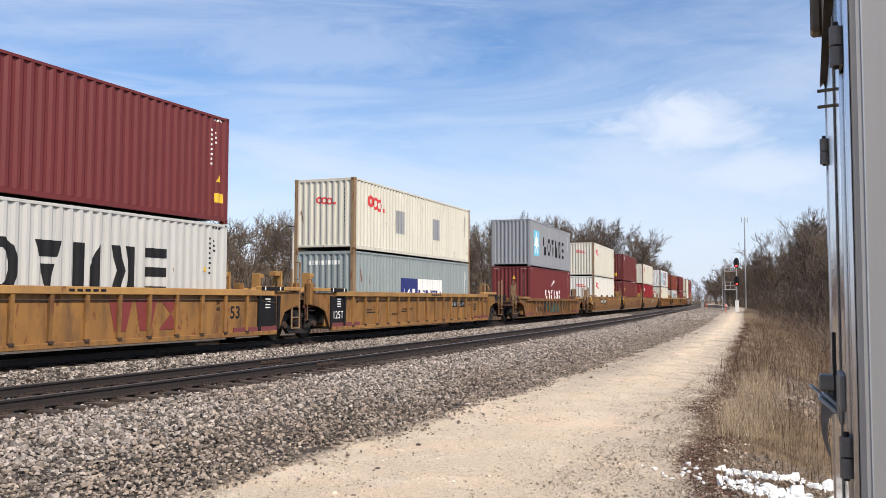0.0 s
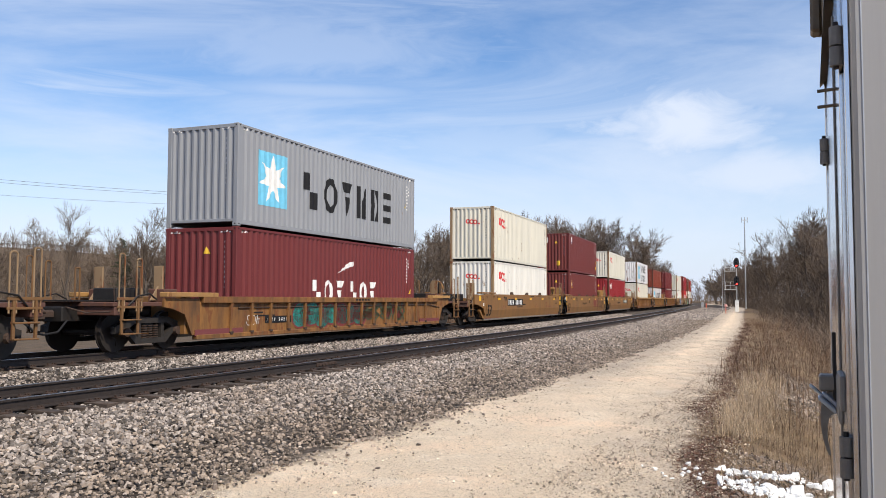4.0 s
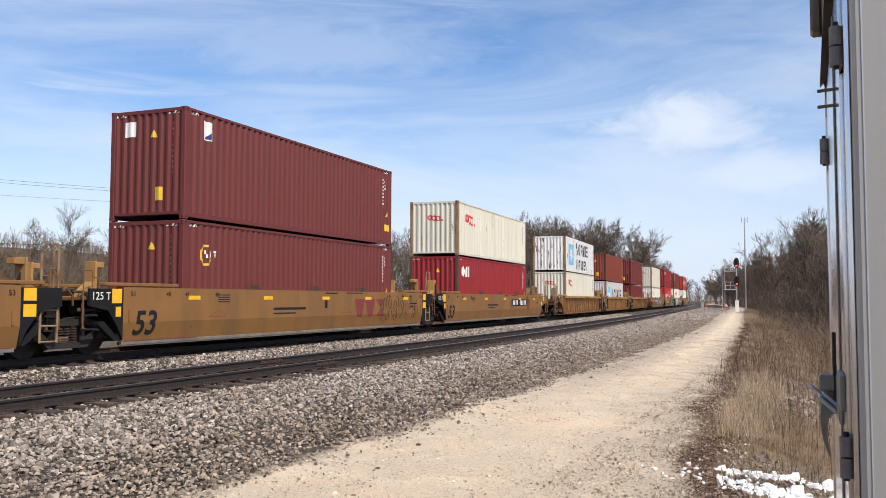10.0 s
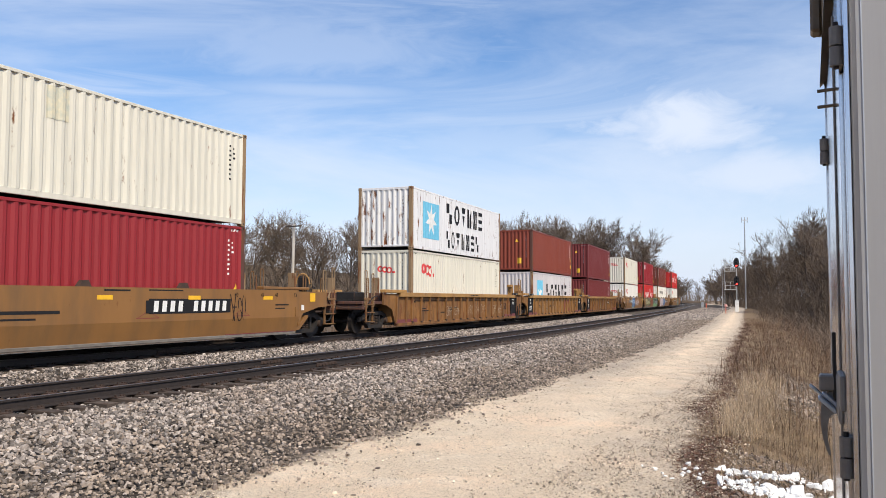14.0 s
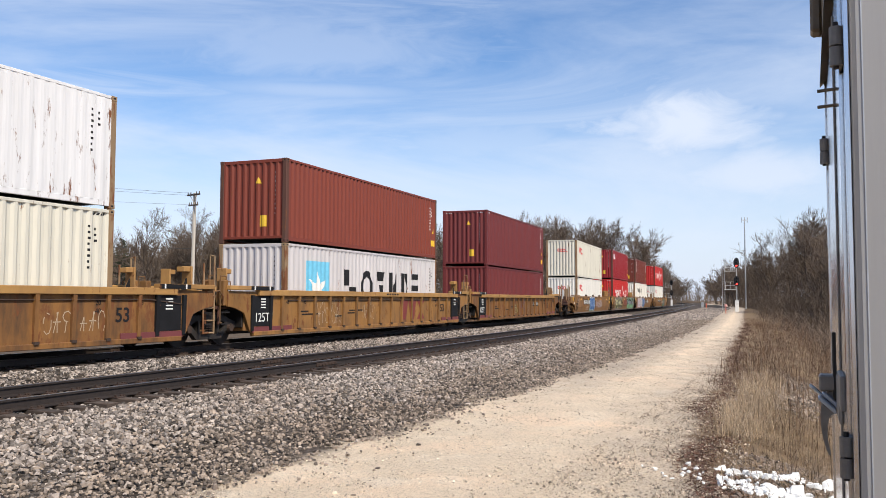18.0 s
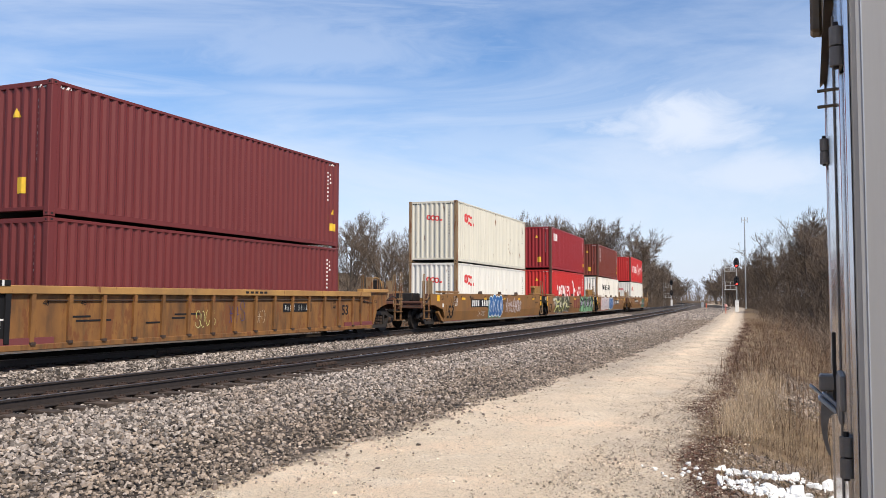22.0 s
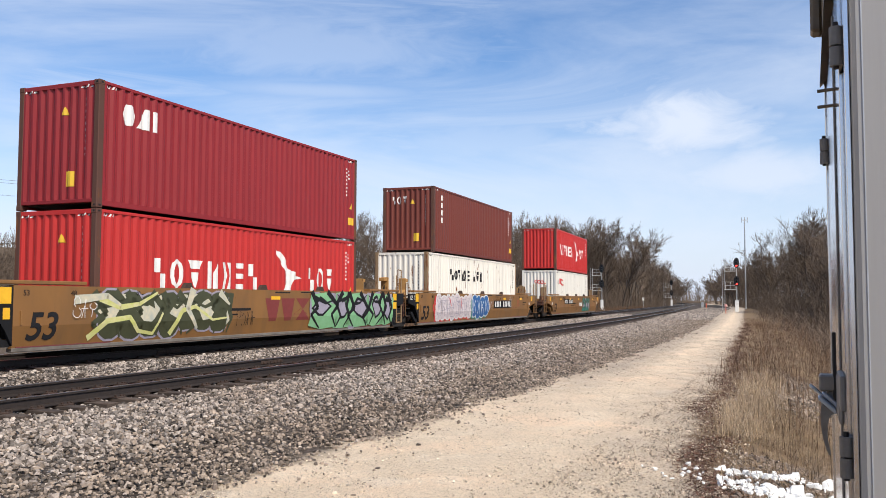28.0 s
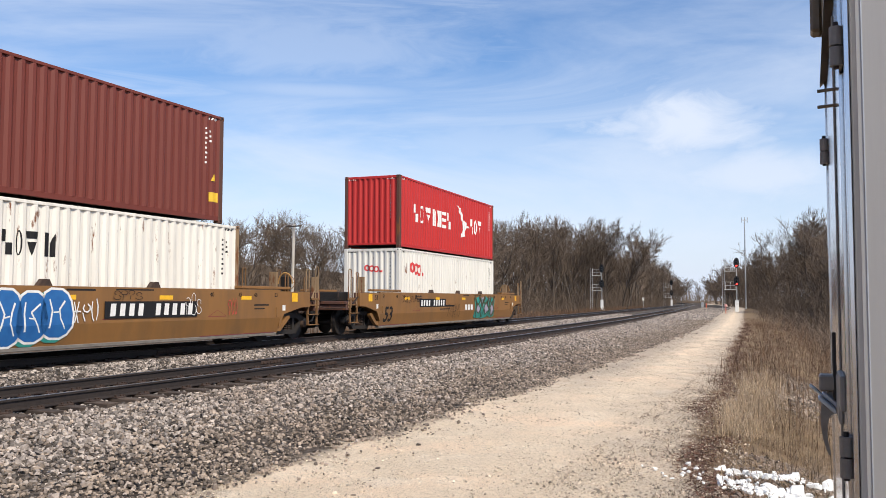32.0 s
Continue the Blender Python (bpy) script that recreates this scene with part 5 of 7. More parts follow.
def build_train():
    MAERSKISH = (1.0, 0.95, 0.72, 0.8, 0.75, 0.8)
    # u0
    car = ribbed_well("faded yellow ribbed well car with a red owner's mark", True, False, owner_red(1.6, 0.5))
    load(-128.2, car, ("plain maroon corrugated container on a grey one", F40, HC, MAROON, MAROON, chip_marks(F40, HC)),
         ("light grey container with big black brand shapes", F40, HC, SILVER, SILVER, [big_word(3.3, 0.95, 1.15), ("s", [bar(1.2, 2.7, 0.75, 2.25)], INK_SKY), ("s", tri_sign(F40 - 1.0, 1.6), INK_Y)]))
    # u1
    car = ribbed_well("faded yellow ribbed well car, black end panels", False, True, plate_no(3.0, 0.9))
    load(-108.76, car, ("cream container with red ring logo and grey vents", F40, STD, CREAM, POST_RUST, rings_marks(STD) + [("s", [bar(3.55 + 0.14 * i, 3.67 + 0.14 * i, 0.85, 1.75) for i in range(6)] + [bar(7.5 + 0.14 * i, 7.62 + 0.14 * i, 0.85, 1.75) for i in range(5)], GREY_BLUE)]),
         ("pale grey-green container with navy and white brand panel", F40, STD, PALE_BLUE, POST_RUST, [("s", [bar(4.05, 5.75, 0.35, 1.72)], INK_NAVY), ("s", [bar(5.75, 8.5, 0.35, 1.72)], INK_W), ("s", moved(block_row((0.75, 0.8, 0.8), 0.1), 4.35, 0.8, 0.5), INK_W), ("s", moved(block_row((0.85, 0.7, 0.75, 0.35, 0.35, 0.7, 0.7, 0.7), 0.08), 5.9, 0.8, 0.46), INK_NAVY), ("e", [bar(-0.6 + 0.13 * i, -0.51 + 0.13 * i, 2.1, 2.25) for i in range(10)], INK_W)]))
    # u2
    marks = plate_no(-5.0, 0.55, 1.4, 0.2) + [(scrawl(-3.0, 0.5, 1.0, 0.5, 3), INK_K), (scrawl(-5.9, 0.5, 0.7, 0.4, 4), INK_W)] + throw(-3.4, 1.2, G_TEAL, INK_DR, INK_DR, 5, 0.38, 1.1) + wild(1.0, 4.6, G_TEAL, G_OLIVE, INK_DR, 6, 0.38, 1.1)[1:]
    car = ribbed_well("weathered yellow low-sided well car with graffiti", True, True, marks, paint_m=YELLOW_W, low=True)
    load(-85.17, car, ("blue-grey container with pale star and white brand shapes", F40, HC, GREY_BLUE, GREY_BLUE, [("s", [bar(1.0, 2.6, 0.7, 2.3)], INK_SKY), ("s", moved(star(), 1.0, 0.7, 1.6), INK_W), ("s", [], INK_W), ("s", moved(block_row(MAERSKISH), 3.5, 0.85, 1.15), INK_K), ("s", tri_sign(F40 - 1.0, 1.6), INK_Y)]),
         ("maroon container with white brand blocks", F40, HC, MAROON, MAROON, [("s", moved(block_row((0.8, 0.9, 0.9), 0.15) + moved(block_row((0.8, 0.8, 0.9), 0.15), 3.4, 0), 4.2, 0.75, 0.75), INK_W), ("s", [[(5.8, 1.75), (6.6, 2.15), (7.0, 2.2), (7.0, 2.05), (6.5, 1.95)]], INK_W)] + chip_marks(F40, HC)))
    # u3
    car = smooth_well("tan smooth-sided well car with a black number plate", True, False, plate_no(-4.4, 0.90, 3.2, 0.36) + [([bar(4.4, 4.46, 0.75, 1.05, 0.9), bar(4.68, 4.74, 0.75, 1.05, -0.9), bar(4.4, 4.75, 0.75, 0.78), bar(4.4, 4.75, 1.02, 1.05)], INK_DR)])
    for s, H1 in ((-62.31, HC),):
        load(s, car, ("cream container with red ring logo, rusty corner posts", F40, HC, CREAM, POST_RUST, rings_marks(HC)), ("off-white container with red ring logo, lower of a stack", F40, HC, WHITE, POST_RUST, rings_marks(HC)))
    # u4
    car = smooth_well("tan smooth-sided well car with red mark and black tag", False, False, owner_red(2.6, 0.62, 0.62) + [(scrawl(4.6, 0.42, 3.4, 1.0, 9, 0.024), INK_K), ([bar(0.55, 0.72, 0.95, 1.2)], INK_K)])
    load(-42.72, car, ("dull maroon container with a small blue and white badge", F40, HC, MAROON_B, MAROON_B, [("s", [bar(0.75, 1.15, 2.15, 2.65)], INK_W), ("s", [[(0.78, 2.18), (1.12, 2.18), (1.12, 2.4)]], INK_NAVY), ("e", [bar(-0.75, -0.4, 2.2, 2.6)], INK_W)] + chip_marks(F40, HC)),
         ("dull maroon container with pale leasing mark", F40, HC, MAROON_B, MAROON_B, [("s", ring(0.7, 1.2, 1.75, 2.3, 0.06, (0, 1)), INK_Y), ("s", moved(block_row((0.7, 0.7, 0.7)), 0.9, 1.95, 0.2), INK_W)] + chip_marks(F40, HC)))
    # u5
    car = smooth_well("tan smooth-sided well car with a long black plate", False, True, plate_no(2.0, 0.88, 3.1, 0.36) + [(scrawl(5.2, 0.6, 0.6, 0.85, 12, 0.03), INK_K), ([bar(1.9, 2.1, 0.9, 1.2)], INK_K)])
    load(-23.13, car, ("cream container with red ring logo, rusty corner posts", F40, STD, CREAM, POST_RUST, rings_marks(STD) + [("s", [bar(5.3, 5.9, 1.75, 2.45)], G_CREAM)]),
         ("deep red container with white leasing mark", F40, HC, RED, POST_DARK, [("s", [[(0.8 + 0.2 * math.cos(t), 2.2 + 0.26 * math.sin(t)) for t in np.linspace(0, 2 * math.pi, 11)[:-1]], [(1.02, 1.95), (1.42, 1.95), (1.42, 2.45), (1.26, 2.45)], bar(1.52, 1.66, 1.95, 2.45)], INK_W)] + chip_marks(F40, HC)))
    # u6
    car = ribbed_well("brown weathered ribbed well car under a white container", True, False, [(scrawl(x, 0.5, 0.75, 0.5, 80 + k, 0.02), CHALK) for k, x in enumerate((-2.7, -1.7, 0.2, 1.2, 2.1, 4.0, 4.95))], paint_m=YELLOW_W)
    load(0.55, car, ("white container with black brand shapes, rust on its end", F40, STD, WHITE_COOL, POST_RUST, [("s", [bar(1.2, 3.1, 0.55, 2.1)], INK_SKY), ("s", moved(star(), 1.4, 0.6, 1.5), INK_W), ("s", moved(block_row(MAERSKISH), 4.0, 1.4, 0.9), INK_K), ("s", moved(block_row((0.7, 0.7, 0.8, 0.7, 0.8, 0.8, 0.7)), 4.0, 0.3, 0.75), INK_K)], dict(depth=0.008, ends=WHITE_RUST)),
         ("cream container with red ring logo, lower of a stack", F40, HC, CREAM, POST_RUST, rings_marks(HC)))
    # u7
    car = ribbed_well("faded yellow ribbed well car with pale graffiti outlines", False, False, owner_red(1.9 - 0.1, 0.45) + [(scrawl(-4.5, 0.4, 1.6, 0.8, 21), CHALK), (scrawl(-1.4, 0.5, 1.0, 0.7, 22), CHALK), (scrawl(-7.9, 0.7, 0.8, 0.6, 23), CHALK)])
    load(19.75, car, ("red-brown corrugated container, rust on its posts", F40, STD, OXIDE, POST_DARK, chip_marks(F40, STD)),
         ("dirty white container with sky-blue star panel and black shapes", F40, STD, DIRTY_WHITE, POST_RUST, [("s", [bar(1.25, 2.75, 0.4, 2.1)], INK_SKY), ("s", moved(star(), 1.25, 0.35, 1.5), INK_W), big_word(3.75, 0.75, 1.15)]))
    # u8
    car = ribbed_well("worn yellow ribbed well car, scrawled tags, black plate", False, True, plate_no(2.4, 0.85, 1.6, 0.26) + [(scrawl(-1.6, 0.5, 0.8, 0.6, 31), G_LIME), (scrawl(-0.2, 0.6, 0.7, 0.6, 32), INK_NAVY), (scrawl(0.9, 0.55, 0.6, 0.4, 33), CHALK)], paint_m=YELLOW_W)
    load(39.05, car, ("maroon corrugated container with yellow plates", F40, HC, MAROON, MAROON, chip_marks(F40, HC)), ("maroon corrugated container, lower of a stack", F40, STD, MAROON, MAROON, []))
    # u9
    m = plate_no(-4.9, 0.86, 3.2, 0.38) + throw(-2.0, 0.25, G_BLUE, INK_W, INK_W, 41, 0.34, 1.44, G_TEAL) + [(scrawl(0.9, 0.5, 3.1, 0.85, 42, 0.045), G_PINK), (scrawl(-2.9, 1.22, 1.0, 0.24, 46), INK_K), (scrawl(0.3, 1.0, 0.6, 0.4, 47), INK_K), (scrawl(-7.4, 0.9, 0.6, 0.5, 43), INK_W), (scrawl(-7.9, 1.0, 0.9, 0.4, 44), INK_K), (scrawl(-3.9, 0.42, 1.2, 0.3, 45), INK_W)]
    car = smooth_well("tan smooth-sided well car with a blue graffiti piece", True, False, m)
    load(62.7, car, ("cream container with red ring logo, dented sides", F40, HC, CREAM, POST_RUST, rings_marks(HC)), ("white container with red ring logo, lower of a stack", F40, STD, WHITE, POST_RUST, rings_marks(STD)))
    # u10
    m = owner_red(0.1, 0.6, 0.66) + throw(-6.2, -1.7, G_OLIVE, G_OLIVE, G_GREY, 50, 0.34, 1.44) + wild(-6.4, -1.5, G_LIME, G_OLIVE, G_CREAM, 51, 0.30, 1.42)[1:] + [(stroke([(-6.5, 0.40), (-6.0, 0.75), (-5.3, 0.82), (-5.0, 0.5), (-4.5, 0.42), (-4.2, 0.9)], 0.07, 0.03) + stroke([(-6.2, 1.25), (-5.6, 1.05), (-5.0, 1.12), (-4.4, 1.38)], 0.08, 0.03) + stroke([(-3.9, 0.4), (-3.5, 0.95), (-3.0, 1.05), (-2.3, 0.7), (-1.7, 0.75)], 0.07, 0.02), G_LIME), (stroke([(-3.1, 1.46), (-3.3, 1.0), (-2.9, 0.5)], 0.12, 0.04) + stroke([(-2.0, 1.4), (-1.6, 1.1)], 0.10, 0.03) + stroke([(-6.9, 1.22), (-6.0, 1.3), (-5.6, 1.1)], 0.10, 0.03), G_CREAM)] + throw(2.6, 8.1, G_GREY, G_GREY, G_GREY, 54, 0.3, 1.44) + wild(2.6, 8.4, G_GREEN, INK_K, G_GREY, 52) + [(scrawl(-1.3, 0.5, 0.9, 0.45, 55), INK_K), (scrawl(-7.0, 0.8, 0.7, 0.5, 53), INK_W)]
    car = smooth_well("tan smooth-sided well car with lime and green graffiti", False, False, m)
    load(81.8, car, ("deep red container with white leasing mark", F40, HC, RED, POST_DARK, [("s", [[(0.96 + 0.22 * math.cos(t), 2.25 + 0.26 * math.sin(t)) for t in np.linspace(0, 2 * math.pi, 11)[:-1]], [(1.22, 2.0), (1.68, 2.0), (1.68, 2.5), (1.5, 2.5)], bar(1.78, 1.92, 2.0, 2.5)], INK_W)] + chip_marks(F40, HC)),
         ("bright red container with white brand blocks and bird", F40, HC, BRIGHT, POST_DARK, [("s", moved(block_row((0.75, 0.75, 1.0, 0.7, 0.7, 0.7, 0.75), 0.13), 1.9, 1.15, 0.72), INK_W), ("s", moved(bird(), 7.1, 1.1, 1.25), INK_W), ("s", moved(block_row((0.6, 0.7, 0.75), 0.13), 9.0, 1.15, 0.72), INK_W)] + chip_marks(F40, HC)))
    # u11
    m = throw(-6.5, -1.8, G_PINK, G_GREY, INK_W, 61, 0.33, 1.44, INK_R) + [(streaks(-6.3, -1.9, 0.45, 1.4, 60, 67), G_GREY), (stroke([(-6.6, 1.35), (-6.9, 0.9), (-6.6, 0.4)], 0.06, 0.06) + stroke([(-4.9, 1.3), (-4.7, 0.95)], 0.04, 0.03) + stroke([(-3.4, 1.3), (-3.3, 0.8)], 0.03, 0.02), INK_R)] + throw(-1.75, 0.65, G_BLUE, INK_W, INK_W, 62, 0.34, 1.42, G_TEAL) + plate_no(1.65, 0.8, 3.1, 0.38) + [(scrawl(0.8, 0.7, 0.7, 0.6, 63, 0.03), INK_W), (scrawl(1.9, 1.2, 0.9, 0.25, 64), INK_K), (scrawl(4.3, 0.8, 0.6, 0.6, 65), INK_W), (scrawl(6.0, 0.8, 0.4, 0.5, 66), INK_R)]
    car = smooth_well("tan smooth-sided well car with pale and blue graffiti", False, True, m)
    load(101.24, car, ("brown-red container with white leasing mark", F40, HC, BROWN, POST_DARK, [("s", moved(block_row((0.3, 0.3, 0.3), 0.1), 0.0, 0, 0.01), INK_W), ("s", [bar(0.95, 1.2, 2.35 - 0.33 * i, 2.58 - 0.33 * i) for i in range(4)], INK_W), ("e", moved(block_row((0.5, 0.7, 0.7), 0.15), -0.75, 2.15, 0.33), INK_W)] + chip_marks(F40, HC)),
         ("long white container with black brand blocks, rusty posts", 13.716, HC, WHITE_OLD, POST_RUST, [("s", moved(block_row((1.0, 0.9, 0.7, 0.75, 0.7, 0.75), 0.12), 2.9, 1.75, 0.5), INK_K), ("s", moved(block_row((0.6, 0.3, 0.8, 0.7), 0.12), 6.1, 1.75, 0.5), INK_K)]))
    # u12
    m = plate_no(-4.7, 0.92, 3.0, 0.34) + [(scrawl(-6.5, 1.1, 2.0, 0.35, 71), INK_K), (scrawl(-1.5, 0.4, 1.6, 0.8, 72), INK_K)] + [([bar(0.8, 1.1, 0.75, 1.0), bar(1.2, 1.5, 0.75, 1.0), bar(1.6, 1.9, 0.75, 1.0)], INK_W)] + wild(2.2, 5.2, G_TEAL, G_OLIVE, G_GREY, 73, 0.3, 1.4)
    car = smooth_well("tan smooth-sided last well car with teal graffiti", True, True, m)
    load(124.75, car, ("bright red container with white brand blocks and bird", F40, HC, BRIGHT, POST_DARK, [("s", moved(block_row((0.75, 0.75, 1.0, 0.7, 0.7, 0.7, 0.75), 0.13), 1.5, 1.15, 0.72), INK_W), ("s", moved(bird(), 6.7, 0.95, 1.4), INK_W), ("s", moved(block_row((0.6, 0.7, 0.75), 0.13), 8.6, 1.15, 0.72), INK_W)]),
         ("white container with red ring logo, lower of a stack", F40, HC, WHITE, WHITE, rings_marks(HC)))
    # bogies: one under each joint, one near each free end
    cars = [t for t in TRAIN if t[2] is None]
    joints = {1, 4, 5, 7, 8, 10, 11}
    for i, (car, mid, _) in enumerate(cars):
        got = []
        bogie(car, -9.65 if i in joints else -9.35, got)
        if i + 1 not in joints:
            bogie(car, 9.35, got)
        SETS.extend((w, x, mid) for w, x in got)


build_train()


# ---- loose stones: ballast, road chips, white rocks ----
def stones(name, pts, size, material, seed, label, category, flat=0.85, kind="stuff"):
    """Many angular stones in one mesh: uneven octahedra with their corners pulled about."""
    rng = np.random.default_rng(seed)
    n = len(pts)
    base = np.array([(1, 0, -0.35), (0, 1, -0.35), (-1, 0, -0.35), (0, -1, -0.35), (0.55, 0.55, 0.8), (-0.6, 0.5, 0.75), (-0.5, -0.6, 0.8), (0.6, -0.5, 0.7)], float)
    fc = np.array([(0, 1, 4), (1, 5, 4), (1, 2, 5), (2, 6, 5), (2, 3, 6), (3, 7, 6), (3, 0, 7), (0, 4, 7), (4, 5, 6), (4, 6, 7)])
    v = base[None] * (1 + rng.normal(0, 0.22, (n, 8, 3)))
    v *= rng.uniform(0.55, 1.25, (n, 1, 3)) * np.array([1, 1, flat])
    a = rng.uniform(0, 2 * np.pi, n)
    t = rng.normal(0, 0.45, n)
    ct, st_ = np.cos(t)[:, None], np.sin(t)[:, None]
    y, z = v[..., 1] * ct - v[..., 2] * st_, v[..., 1] * st_ + v[..., 2] * ct
    x = v[..., 0]
    ca, sa = np.cos(a)[:, None], np.sin(a)[:, None]
    v = np.stack([x * ca - y * sa, x * sa + y * ca, z], -1) * (size if np.ndim(size) == 0 else np.asarray(size)[:, None, None])
    v = v + np.asarray(pts)[:, None]
    f = fc[None] + (np.arange(n) * 8)[:, None, None]
    ob = hang(new(name, raw(name, v.reshape(-1, 3), f.reshape(-1, 3))), material)
    return tagged(ob, label, category, kind=kind)


def scatter(rng, n, s0, s1, l0, l1, up=0.0, power=1.0):
    s = s0 + (s1 - s0) * rng.random(n) ** power
    lat = rng.uniform(l0, l1, n)
    x, y, _ = at(s, lat)
    return s, lat, np.stack([x, y, ground_z(s, lat) + up], 1)


def near_sl(x, y):
    """Arc length and distance of a plan place from the far track."""
    i = int(np.argmin((PX - x) ** 2 + (PY - y) ** 2))
    return float(SG[i]), float((x - PX[i]) * np.sin(HEAD[i]) - (y - PY[i]) * np.cos(HEAD[i]))


def build_stones():
    rng = np.random.default_rng(11)
    s, lat, p = scatter(rng, 112000, -16, 62, 5.25, 11.2, 0.0, 1.6)
    p[:, 2] += rng.uniform(-0.008, 0.034, len(s))
    keep = (rng.random(len(s)) < np.clip((10.78 + 0.18 * np.sin(s * 1.9) * np.sin(s * 0.7) - lat) / 0.45, 0.02, 1)) & ~((lat < 5.95) & ((np.abs((s + 20) % 0.53 - 0.265) > 0.10) | (rng.random(len(s)) < 0.6)))
    size = rng.lognormal(math.log(0.031), 0.25, len(s)) * (1 + 0.010 * np.clip(s, 0, 60)) * (1 - 0.28 * smooth(7.2, 9.6, lat))
    low = rng.random(len(s)) < 0.15 + 0.8 * smooth(7.4, 10.0, lat + 0.5 * np.sin(s * 0.7))
    stones("ballast", p[keep & ~low], size[keep & ~low], STONE, 1, "broken pale grey ballast stones beside the track", "ballast")
    stones("ballast", p[keep & low], size[keep & low], STONE_B, 9, "finer dark brown ballast stones at the foot of the bed", "ballast")
    s, lat, p = scatter(rng, 38000, -16, 70, 1.5, 3.95, 0.0, 1.3)
    p[:, 2] += rng.uniform(-0.005, 0.035, len(s))
    stones("ballast", p, rng.lognormal(math.log(0.027), 0.28, len(s)) * (1 + 0.010 * np.clip(s, 0, 60)), STONE, 2, "pale ballast stones between the two tracks", "ballast")
    s, lat, p = scatter(rng, 12000, -14, 60, 3.5, 5.4, 0.0, 1.4)
    stones("ballast", p, rng.lognormal(math.log(0.03), 0.28, len(s)), STONE, 3, "ballast stones between the sleepers of the track", "ballast")
    s, lat, p = scatter(rng, 9000, 60, 170, 5.4, 10.6, 0.01, 1.2)
    stones("ballast", p, rng.lognormal(math.log(0.075), 0.25, len(s)), STONE, 4, "far ballast stones along the curving track", "ballast")
    s, lat, p = scatter(rng, 15000, -13, 40, 9.8, 14.3, -0.002, 1.7)
    stones("road_chips", p, rng.lognormal(math.log(0.0085), 0.35, len(s)), CHIPS, 5, "small pale stone chips on the gravel road", "gravel")
    s, lat, p = scatter(rng, 34000, -13, 26, 10.4, 14.9, -0.002, 1.6)
    keep = rng.random(len(s)) < 0.30 + 0.70 * smooth(12.0, 14.2, lat + verge(s) + 1.3 * smooth(-6, -11, s) + 0.5 * np.sin(s * 1.3) * np.sin(lat * 2.3))
    stones("road_grit", p[keep], rng.lognormal(math.log(0.0085), 0.35, len(s))[keep], GRIT, 12, "coarse grey-brown grit towards the verge of the road", "gravel")
    s, lat, p = scatter(rng, 9000, -10.5, 6, 13.3, 15.0, 0.006, 1.2)
    stones("road_grit", p, rng.lognormal(math.log(0.009), 0.4, len(s)), GRIT, 33, "pale grit scattered over the dark leaf litter", "gravel")
    s, lat, p = scatter(rng, 420, -13, 30, 10.0, 11.6, 0.0, 1.5)
    stones("stray_stones", p, rng.lognormal(math.log(0.018), 0.4, len(s)), STONE_B, 6, "stray dark stones on the edge of the road", "gravel")
    s, lat, p = scatter(rng, 5200, -0.6, 7.0, 15.1, 16.9, 0.006)
    stones("bank_stones", p, rng.lognormal(math.log(0.022), 0.4, len(s)), STONE_B, 8, "pale broken stones on the ditch bank", "gravel")
    s, lat, p = scatter(rng, 12000, -8.6, -5.4, 14.9, 17.6, 0.004)
    stones("verge_gravel", p, rng.lognormal(math.log(0.0095), 0.45, len(s)), STONE_B, 28, "grey gravel spilled round the white rocks", "gravel")
    # the heap of white rocks by the cabinet
    q = rng.normal(0, 1, (330, 2)) * np.array([0.42, 0.13])
    u = q @ np.array([[0.75, -0.66], [0.66, 0.75]]) + np.array([3.3, 8.25])
    row = rng.random(75)
    w = np.column_stack([2.95 + 0.95 * row, 9.2 - 0.45 * row]) + rng.normal(0, 0.06, (75, 2))
    far = rng.normal(0, 1, (12, 2)) * np.array([0.25, 0.35]) + np.array([2.45, 9.0])
    u = np.concatenate([u, w, far])
    z = np.array([ground_z(*near_sl(a, b)) for a, b in u]) + 0.012
    stones("white_rocks", np.column_stack([u, z]), np.concatenate([rng.lognormal(math.log(0.026), 0.45, 330), rng.lognormal(math.log(0.038), 0.35, 75), rng.lognormal(math.log(0.026), 0.4, 12)]), ROCK_W, 7, "loose heap of white limestone rocks on the verge", "rocks", 0.8)


# ---- grass and weeds ----
def blades(name, base, height, material, seed, label, width=0.006, lean=0.35, segs=3, aim=None):
    rng = np.random.default_rng(seed)
    n = len(base)
    a = rng.uniform(0, 2 * np.pi, n) if aim is None else aim + rng.normal(0, 0.6, n)
    d = np.stack([np.cos(a), np.sin(a), np.zeros(n)], 1)
    side = np.stack([-np.sin(a), np.cos(a), np.zeros(n)], 1)
    tilt = np.abs(rng.normal(0, lean, n))
    v = []
    for k in range(segs + 1):
        u = k / segs
        c = np.asarray(base) + d * (height * tilt * u * u)[:, None] + np.array([0, 0, 1]) * (height * u * (1 - 0.25 * tilt * u))[:, None]
        w = width * (1 - 0.85 * u)
        v += [c - side * w, c + side * w]
    v = np.stack(v, 1)
    q = np.array([(2 * k, 2 * k + 1, 2 * k + 3, 2 * k + 2) for k in range(segs)])
    f = (q[None] + (np.arange(n) * 2 * (segs + 1))[:, None, None]).reshape(-1, 4)
    ob = hang(new(name, raw(name, v.reshape(-1, 3), f)), material)
    return tagged(ob, label, "grass", kind="stuff")


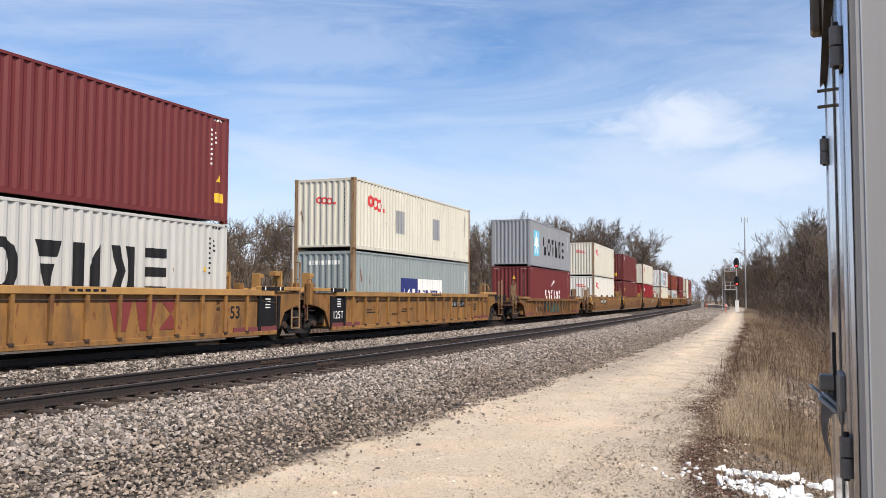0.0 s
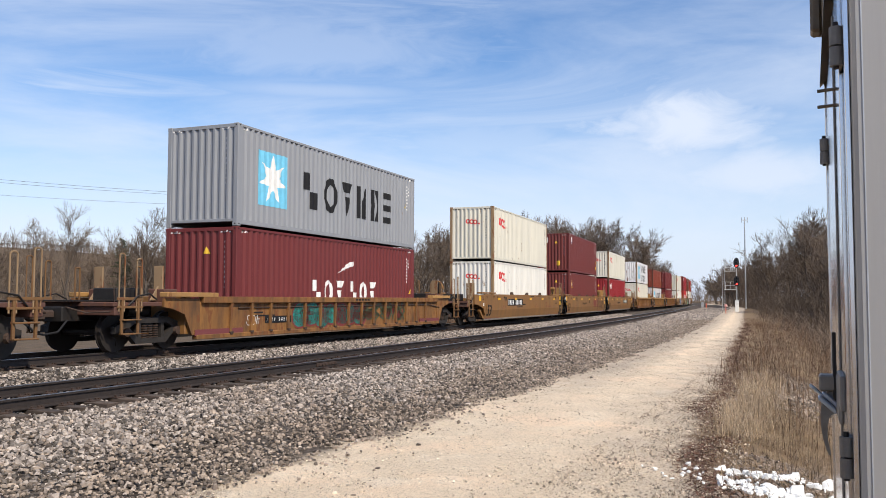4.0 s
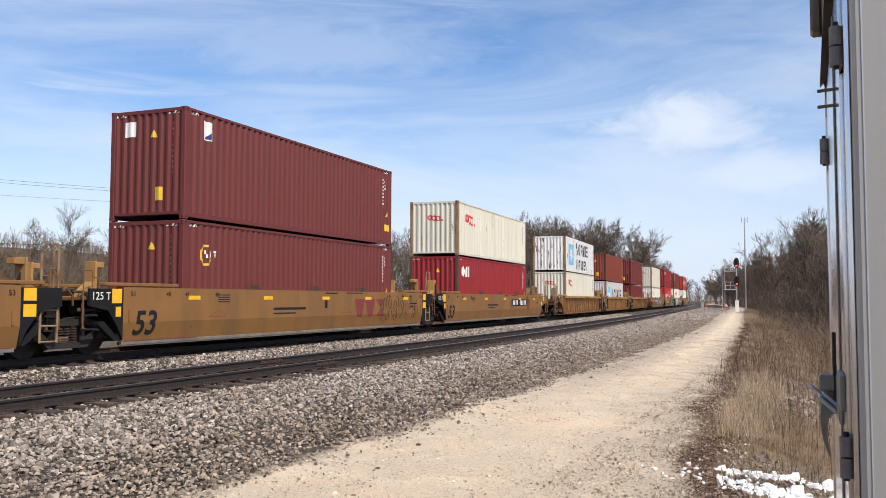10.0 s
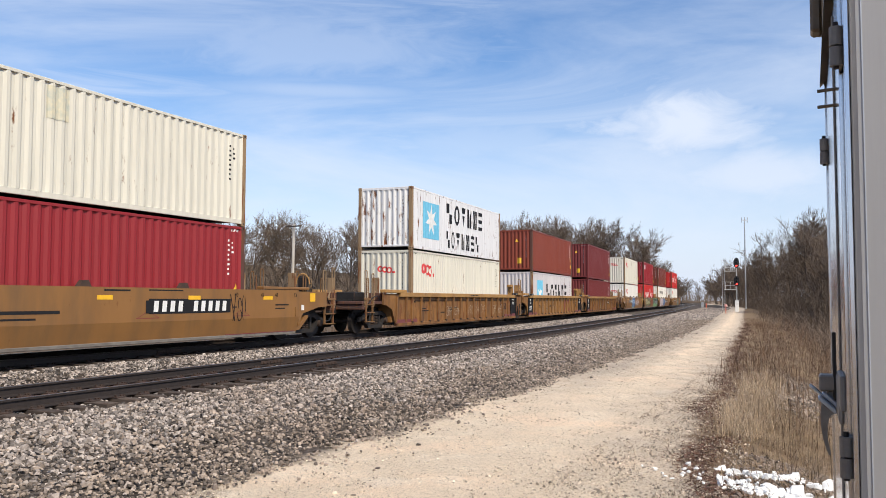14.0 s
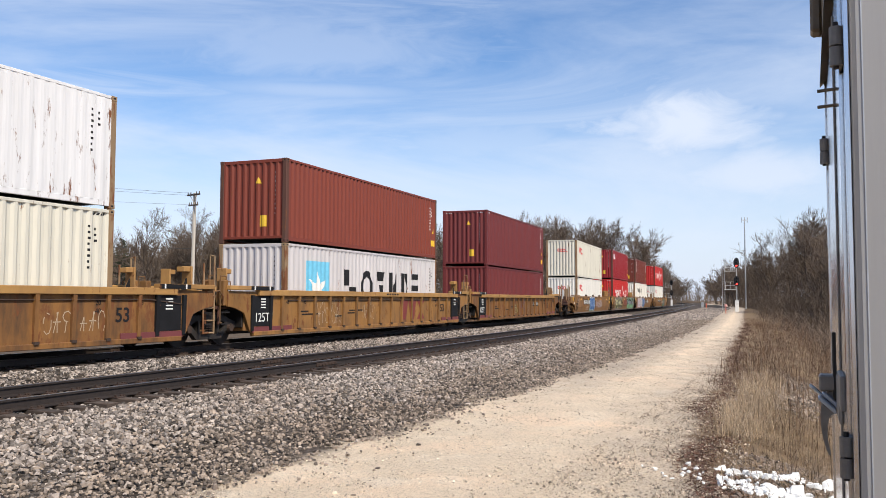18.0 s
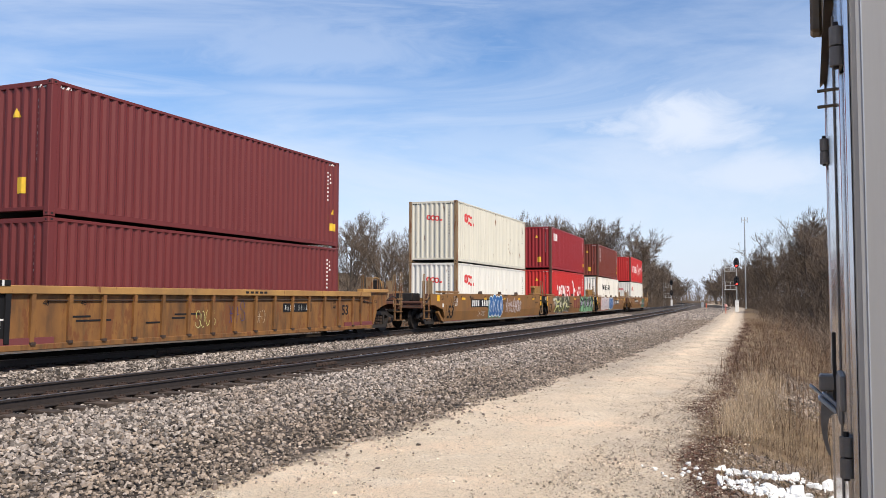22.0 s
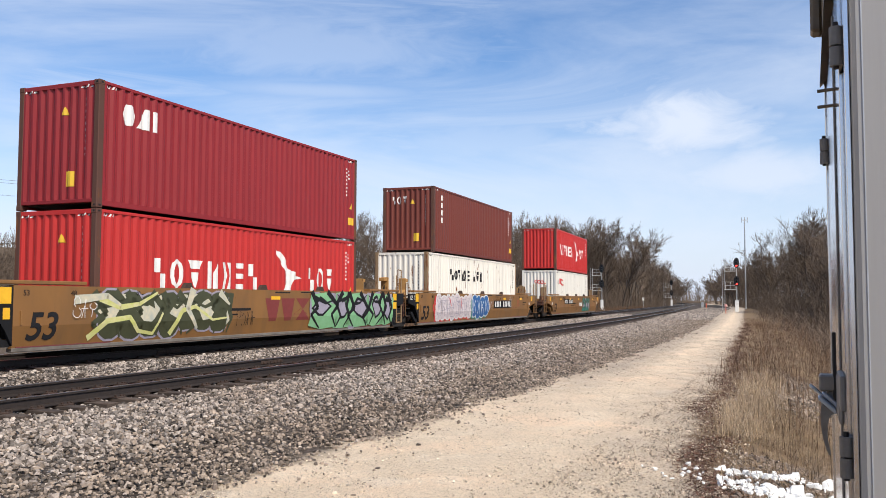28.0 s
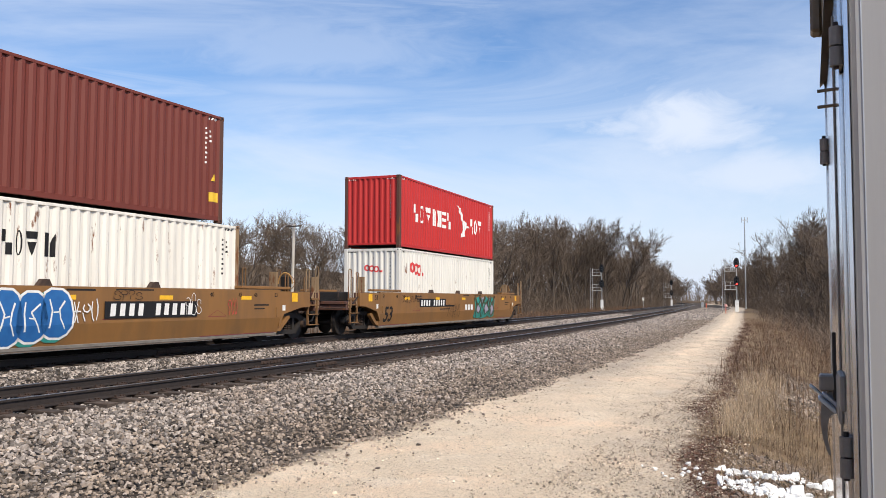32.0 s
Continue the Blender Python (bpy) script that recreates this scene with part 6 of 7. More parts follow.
def leaves(name, pts, material, seed):
    """Curled dead leaves lying about: two bent halves each."""
    rng = np.random.default_rng(seed)
    n = len(pts)
    base = np.array([(-1, 0, 0.25), (0, -0.45, 0), (0, 0.45, 0.1), (1, 0, 0.3)])
    v = base[None] * rng.uniform(0.6, 1.3, (n, 1, 3)) + rng.normal(0, 0.12, (n, 4, 3))
    a, b = rng.uniform(0, 6.283, n)[:, None], rng.normal(0, 0.4, n)[:, None]
    y, z = v[..., 1] * np.cos(b) - v[..., 2] * np.sin(b), v[..., 1] * np.sin(b) + v[..., 2] * np.cos(b)
    v = np.stack([v[..., 0] * np.cos(a) - y * np.sin(a), v[..., 0] * np.sin(a) + y * np.cos(a), z], -1) * rng.uniform(0.012, 0.03, n)[:, None, None]
    v = v + np.asarray(pts)[:, None]
    f = (np.array([(0, 1, 2), (1, 3, 2)])[None] + (np.arange(n) * 4)[:, None, None]).reshape(-1, 3)
    ob = hang(new(name, raw(name, v.reshape(-1, 3), f)), material)
    return tagged(ob, "red-brown dead leaf litter along the road edge", "leaves", kind="stuff")


def tufts(rng, s0, s1, l0, l1, count, per, spread, power=1.0):
    s = s0 + (s1 - s0) * rng.random(count) ** power
    lat = rng.uniform(l0, l1, count)
    s = np.repeat(s, per) + rng.normal(0, spread, count * per)
    lat = np.repeat(lat, per) + rng.normal(0, spread, count * per)
    x, y, _ = at(s, lat)
    return s, lat, np.stack([x, y, ground_z(s, lat) - 0.02], 1)


def build_grass():
    rng = np.random.default_rng(21)
    bare = lambda s, lat: (s > -0.8) & (s < 7.0) & (lat > 15.15) & (lat < 16.9)
    s, lat, p = tufts(rng, -6.5, 55, 15.0, 21.5, 800, 14, 0.2, 1.4)
    ok = ~bare(s, lat)
    blades("dry_grass", p[ok], rng.uniform(0.06, 0.28, len(s))[ok], STRAW, 1, "dry straw-coloured grass on the slope", 0.0035, 1.8, 3, (at(s)[2] - math.pi / 2)[ok])
    s, lat, p = tufts(rng, -4.6, 4.5, 14.5, 15.2, 80, 44, 0.10)
    blades("dry_grass", p, rng.lognormal(math.log(0.24), 0.4, len(s)), STRAW, 4, "thick clump of tall pale dry grass", 0.0028, 0.8)
    s, lat, p = tufts(rng, -5.6, 1.0, 15.2, 16.6, 60, 22, 0.16)
    ok = ~bare(s, lat)
    blades("dry_grass", p[ok], rng.lognormal(math.log(0.28), 0.45, len(s))[ok], MATTED, 24, "thin faded grass stalks on the ditch bank", 0.003, 0.7)
    s, lat, p = tufts(rng, 4, 60, 14.3, 23.0, 1000, 14, 0.35, 1.2)
    blades("dry_grass", p, rng.uniform(0.1, 0.5, len(s)), MATTED, 14, "faded leaning grass along the foot of the wood", 0.007, 2.4, 3, at(s)[2] - math.pi / 2)
    s = -8.5 + 60 * rng.random(16000) ** 1.7
    lat = 14.5 - verge(s) + rng.normal(0, 0.14, 16000) + 0.15 * np.sin(s * 1.1)
    x, y, _ = at(s, lat)
    leaves("leaf_litter", np.stack([x, y, ground_z(s, lat) + 0.008], 1), LITTER, 31)
    s, lat, p = tufts(rng, -9, 70, 14.1, 15.7, 2000, 13, 0.13, 1.5)
    lat = lat - verge(s)
    x, y, _ = at(s, lat)
    p = np.stack([x, y, ground_z(s, lat) - 0.02], 1)
    blades("dead_weeds", p, rng.uniform(0.02, 0.09, len(s)), WEED, 2, "low dead brown weeds on the edge of the road", 0.006, 1.3, 2)
    s, lat, p = tufts(rng, -7, 60, 15.0, 22, 1500, 14, 0.25, 1.5)
    blades("dead_weeds", p, rng.uniform(0.05, 0.25, len(s)), MATTED, 6, "matted dead grass on the ditch bank", 0.006, 1.4, 2)
    s, lat, p = tufts(rng, -5, 100, 15.5, 26, 900, 8, 0.3, 1.3)
    blades("dead_weeds", p, rng.uniform(0.4, 1.5, len(s)), WEED, 3, "brown dead weed stalks in the ditch", 0.004, 0.3)
    s, lat, p = tufts(rng, 2, 50, 14.0, 18.5, 900, 9, 0.3, 1.2)
    blades("dead_weeds", p, rng.uniform(0.12, 0.6, len(s)), WEED, 15, "tangled brown stalks on the upper slope", 0.006, 1.0)
    s, lat, p = tufts(rng, 30, 190, -13, -6.5, 700, 12, 0.4)
    blades("dead_weeds", p, rng.uniform(0.3, 1.0, len(s)), WEED, 5, "brown weeds behind the far track", 0.02, 0.4)


# ---- bare trees ----
def limb_mesh(name, segs, sides, tips=()):
    """Tapered pieces of limbs: (from, to, radius, radius); tips are the last slivers."""
    vs, fs, base = [], [], 0
    rng = np.random.default_rng(len(segs))
    for group, k in ((segs, sides), (tips, 0)):
        if not len(group):
            continue
        a = np.array([s[0] for s in group], float)
        b = np.array([s[1] for s in group], float)
        r0 = np.array([s[2] for s in group])[:, None]
        r1 = np.array([s[3] for s in group])[:, None]
        d = b - a
        d /= np.linalg.norm(d, axis=1)[:, None] + 1e-9
        h = np.where(np.abs(d[:, 2:3]) < 0.9, np.array([[0, 0, 1.0]]), np.array([[1.0, 0, 0]]))
        u = np.cross(d, h)
        u /= np.linalg.norm(u, axis=1)[:, None]
        w = np.cross(d, u)
        if k:
            v = [p + r * (u * math.cos(2 * math.pi * i / k) + w * math.sin(2 * math.pi * i / k)) for p, r in ((a, r0), (b, r1)) for i in range(k)]
            q = np.array([(i, (i + 1) % k, k + (i + 1) % k, k + i) for i in range(k)])
        else:
            t = rng.uniform(0, math.pi, len(a))[:, None]
            o = u * np.cos(t) + w * np.sin(t)
            v = [a - o * np.maximum(r0, 0.015), a + o * np.maximum(r0, 0.015), b + o * 0.007, b - o * 0.007]
            q = np.array([(0, 1, 2, 3)])
        v = np.stack(v, 1)
        n = v.shape[1]
        fs.append((q[None] + (np.arange(len(a)) * n)[:, None, None]).reshape(-1, 4) + base)
        base += len(a) * n
        vs.append(v.reshape(-1, 3))
    return raw(name, np.concatenate(vs), np.concatenate(fs))


def grow(seed, height, spread, stems=1, dense=1.0):
    rng = random.Random(seed)
    big, fine, tips = [], [], []

    def reach(p, d, length, r, depth):
        n = (5, 4, 3, 2, 1)[depth]
        pts = [(p, r)]
        for i in range(n):
            d = (d + Vector((rng.gauss(0, 1), rng.gauss(0, 1), rng.gauss(0, 0.6))) * (0.09, 0.13, 0.14, 0.15, 0.15)[depth] + Vector((0, 0, (0.04, 0.08, 0.13, 0.14, 0.1)[depth]))).normalized()
            q = p + d * (length / n)
            rr = r * (1 - 0.62 * (i + 1) / n) if depth < 4 else r * 0.5
            (big if depth < 2 else fine if depth < 4 else tips).append((p, q, pts[-1][1], rr))
            p = q
            pts.append((p, rr))
        if depth == 4:
            return
        kids = int(((10, 6, 6, 6)[depth]) * dense + rng.random())
        for k in range(kids):
            t = (0.25 if depth == 0 else 0.2) + (0.8 - 0.05 * depth) * (k + rng.random()) / kids
            t = min(t, 0.99) * n
            i = int(t)
            a, b = pts[i][0], pts[i + 1][0]
            base = a.lerp(b, t - i)
            ax = (b - a).normalized()
            side = ax.orthogonal().normalized()
            side.rotate(Matrix.Rotation(rng.uniform(0, 6.283), 3, ax).to_quaternion())
            ang = rng.uniform(0.40, 0.85) if depth < 2 else rng.uniform(0.3, 0.75)
            nd = (ax * math.cos(ang) + side * math.sin(ang) * (spread if depth == 0 else 1)).normalized()
            ln = length * (0.60, 0.58, 0.58, 0.6)[depth] * rng.uniform(0.65, 1.15) * (1 - 0.35 * t / n if depth == 0 else 1)
            reach(base, nd, ln, max(0.006, pts[i][1] * (0.55, 0.6, 0.62, 0.6)[depth]), depth + 1)

    for k in range(stems):
        o = Vector((rng.gauss(0, 0.25), rng.gauss(0, 0.25), -0.2)) if stems > 1 else Vector((0, 0, -0.2))
        reach(o, Vector((rng.gauss(0, 0.1), rng.gauss(0, 0.1), 1)).normalized(), height * 0.78, height * 0.0135 / (stems ** 0.3), 0)
    return big, [(a, b, max(r0, 0.015), max(r1, 0.010)) for a, b, r0, r1 in fine], tips


def make_trees():
    kinds = []
    for i, (h, sp, st_, de) in enumerate(((13, 0.9, 1, 1.0), (11, 1.1, 2, 0.8), (14, 0.75, 1, 1.0), (9, 1.2, 2, 0.75), (12, 1.0, 1, 1.05), (7, 1.1, 3, 0.6))):
        big, fine, tips = grow(100 + i, h, sp, st_, de)
        top = max(q[1].z for q in fine)
        kinds.append((top, limb_mesh("trunk", big, 6), limb_mesh("crown", fine, 3, tips)))
    return kinds


TREES = {}


def tree(kind, x, y, z, scale, turn, group):
    if kind not in TREES:
        h, tr, cr = KINDS[kind]
        ob = thing("tree", "bare grey-brown deciduous tree without leaves", "tree", group)
        part("trunk", tr, BARK, ob)
        part("crown", cr, TWIG, ob)
        TREES[kind] = ob
        ob.matrix_basis = pose(x, y, z, 0, 0, turn) @ Matrix.Scale(scale, 4)
        return ob
    src = TREES[kind]
    ob = copy_thing(src, pose(x, y, z, 0, 0, turn))
    ob.scale = (scale, scale, scale)
    ob["group"] = group
    return ob


def along(line, t):
    n = len(line) - 1
    i = min(int(t * n), n - 1)
    f = t * n - i
    return tuple(a + f * (b - a) for a, b in zip(line[i], line[i + 1]))


KINDS = make_trees()


def pine(x, y, z, h):
    """A small dark conifer: whorls of drooping boughs set with needle tufts."""
    rng = random.Random(9)
    ob = thing("pine_tree", "small dark green pine in the scrub", "tree", m=pose(x, y, z))
    trunk, boughs, needles = [(Vector((0, 0, -0.3)), Vector((0, 0, h * 0.96)), 0.13, 0.02)], [], []
    for i in range(90):
        f = (i + rng.random()) / 90
        p, a = Vector((0, 0, h * (0.12 + 0.86 * f))), rng.uniform(0, 6.283)
        ln = (1 - f) ** 0.7 * h * 0.20 * rng.uniform(0.7, 1.15) + 0.15
        q = p + Vector((math.cos(a), math.sin(a), rng.uniform(-0.05, 0.35))) * ln
        boughs.append((p, q, 0.03, 0.012))
        for _ in range(26):
            b = p.lerp(q, rng.uniform(0.25, 1.0))
            needles.append((b, b + Vector((rng.gauss(0, 1), rng.gauss(0, 1), rng.gauss(0.3, 0.7))).normalized() * rng.uniform(0.15, 0.32), 0.03, 0.01))
    part("trunk", limb_mesh("trunk", trunk, 6), BARK, ob)
    part("crown", limb_mesh("crown", boughs, 3, needles), NEEDLE, ob)


def build_woods():
    rng = random.Random(77)
    # left belt behind the train: plan line with the height of its crowns
    left = [(-85, 108, 9.2), (-58, 106, 9.6), (-42, 106, 9.2), (-36, 106, 9.4), (-33, 106, 12), (-29, 106, 13.8), (-16, 112, 14.6), (-4, 118, 14.6), (8, 122, 14.6), (18, 146, 16), (26, 157, 18.2), (32, 166, 19.2), (38, 176, 18.6), (44, 188, 16.5), (51, 206, 14.5), (58, 226, 13.4), (65, 250, 13.2), (72, 275, 13.2), (82, 308, 12.8), (92, 340, 12), (113, 400, 11)]
    n = 160
    for i in range(n):
        x, y, h = along(left, min(1.0, max(0.0, (i + rng.uniform(-0.6, 0.6)) / n)))
        d = (i % 3) * 7 + rng.uniform(0, 5)
        k = rng.choice((0, 0, 1, 2, 4, 4))
        tree(k, x - d * (0.3 if y < 130 else 0.8), y + d * (0.95 if y < 130 else 0.6), -0.5, h / KINDS[k][0] * rng.uniform(0.84, 1.03), rng.uniform(0, 360), "wood behind the train")
    # two tall open trees and a pine that stand out of the low scrub
    for x, y, h, k, turn in ((-44.2, 100, 13.6, 2, 40), (-34.8, 101, 13.0, 0, 200), (-47.5, 101, 11.6, 0, 90)):
        tree(k, x, y, -0.5, h / KINDS[k][0], turn, "wood behind the train")
    pine(-38.6, 103, -0.5, 9.6)
    # right belt beside the ditch
    right = [(31, 62, 9.6), (34, 72, 10.4), (37, 84, 11.2), (44, 104, 13.0), (53, 124, 14.6), (57, 146, 14.6), (62, 172, 11.8), (68, 198, 11.6), (75, 228, 12.2), (85, 262, 12.6), (97, 300, 13.2), (124, 400, 12.6)]
    n = 104
    for i in range(n):
        t = min(1.0, max(0.0, (i + rng.uniform(-0.5, 0.5)) / n))
        x, y, h = along(right, t)
        d = rng.uniform(0, 1) ** 1.3 * 15
        k = rng.choice((0, 1, 2, 3, 4, 4)) if i > 6 else rng.choice((0, 4, 1))
        tree(k, x + d * 0.95, y - d * 0.2, -1.0 if y < 90 else -0.5, h / KINDS[k][0] * rng.uniform(0.8, 1.08), rng.uniform(0, 360), "wood beside the road")
    # the two edges that close in on the line far off
    for line, n, side in (([(60, 234, 13.2), (73, 276, 13), (92, 340, 11.8), (114, 402, 10.6)], 26, -1), ([(66, 192, 11.2), (82, 250, 11.6), (100, 314, 11.6), (123, 402, 10.8)], 26, 1)):
        for i in range(n):
            x, y, h = along(line, (i + rng.uniform(0, 0.9)) / n)
            k = rng.choice((0, 2, 4))
            tree(k, x + side * rng.uniform(0, 5), y, -0.5, h / KINDS[k][0] * rng.uniform(0.88, 1.05), rng.uniform(0, 360), "wood at the end of the line")
    # the far end of the line
    for i in range(18):
        x = 104 + i * 3.2 + rng.uniform(-2, 2)
        k = rng.choice((0, 2, 4))
        tree(k, x, 425 + rng.uniform(-10, 25), -0.5, 12 / KINDS[k][0] * rng.uniform(0.7, 1.0), rng.uniform(0, 360), "wood at the end of the line")


def thicket(name, line, n, height, depth, seed, label, toward, thick=0.012):
    """Brush below the trees: upright stems with side twigs, in one mesh."""
    rng = random.Random(seed)
    segs, tips = [], []
    for i in range(n):
        x, y, z = along(line, rng.random())
        d = rng.random() * depth
        p = Vector((x + toward[0] * d, y + toward[1] * d, z - 0.1))
        h = height * rng.uniform(0.35, 1.1)
        dr = Vector((rng.gauss(0, 0.22), rng.gauss(0, 0.22), 1)).normalized()
        r = thick * rng.uniform(0.8, 1.6)
        for k in range(3):
            q = p + dr * (h / 3)
            segs.append((p, q, r, r * 0.7))
            r *= 0.7
            for _ in range(3):
                tw = (dr + Vector((rng.gauss(0, 0.8), rng.gauss(0, 0.8), rng.uniform(-0.1, 0.6)))).normalized()
                b = p.lerp(q, rng.random())
                m = b + tw * (h * rng.uniform(0.12, 0.26))
                tips.append((b, m, max(r * 0.6, 0.008), 0.005))
                tw2 = (tw + Vector((rng.gauss(0, 0.6), rng.gauss(0, 0.6), 0.3))).normalized()
                tips.append((b.lerp(m, 0.6), b.lerp(m, 0.6) + tw2 * (h * 0.12), 0.006, 0.004))
            p, dr = q, (dr + Vector((rng.gauss(0, 0.2), rng.gauss(0, 0.2), 0))).normalized()
    ob = hang(new(name, limb_mesh(name, segs, 3, tips)), TWIG)
    tagged(ob, label, "bushes", kind="stuff")


def build_brush():
    thicket("brush", [(29, 56, -0.9), (33, 74, -0.8), (38, 96, -0.6), (42, 112, -0.4), (51, 138, -0.3), (61, 172, -0.2), (74, 225, -0.2)], 3400, 3.6, 9.0, 5, "dense bare brush at the foot of the wood", (0.95, -0.2))
    thicket("brush", [(11.2, 22, -1.3), (14, 30, -1.2), (17.2, 42, -1.2), (22, 58, -1.0), (29, 80, -0.8), (40, 108, -0.4)], 1500, 1.7, 7.0, 6, "thin bare saplings on the ditch bank", (0.95, -0.2), 0.008)
    thicket("brush", [(6.2, 12.5, -0.5), (8.4, 17, -0.9), (10.6, 21.5, -1.1), (12.6, 27, -1.2)], 420, 1.3, 3.0, 26, "thin bare twigs standing in the dry grass", (0.95, -0.2), 0.006)
    thicket("brush", [(-75, 100, -0.6), (-48, 98, -0.6), (-28, 100, -0.6), (-8, 111, -0.6), (8, 119, -0.6), (19, 142, -0.5), (31, 160, -0.5), (46, 188, -0.4), (60, 228, -0.4), (74, 276, -0.4), (95, 345, -0.4)], 3200, 5.0, 12.0, 7, "bare brush below the wood behind the train", (-0.8, 0.5), 0.03)
    thicket("woodland", [(-85, 126, -0.6), (-30, 124, -0.6), (0, 134, -0.6), (14, 160, -0.5), (26, 180, -0.5), (44, 205, -0.4), (60, 245, -0.4), (76, 300, -0.4), (98, 370, -0.4)], 4200, 10.5, 18.0, 17, "deep bare woodland behind the belt of trees", (-0.8, 0.6), 0.065)
    thicket("woodland", [(34, 50, -0.8), (42, 75, -0.8), (52, 105, -0.6), (64, 140, -0.4), (76, 180, -0.4), (92, 240, -0.4)], 1500, 8.5, 12.0, 18, "deep bare woodland beyond the ditch", (0.95, -0.2), 0.04)
    hill = [(*at(q, -124)[:2], float(ground_z(q, -124))) for q in (10, 45, 80, 115, 150)]
    thicket("brush", hill, 1800, 3.0, 14.0, 27, "bare scrub along the low hill", (0.92, -0.4), 0.045)
    thicket("brush", [(98, 402, -0.4), (130, 410, -0.4), (165, 404, -0.4)], 1000, 8.5, 25.0, 8, "far bare woodland at the end of the line", (0, 1), 0.05)


# ---- signals, poles, small line-side things ----
def signal(x, y, z, face, lit, label, tall=8.2):
    """A mast with two three-lamp heads, a ladder and two caged platforms. face: heading of the lamps in degrees."""
    m = pose(x, y, z, 0, 0, face)
    g = thing("railway_signal", label, "railway signal", "signals of the line", m=m)
    part("foundation", Mb().box(-0.45, 0.45, -0.45, 0.45, -0.4, 0.15, 0.03), WHITE_B, g, "pale concrete foundation")
    part("base_case", Mb().box(-0.26, 0.26, -0.2, 0.2, 0.15, 1.85, 0.03), WHITE_B, g, "white steel base case")
    part("mast", Mb().tube((0, 0, 0.15), (0, 0, tall), 0.085, 0.075, 12), GALV, g)
    for hz in (tall - 0.75, tall - 4.1 * 0.85):
        hd = part("signal_head", Mb().prism([(0.42 * math.cos(a), 0.62 * math.sin(a) * 1.25 + hz) for a in np.linspace(0, 2 * math.pi, 17)[:-1]], -0.34, -0.30).box(-0.2, 0.2, -0.30, -0.05, hz - 0.6, hz + 0.6, 0.04), SIG_BLK, g, "black oval signal head")
        for k, dz in enumerate((0.42, 0.0, -0.42)):
            on = lit and k == 2
            part("lens", Mb().tube((0, -0.345, hz + dz), (0, -0.375, hz + dz), 0.13, 0.11, 14), RED_LAMP if on else DARK_LENS, hd, "glowing red lens" if on else "")
            hood = Mb()
            for i in range(9):
                a0, a1 = math.pi * i / 9, math.pi * (i + 1) / 9
                c = lambda a, r, yy: (r * math.cos(a), yy, hz + dz + r * math.sin(a))
                hood.add([c(a0, 0.16, -0.34), c(a1, 0.16, -0.34), c(a1, 0.16, -0.62), c(a0, 0.16, -0.62), c(a0, 0.175, -0.34), c(a1, 0.175, -0.34), c(a1, 0.175, -0.62), c(a0, 0.175, -0.62)], [(0, 1, 2, 3), (4, 7, 6, 5), (3, 2, 6, 7), (0, 4, 5, 1)])
            part("hood", hood, SIG_BLK, hd)
        pz = hz - 1.25
        part("platform", Mb().box(-1.75, -0.1, -0.35, 0.35, pz, pz + 0.06), WHITE_B, g)
        cage = Mb()
        for xx in (-1.6, -0.85, -0.2):
            cage.tube((xx, 0.33, pz), (xx, 0.33, pz + 1.15), 0.022, n=6)
        for zz in (0.6, 1.15):
            cage.pipe([(-1.6, -0.33, pz + zz), (-1.6, 0.33, pz + zz), (-0.2, 0.33, pz + zz)], 0.022)
        cage.tube((-1.6, -0.33, pz), (-1.6, -0.33, pz + 1.15), 0.022, n=6)
        part("guard_rail", cage, WHITE_B, g)
    lad = Mb()
    for dx in (-0.18, 0.18):
        lad.tube((-1.85 + dx, 0, 0.05), (-1.85 + dx, 0, tall - 0.6), 0.03, n=6)
    for i in range(int((tall - 1) / 0.33)):
        lad.tube((-2.03, 0, 0.4 + i * 0.33), (-1.67, 0, 0.4 + i * 0.33), 0.015, n=5)
    part("ladder", lad, GALV, g, "galvanised access ladder")
    return g


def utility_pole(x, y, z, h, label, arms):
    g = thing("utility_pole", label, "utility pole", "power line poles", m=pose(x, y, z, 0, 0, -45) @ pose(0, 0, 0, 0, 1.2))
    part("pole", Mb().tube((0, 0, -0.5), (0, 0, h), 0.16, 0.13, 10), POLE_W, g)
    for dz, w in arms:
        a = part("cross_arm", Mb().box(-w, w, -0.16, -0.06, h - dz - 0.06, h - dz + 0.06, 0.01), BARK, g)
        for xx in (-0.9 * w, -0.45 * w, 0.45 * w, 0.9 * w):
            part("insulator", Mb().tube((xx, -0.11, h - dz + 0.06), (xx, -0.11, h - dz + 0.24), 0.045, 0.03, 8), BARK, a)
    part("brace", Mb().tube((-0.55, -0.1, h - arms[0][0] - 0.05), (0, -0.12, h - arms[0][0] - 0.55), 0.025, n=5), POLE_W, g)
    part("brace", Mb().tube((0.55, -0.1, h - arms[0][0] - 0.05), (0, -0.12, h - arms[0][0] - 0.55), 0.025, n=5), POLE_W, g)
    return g


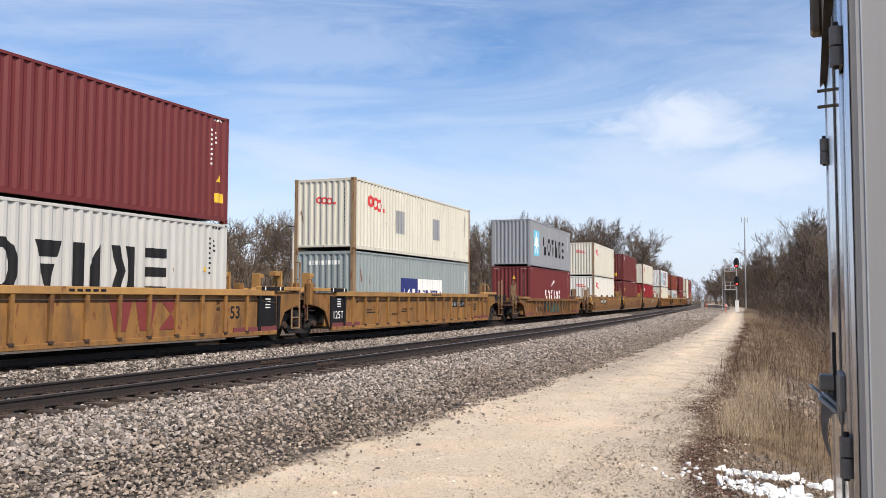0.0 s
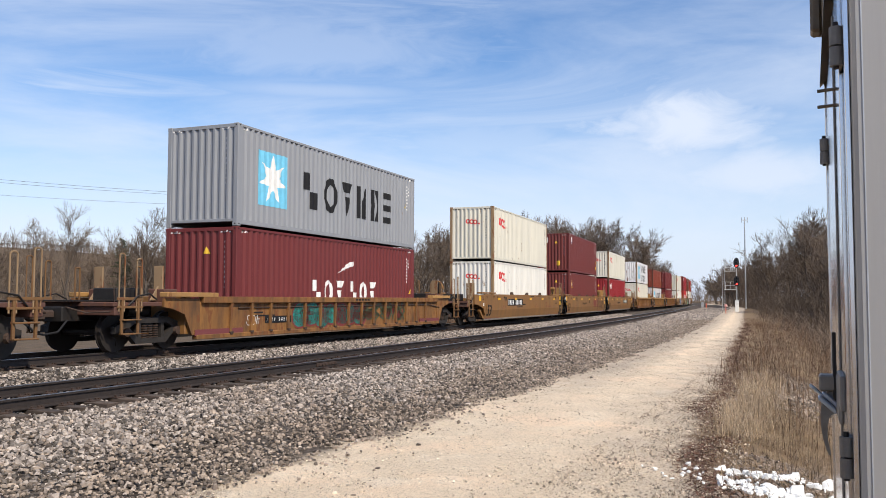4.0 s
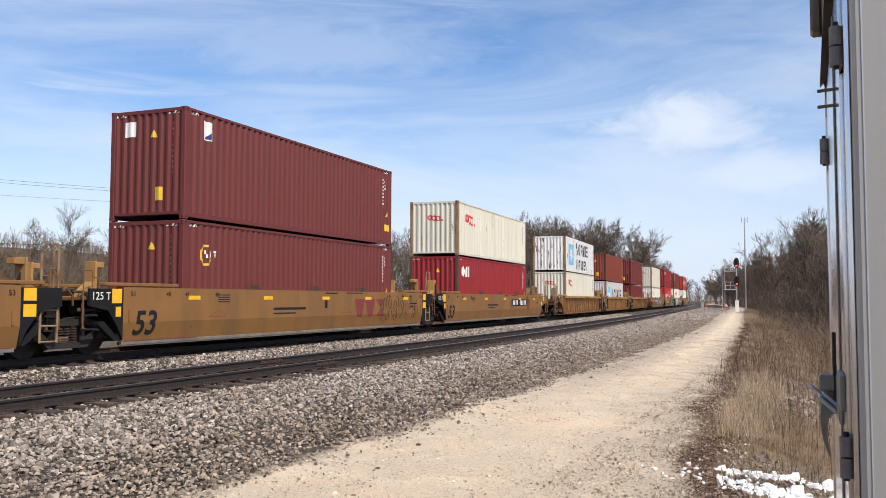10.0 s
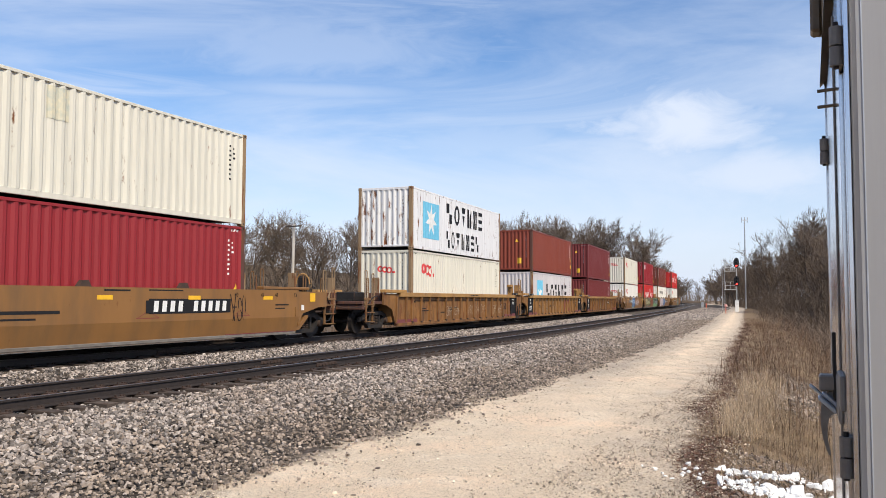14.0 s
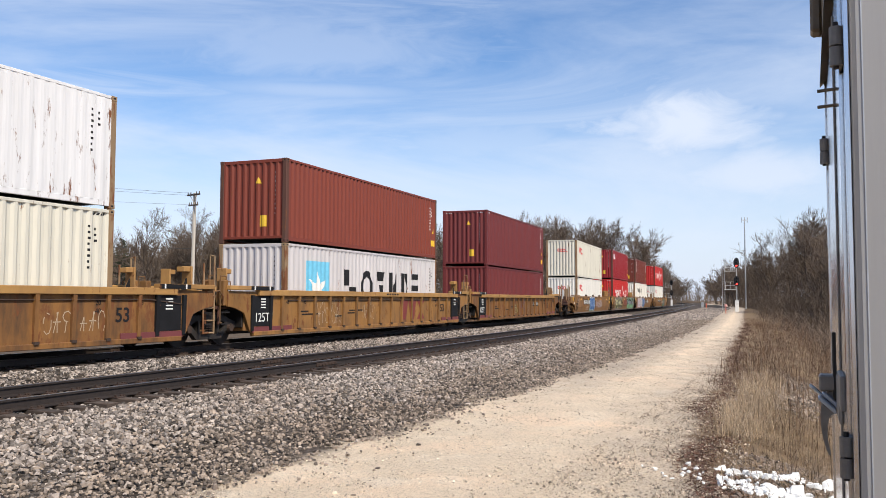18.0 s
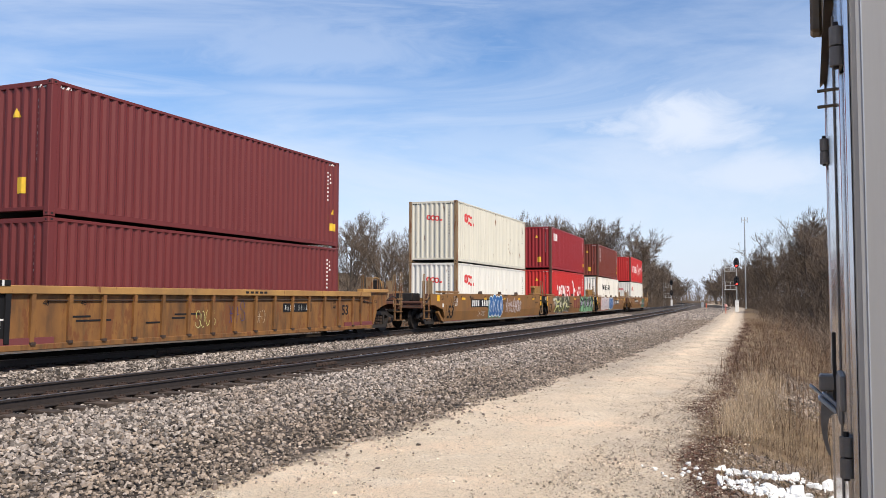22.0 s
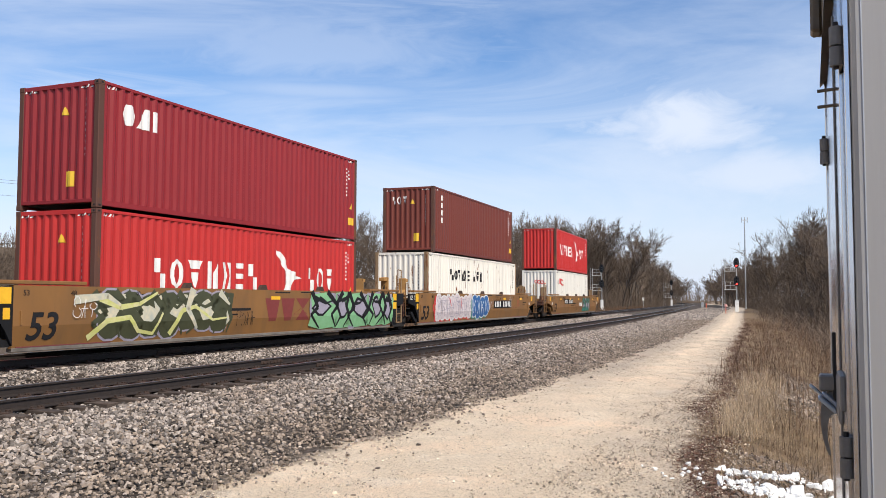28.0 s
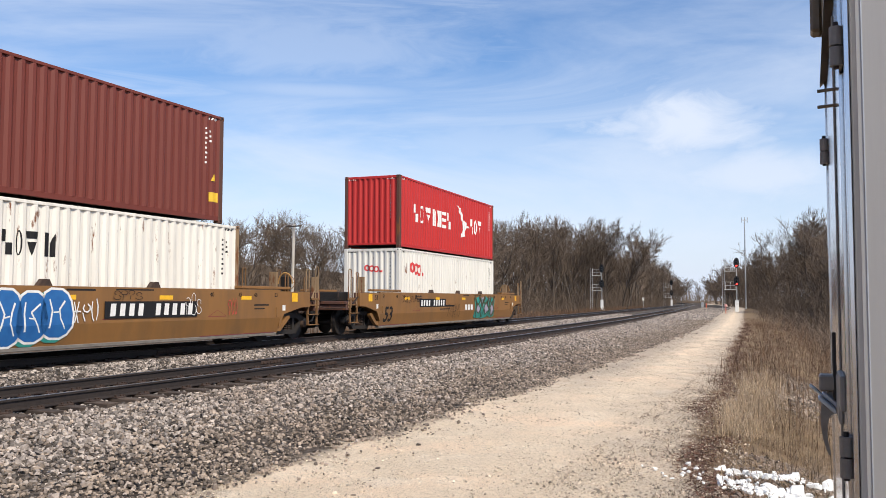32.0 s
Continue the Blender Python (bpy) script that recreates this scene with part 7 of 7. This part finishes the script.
def build_lineside():
    signal(43.8, 128.0, -0.15, -18.6 + 2, True, "signal mast with two lit red lamps and white base")
    signal(28.6, 154.5, -0.1, -12, False, "signal mast seen from behind beside the far track")
    signal(61.5, 231.0, -0.1, -16, False, "distant dark signal mast beside the line", 7.2)
    tall = thing("radio_mast", "tall grey radio mast with a small top array", "mast", m=pose(58.2, 165.0, -0.5))
    part("pole", Mb().tube((0, 0, 0), (0, 0, 17.9), 0.15, 0.10, 12), GALV, tall)
    part("bracket", Mb().box(-0.6, 0.6, -0.04, 0.04, 17.6, 17.75), GALV, tall)
    for dx in (-0.55, 0.0, 0.55):
        part("antenna", Mb().tube((dx, 0, 17.2), (dx, 0, 18.2), 0.06, n=6), GALV, tall)
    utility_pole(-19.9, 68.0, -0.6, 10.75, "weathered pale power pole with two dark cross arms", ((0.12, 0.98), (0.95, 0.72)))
    utility_pole(-14.6, 83.0, -0.6, 9.6, "weathered power pole with one cross arm", ((0.2, 1.1),))
    utility_pole(-46.0, 42.0, -0.6, 10.9, "weathered pale power pole of the same line", ((0.12, 0.98), (0.95, 0.72)))
    for z0, z1, off, r in ((10.08, 10.2, 0.85, 0.011), (10.08, 10.2, -0.85, 0.011), (9.2, 9.0, 0.5, 0.009), (5.75, 6.1, 0.12, 0.022)):
        w, pts = Mb(), []
        for i in range(21):
            t = i / 20
            pts.append((-19.9 - 26.1 * t + off * 0.7, 68 - 26 * t - off * 0.7, z0 + (z1 - z0) * t - 0.42 * 4 * t * (1 - t)))
        w.pipe(pts, r, 4)
        ob = part("wire", w, WIRE, None, "thin dark sagging power line wire")
        tagged(ob, category="wire", group="power line wires")
    # by the far signal: barrel, posts, a steel case
    b = thing("marker_barrel", "orange and white marker on a thin post", "marker", m=pose(37.2, 113.0, 0.0))
    part("post", Mb().tube((0, 0, 0), (0, 0, 1.0), 0.05, n=8), ORANGE, b)
    part("top", Mb().tube((0, 0, 0.9), (0, 0, 1.2), 0.2, 0.16, 12), mat("pale_red_plastic", (0.75, 0.38, 0.34), rough=0.5), b)
    p = thing("marker_post", "slim orange marker post beside the road", "marker", m=pose(52.4, 171.0, 0.0))
    part("post", Mb().tube((0, 0, 0), (0, 0, 1.1), 0.1, n=8), ORANGE, p)
    part("cap", Mb().tube((0, 0, 1.1), (0, 0, 1.16), 0.11, n=8), WHITE_B, p)
    c = thing("equipment_case", "small grey steel equipment case near the track", "equipment case", m=pose(57.4, 190.0, 0.0, 0, 0, -16))
    part("body", Mb().box(-0.3, 0.3, -0.25, 0.25, 0.15, 1.2, 0.03), GALV, c)
    part("roof", Mb().box(-0.36, 0.36, -0.31, 0.31, 1.2, 1.3, 0.03), GALV, c)
    part("plinth", Mb().box(-0.3, 0.3, -0.25, 0.25, -0.1, 0.15, 0.01), WHITE_B, c)
    w = thing("mile_post", "white post with a plate beside the far track", "post", m=pose(41.5, 178.0, -0.1))
    part("post", Mb().tube((0, 0, 0), (0, 0, 2.2), 0.05, n=8), GALV, w)
    part("plate", Mb().box(-0.2, 0.2, -0.08, -0.05, 1.7, 2.3, 0.01), WHITE_B, w)


# ---- the aluminium signal cabinet beside the camera ----
def build_cabinet():
    """Its front runs along the line; u: along the front away from the camera, v: out of the front, z up."""
    near = Vector((0.722, 1.50, 0.0))
    far_ = Vector((1.192, 2.60, 0.0))
    d = (far_ - near).normalized()
    h = math.degrees(math.atan2(d.y, d.x))
    g = thing("signal_cabinet", "grey aluminium signal cabinet with locked door handle", "cabinet", m=pose(near.x, near.y, 0, 0, 0, h))
    L = (far_ - near).length
    part("body", Mb().box(0.0, L - 0.01, -1.2, 0.0, 0.1, 2.62, 0.010), ALU, g)
    part("corner_trim", Mb().box(0.0, 0.05, 0.002, 0.010, 0.12, 2.55, 0.001), ALU_S, g)
    dr = part("door", Mb().box(0.08, L - 0.10, 0.002, 0.017, 0.22, 2.42, 0.0012), ALU_S, g, "shiny aluminium door")
    part("door_edge", Mb().box(L - 0.085, L - 0.03, 0.002, 0.022, 0.2, 2.46, 0.0012), ALU_S, dr)
    part("door_fold", Mb().box(0.30, 0.33, 0.0175, 0.021, 0.24, 2.40, 0.001), HINGE_M, dr)
    part("seam", Mb().box(-0.0015, 0.001, -0.020, -0.018, 0.15, 2.6), GALV, g, "pale worn seam of the end sheet")
    part("roof", Mb().box(-0.05, L + 0.05, -1.25, 0.05, 2.62, 2.70, 0.02), ALU, g)
    part("drip_hood", Mb().prism([(0.0, 2.47), (0.034, 2.44), (0.034, 2.455), (0.0, 2.52)], -0.02, L - 0.06, "x"), BRONZE, g, "brown weathered drip hood")
    part("hood_bracket", Mb().box(0.57, 0.63, 0.034, 0.060, 2.45, 2.63, 0.006), BRONZE, g)
    part("plinth", Mb().box(0.02, L - 0.04, -1.15, -0.06, 0.0, 0.1), RUSTY, g)
    for u, z, v in ((0.05, 2.265, 0.021), (1.03, 2.228, 0.028), (0.06, 1.517, 0.0195)):
        hg = part("hinge", Mb().tube((u, v, z - 0.036), (u, v, z - 0.001), 0.0115, n=16), HINGE_M, g)
        part("hinge_barrel", Mb().tube((u, v, z + 0.002), (u, v, z + 0.037), 0.0115, n=16), HINGE_M, hg)
        part("hinge_pin", Mb().tube((u, v, z - 0.041), (u, v, z + 0.046), 0.005, n=8), STEEL_D, hg)
        part("hinge_leaf", Mb().box(u, u + 0.05, v - 0.011, v - 0.004, z - 0.034, z + 0.036, 0.002), HINGE_M, hg)
        for dz in (-0.02, 0.02):
            part("screw_head", Mb().tube((u + 0.035, v - 0.006, z + dz), (u + 0.035, v - 0.001, z + dz), 0.004, n=8), STEEL_D, hg)
    for u, z in ((0.24, 2.231), (0.26, 2.202)):
        part("rod", Mb().tube((u, 0.0, z), (u, 0.052, z - 0.003), 0.0035, n=8), BRONZE, g)
    u = 0.43
    hn = part("handle_plate", Mb().box(u - 0.20, u + 0.07, 0.0175, 0.026, 1.552, 1.640, 0.003), HINGE_M, g)
    part("latch_block", Mb().box(u - 0.02, u + 0.04, 0.026, 0.060, 1.60, 1.635, 0.004), HINGE_M, hn)
    part("near_plate", Mb().box(0.085, 0.235, 0.0175, 0.027, 1.595, 1.66, 0.002), HINGE_M, hn)
    for z in (1.62, 1.65):
        part("rivet", Mb().tube((0.16, 0.021, z), (0.16, 0.025, z), 0.004, n=8), STEEL_D, hn)
    path = [(0.015, 1.598), (0.040, 1.598), (0.050, 1.590), (0.056, 1.572), (0.0585, 1.548), (0.058, 1.522), (0.054, 1.495), (0.048, 1.472), (0.043, 1.460)]
    inner = [(0.015, 1.551), (0.028, 1.551), (0.037, 1.547), (0.042, 1.538), (0.0445, 1.524), (0.045, 1.508), (0.0435, 1.488), (0.040, 1.470), (0.039, 1.461)]
    part("handle", Mb().prism([p for p in path + inner[::-1]], u - 0.011, u + 0.011, "x"), HINGE_M, hn, "curved cast swing handle")
    part("keeper_bar", Mb().box(u - 0.02, u - 0.008, 0.024, 0.032, 1.57, 1.73, 0.002), STEEL_D, hn)
    lk = thing("padlock", "silver-blue laminated padlock hanging from the latch", "padlock", m=Matrix.Translation(g.matrix_basis @ Vector((u, 0.066, 1.60))) @ pose(0, 0, 0, 0, 0, h) @ pose(0, 0, 0, -48))
    part("lock_body", Mb().box(-0.022, 0.022, -0.0115, -0.001, -0.062, -0.012, 0.003).box(-0.022, 0.022, 0.001, 0.0115, -0.062, -0.012, 0.003), LOCK_B, lk)
    sh = [(-0.011, 0, -0.014), (-0.011, 0, 0.008), (-0.007, 0, 0.015), (0.007, 0, 0.015), (0.011, 0, 0.008), (0.011, 0, -0.016)]
    part("shackle", Mb().pipe(sh, 0.0034, 8), GALV, lk)


build_lineside()
build_cabinet()
build_woods()
build_brush()
build_grass()
build_stones()


# ---- what moves: the train, slowing a little, and its wheels ----
def run(t):
    u = t - 16.0
    return -7.1619 * u + 0.01488 * u * u - 0.00006 * u ** 3


def motions():
    times = [i * 0.5 for i in range(65)]
    for ob, mid, off in TRAIN:
        rows = []
        for t in times:
            s = mid + run(t)
            ax, ay, _ = at(s - 6.5)
            bx, by, _ = at(s + 6.5)
            h = math.degrees(math.atan2(by - ay, bx - ax))
            m = pose((ax + bx) / 2, (ay + by) / 2, RAIL_FAR, 0, 0, h)
            rows.append((t, m if off is None else m @ pose(off[0], 0, off[1])))
        walk(ob, rows)
    for w, x, mid in SETS:
        walk(w, [(t, pose(x, 0, HUB, 0, math.degrees((run(t) - run(0.0)) / HUB), 0)) for t in [i * 0.1 for i in range(321)]])


motions()
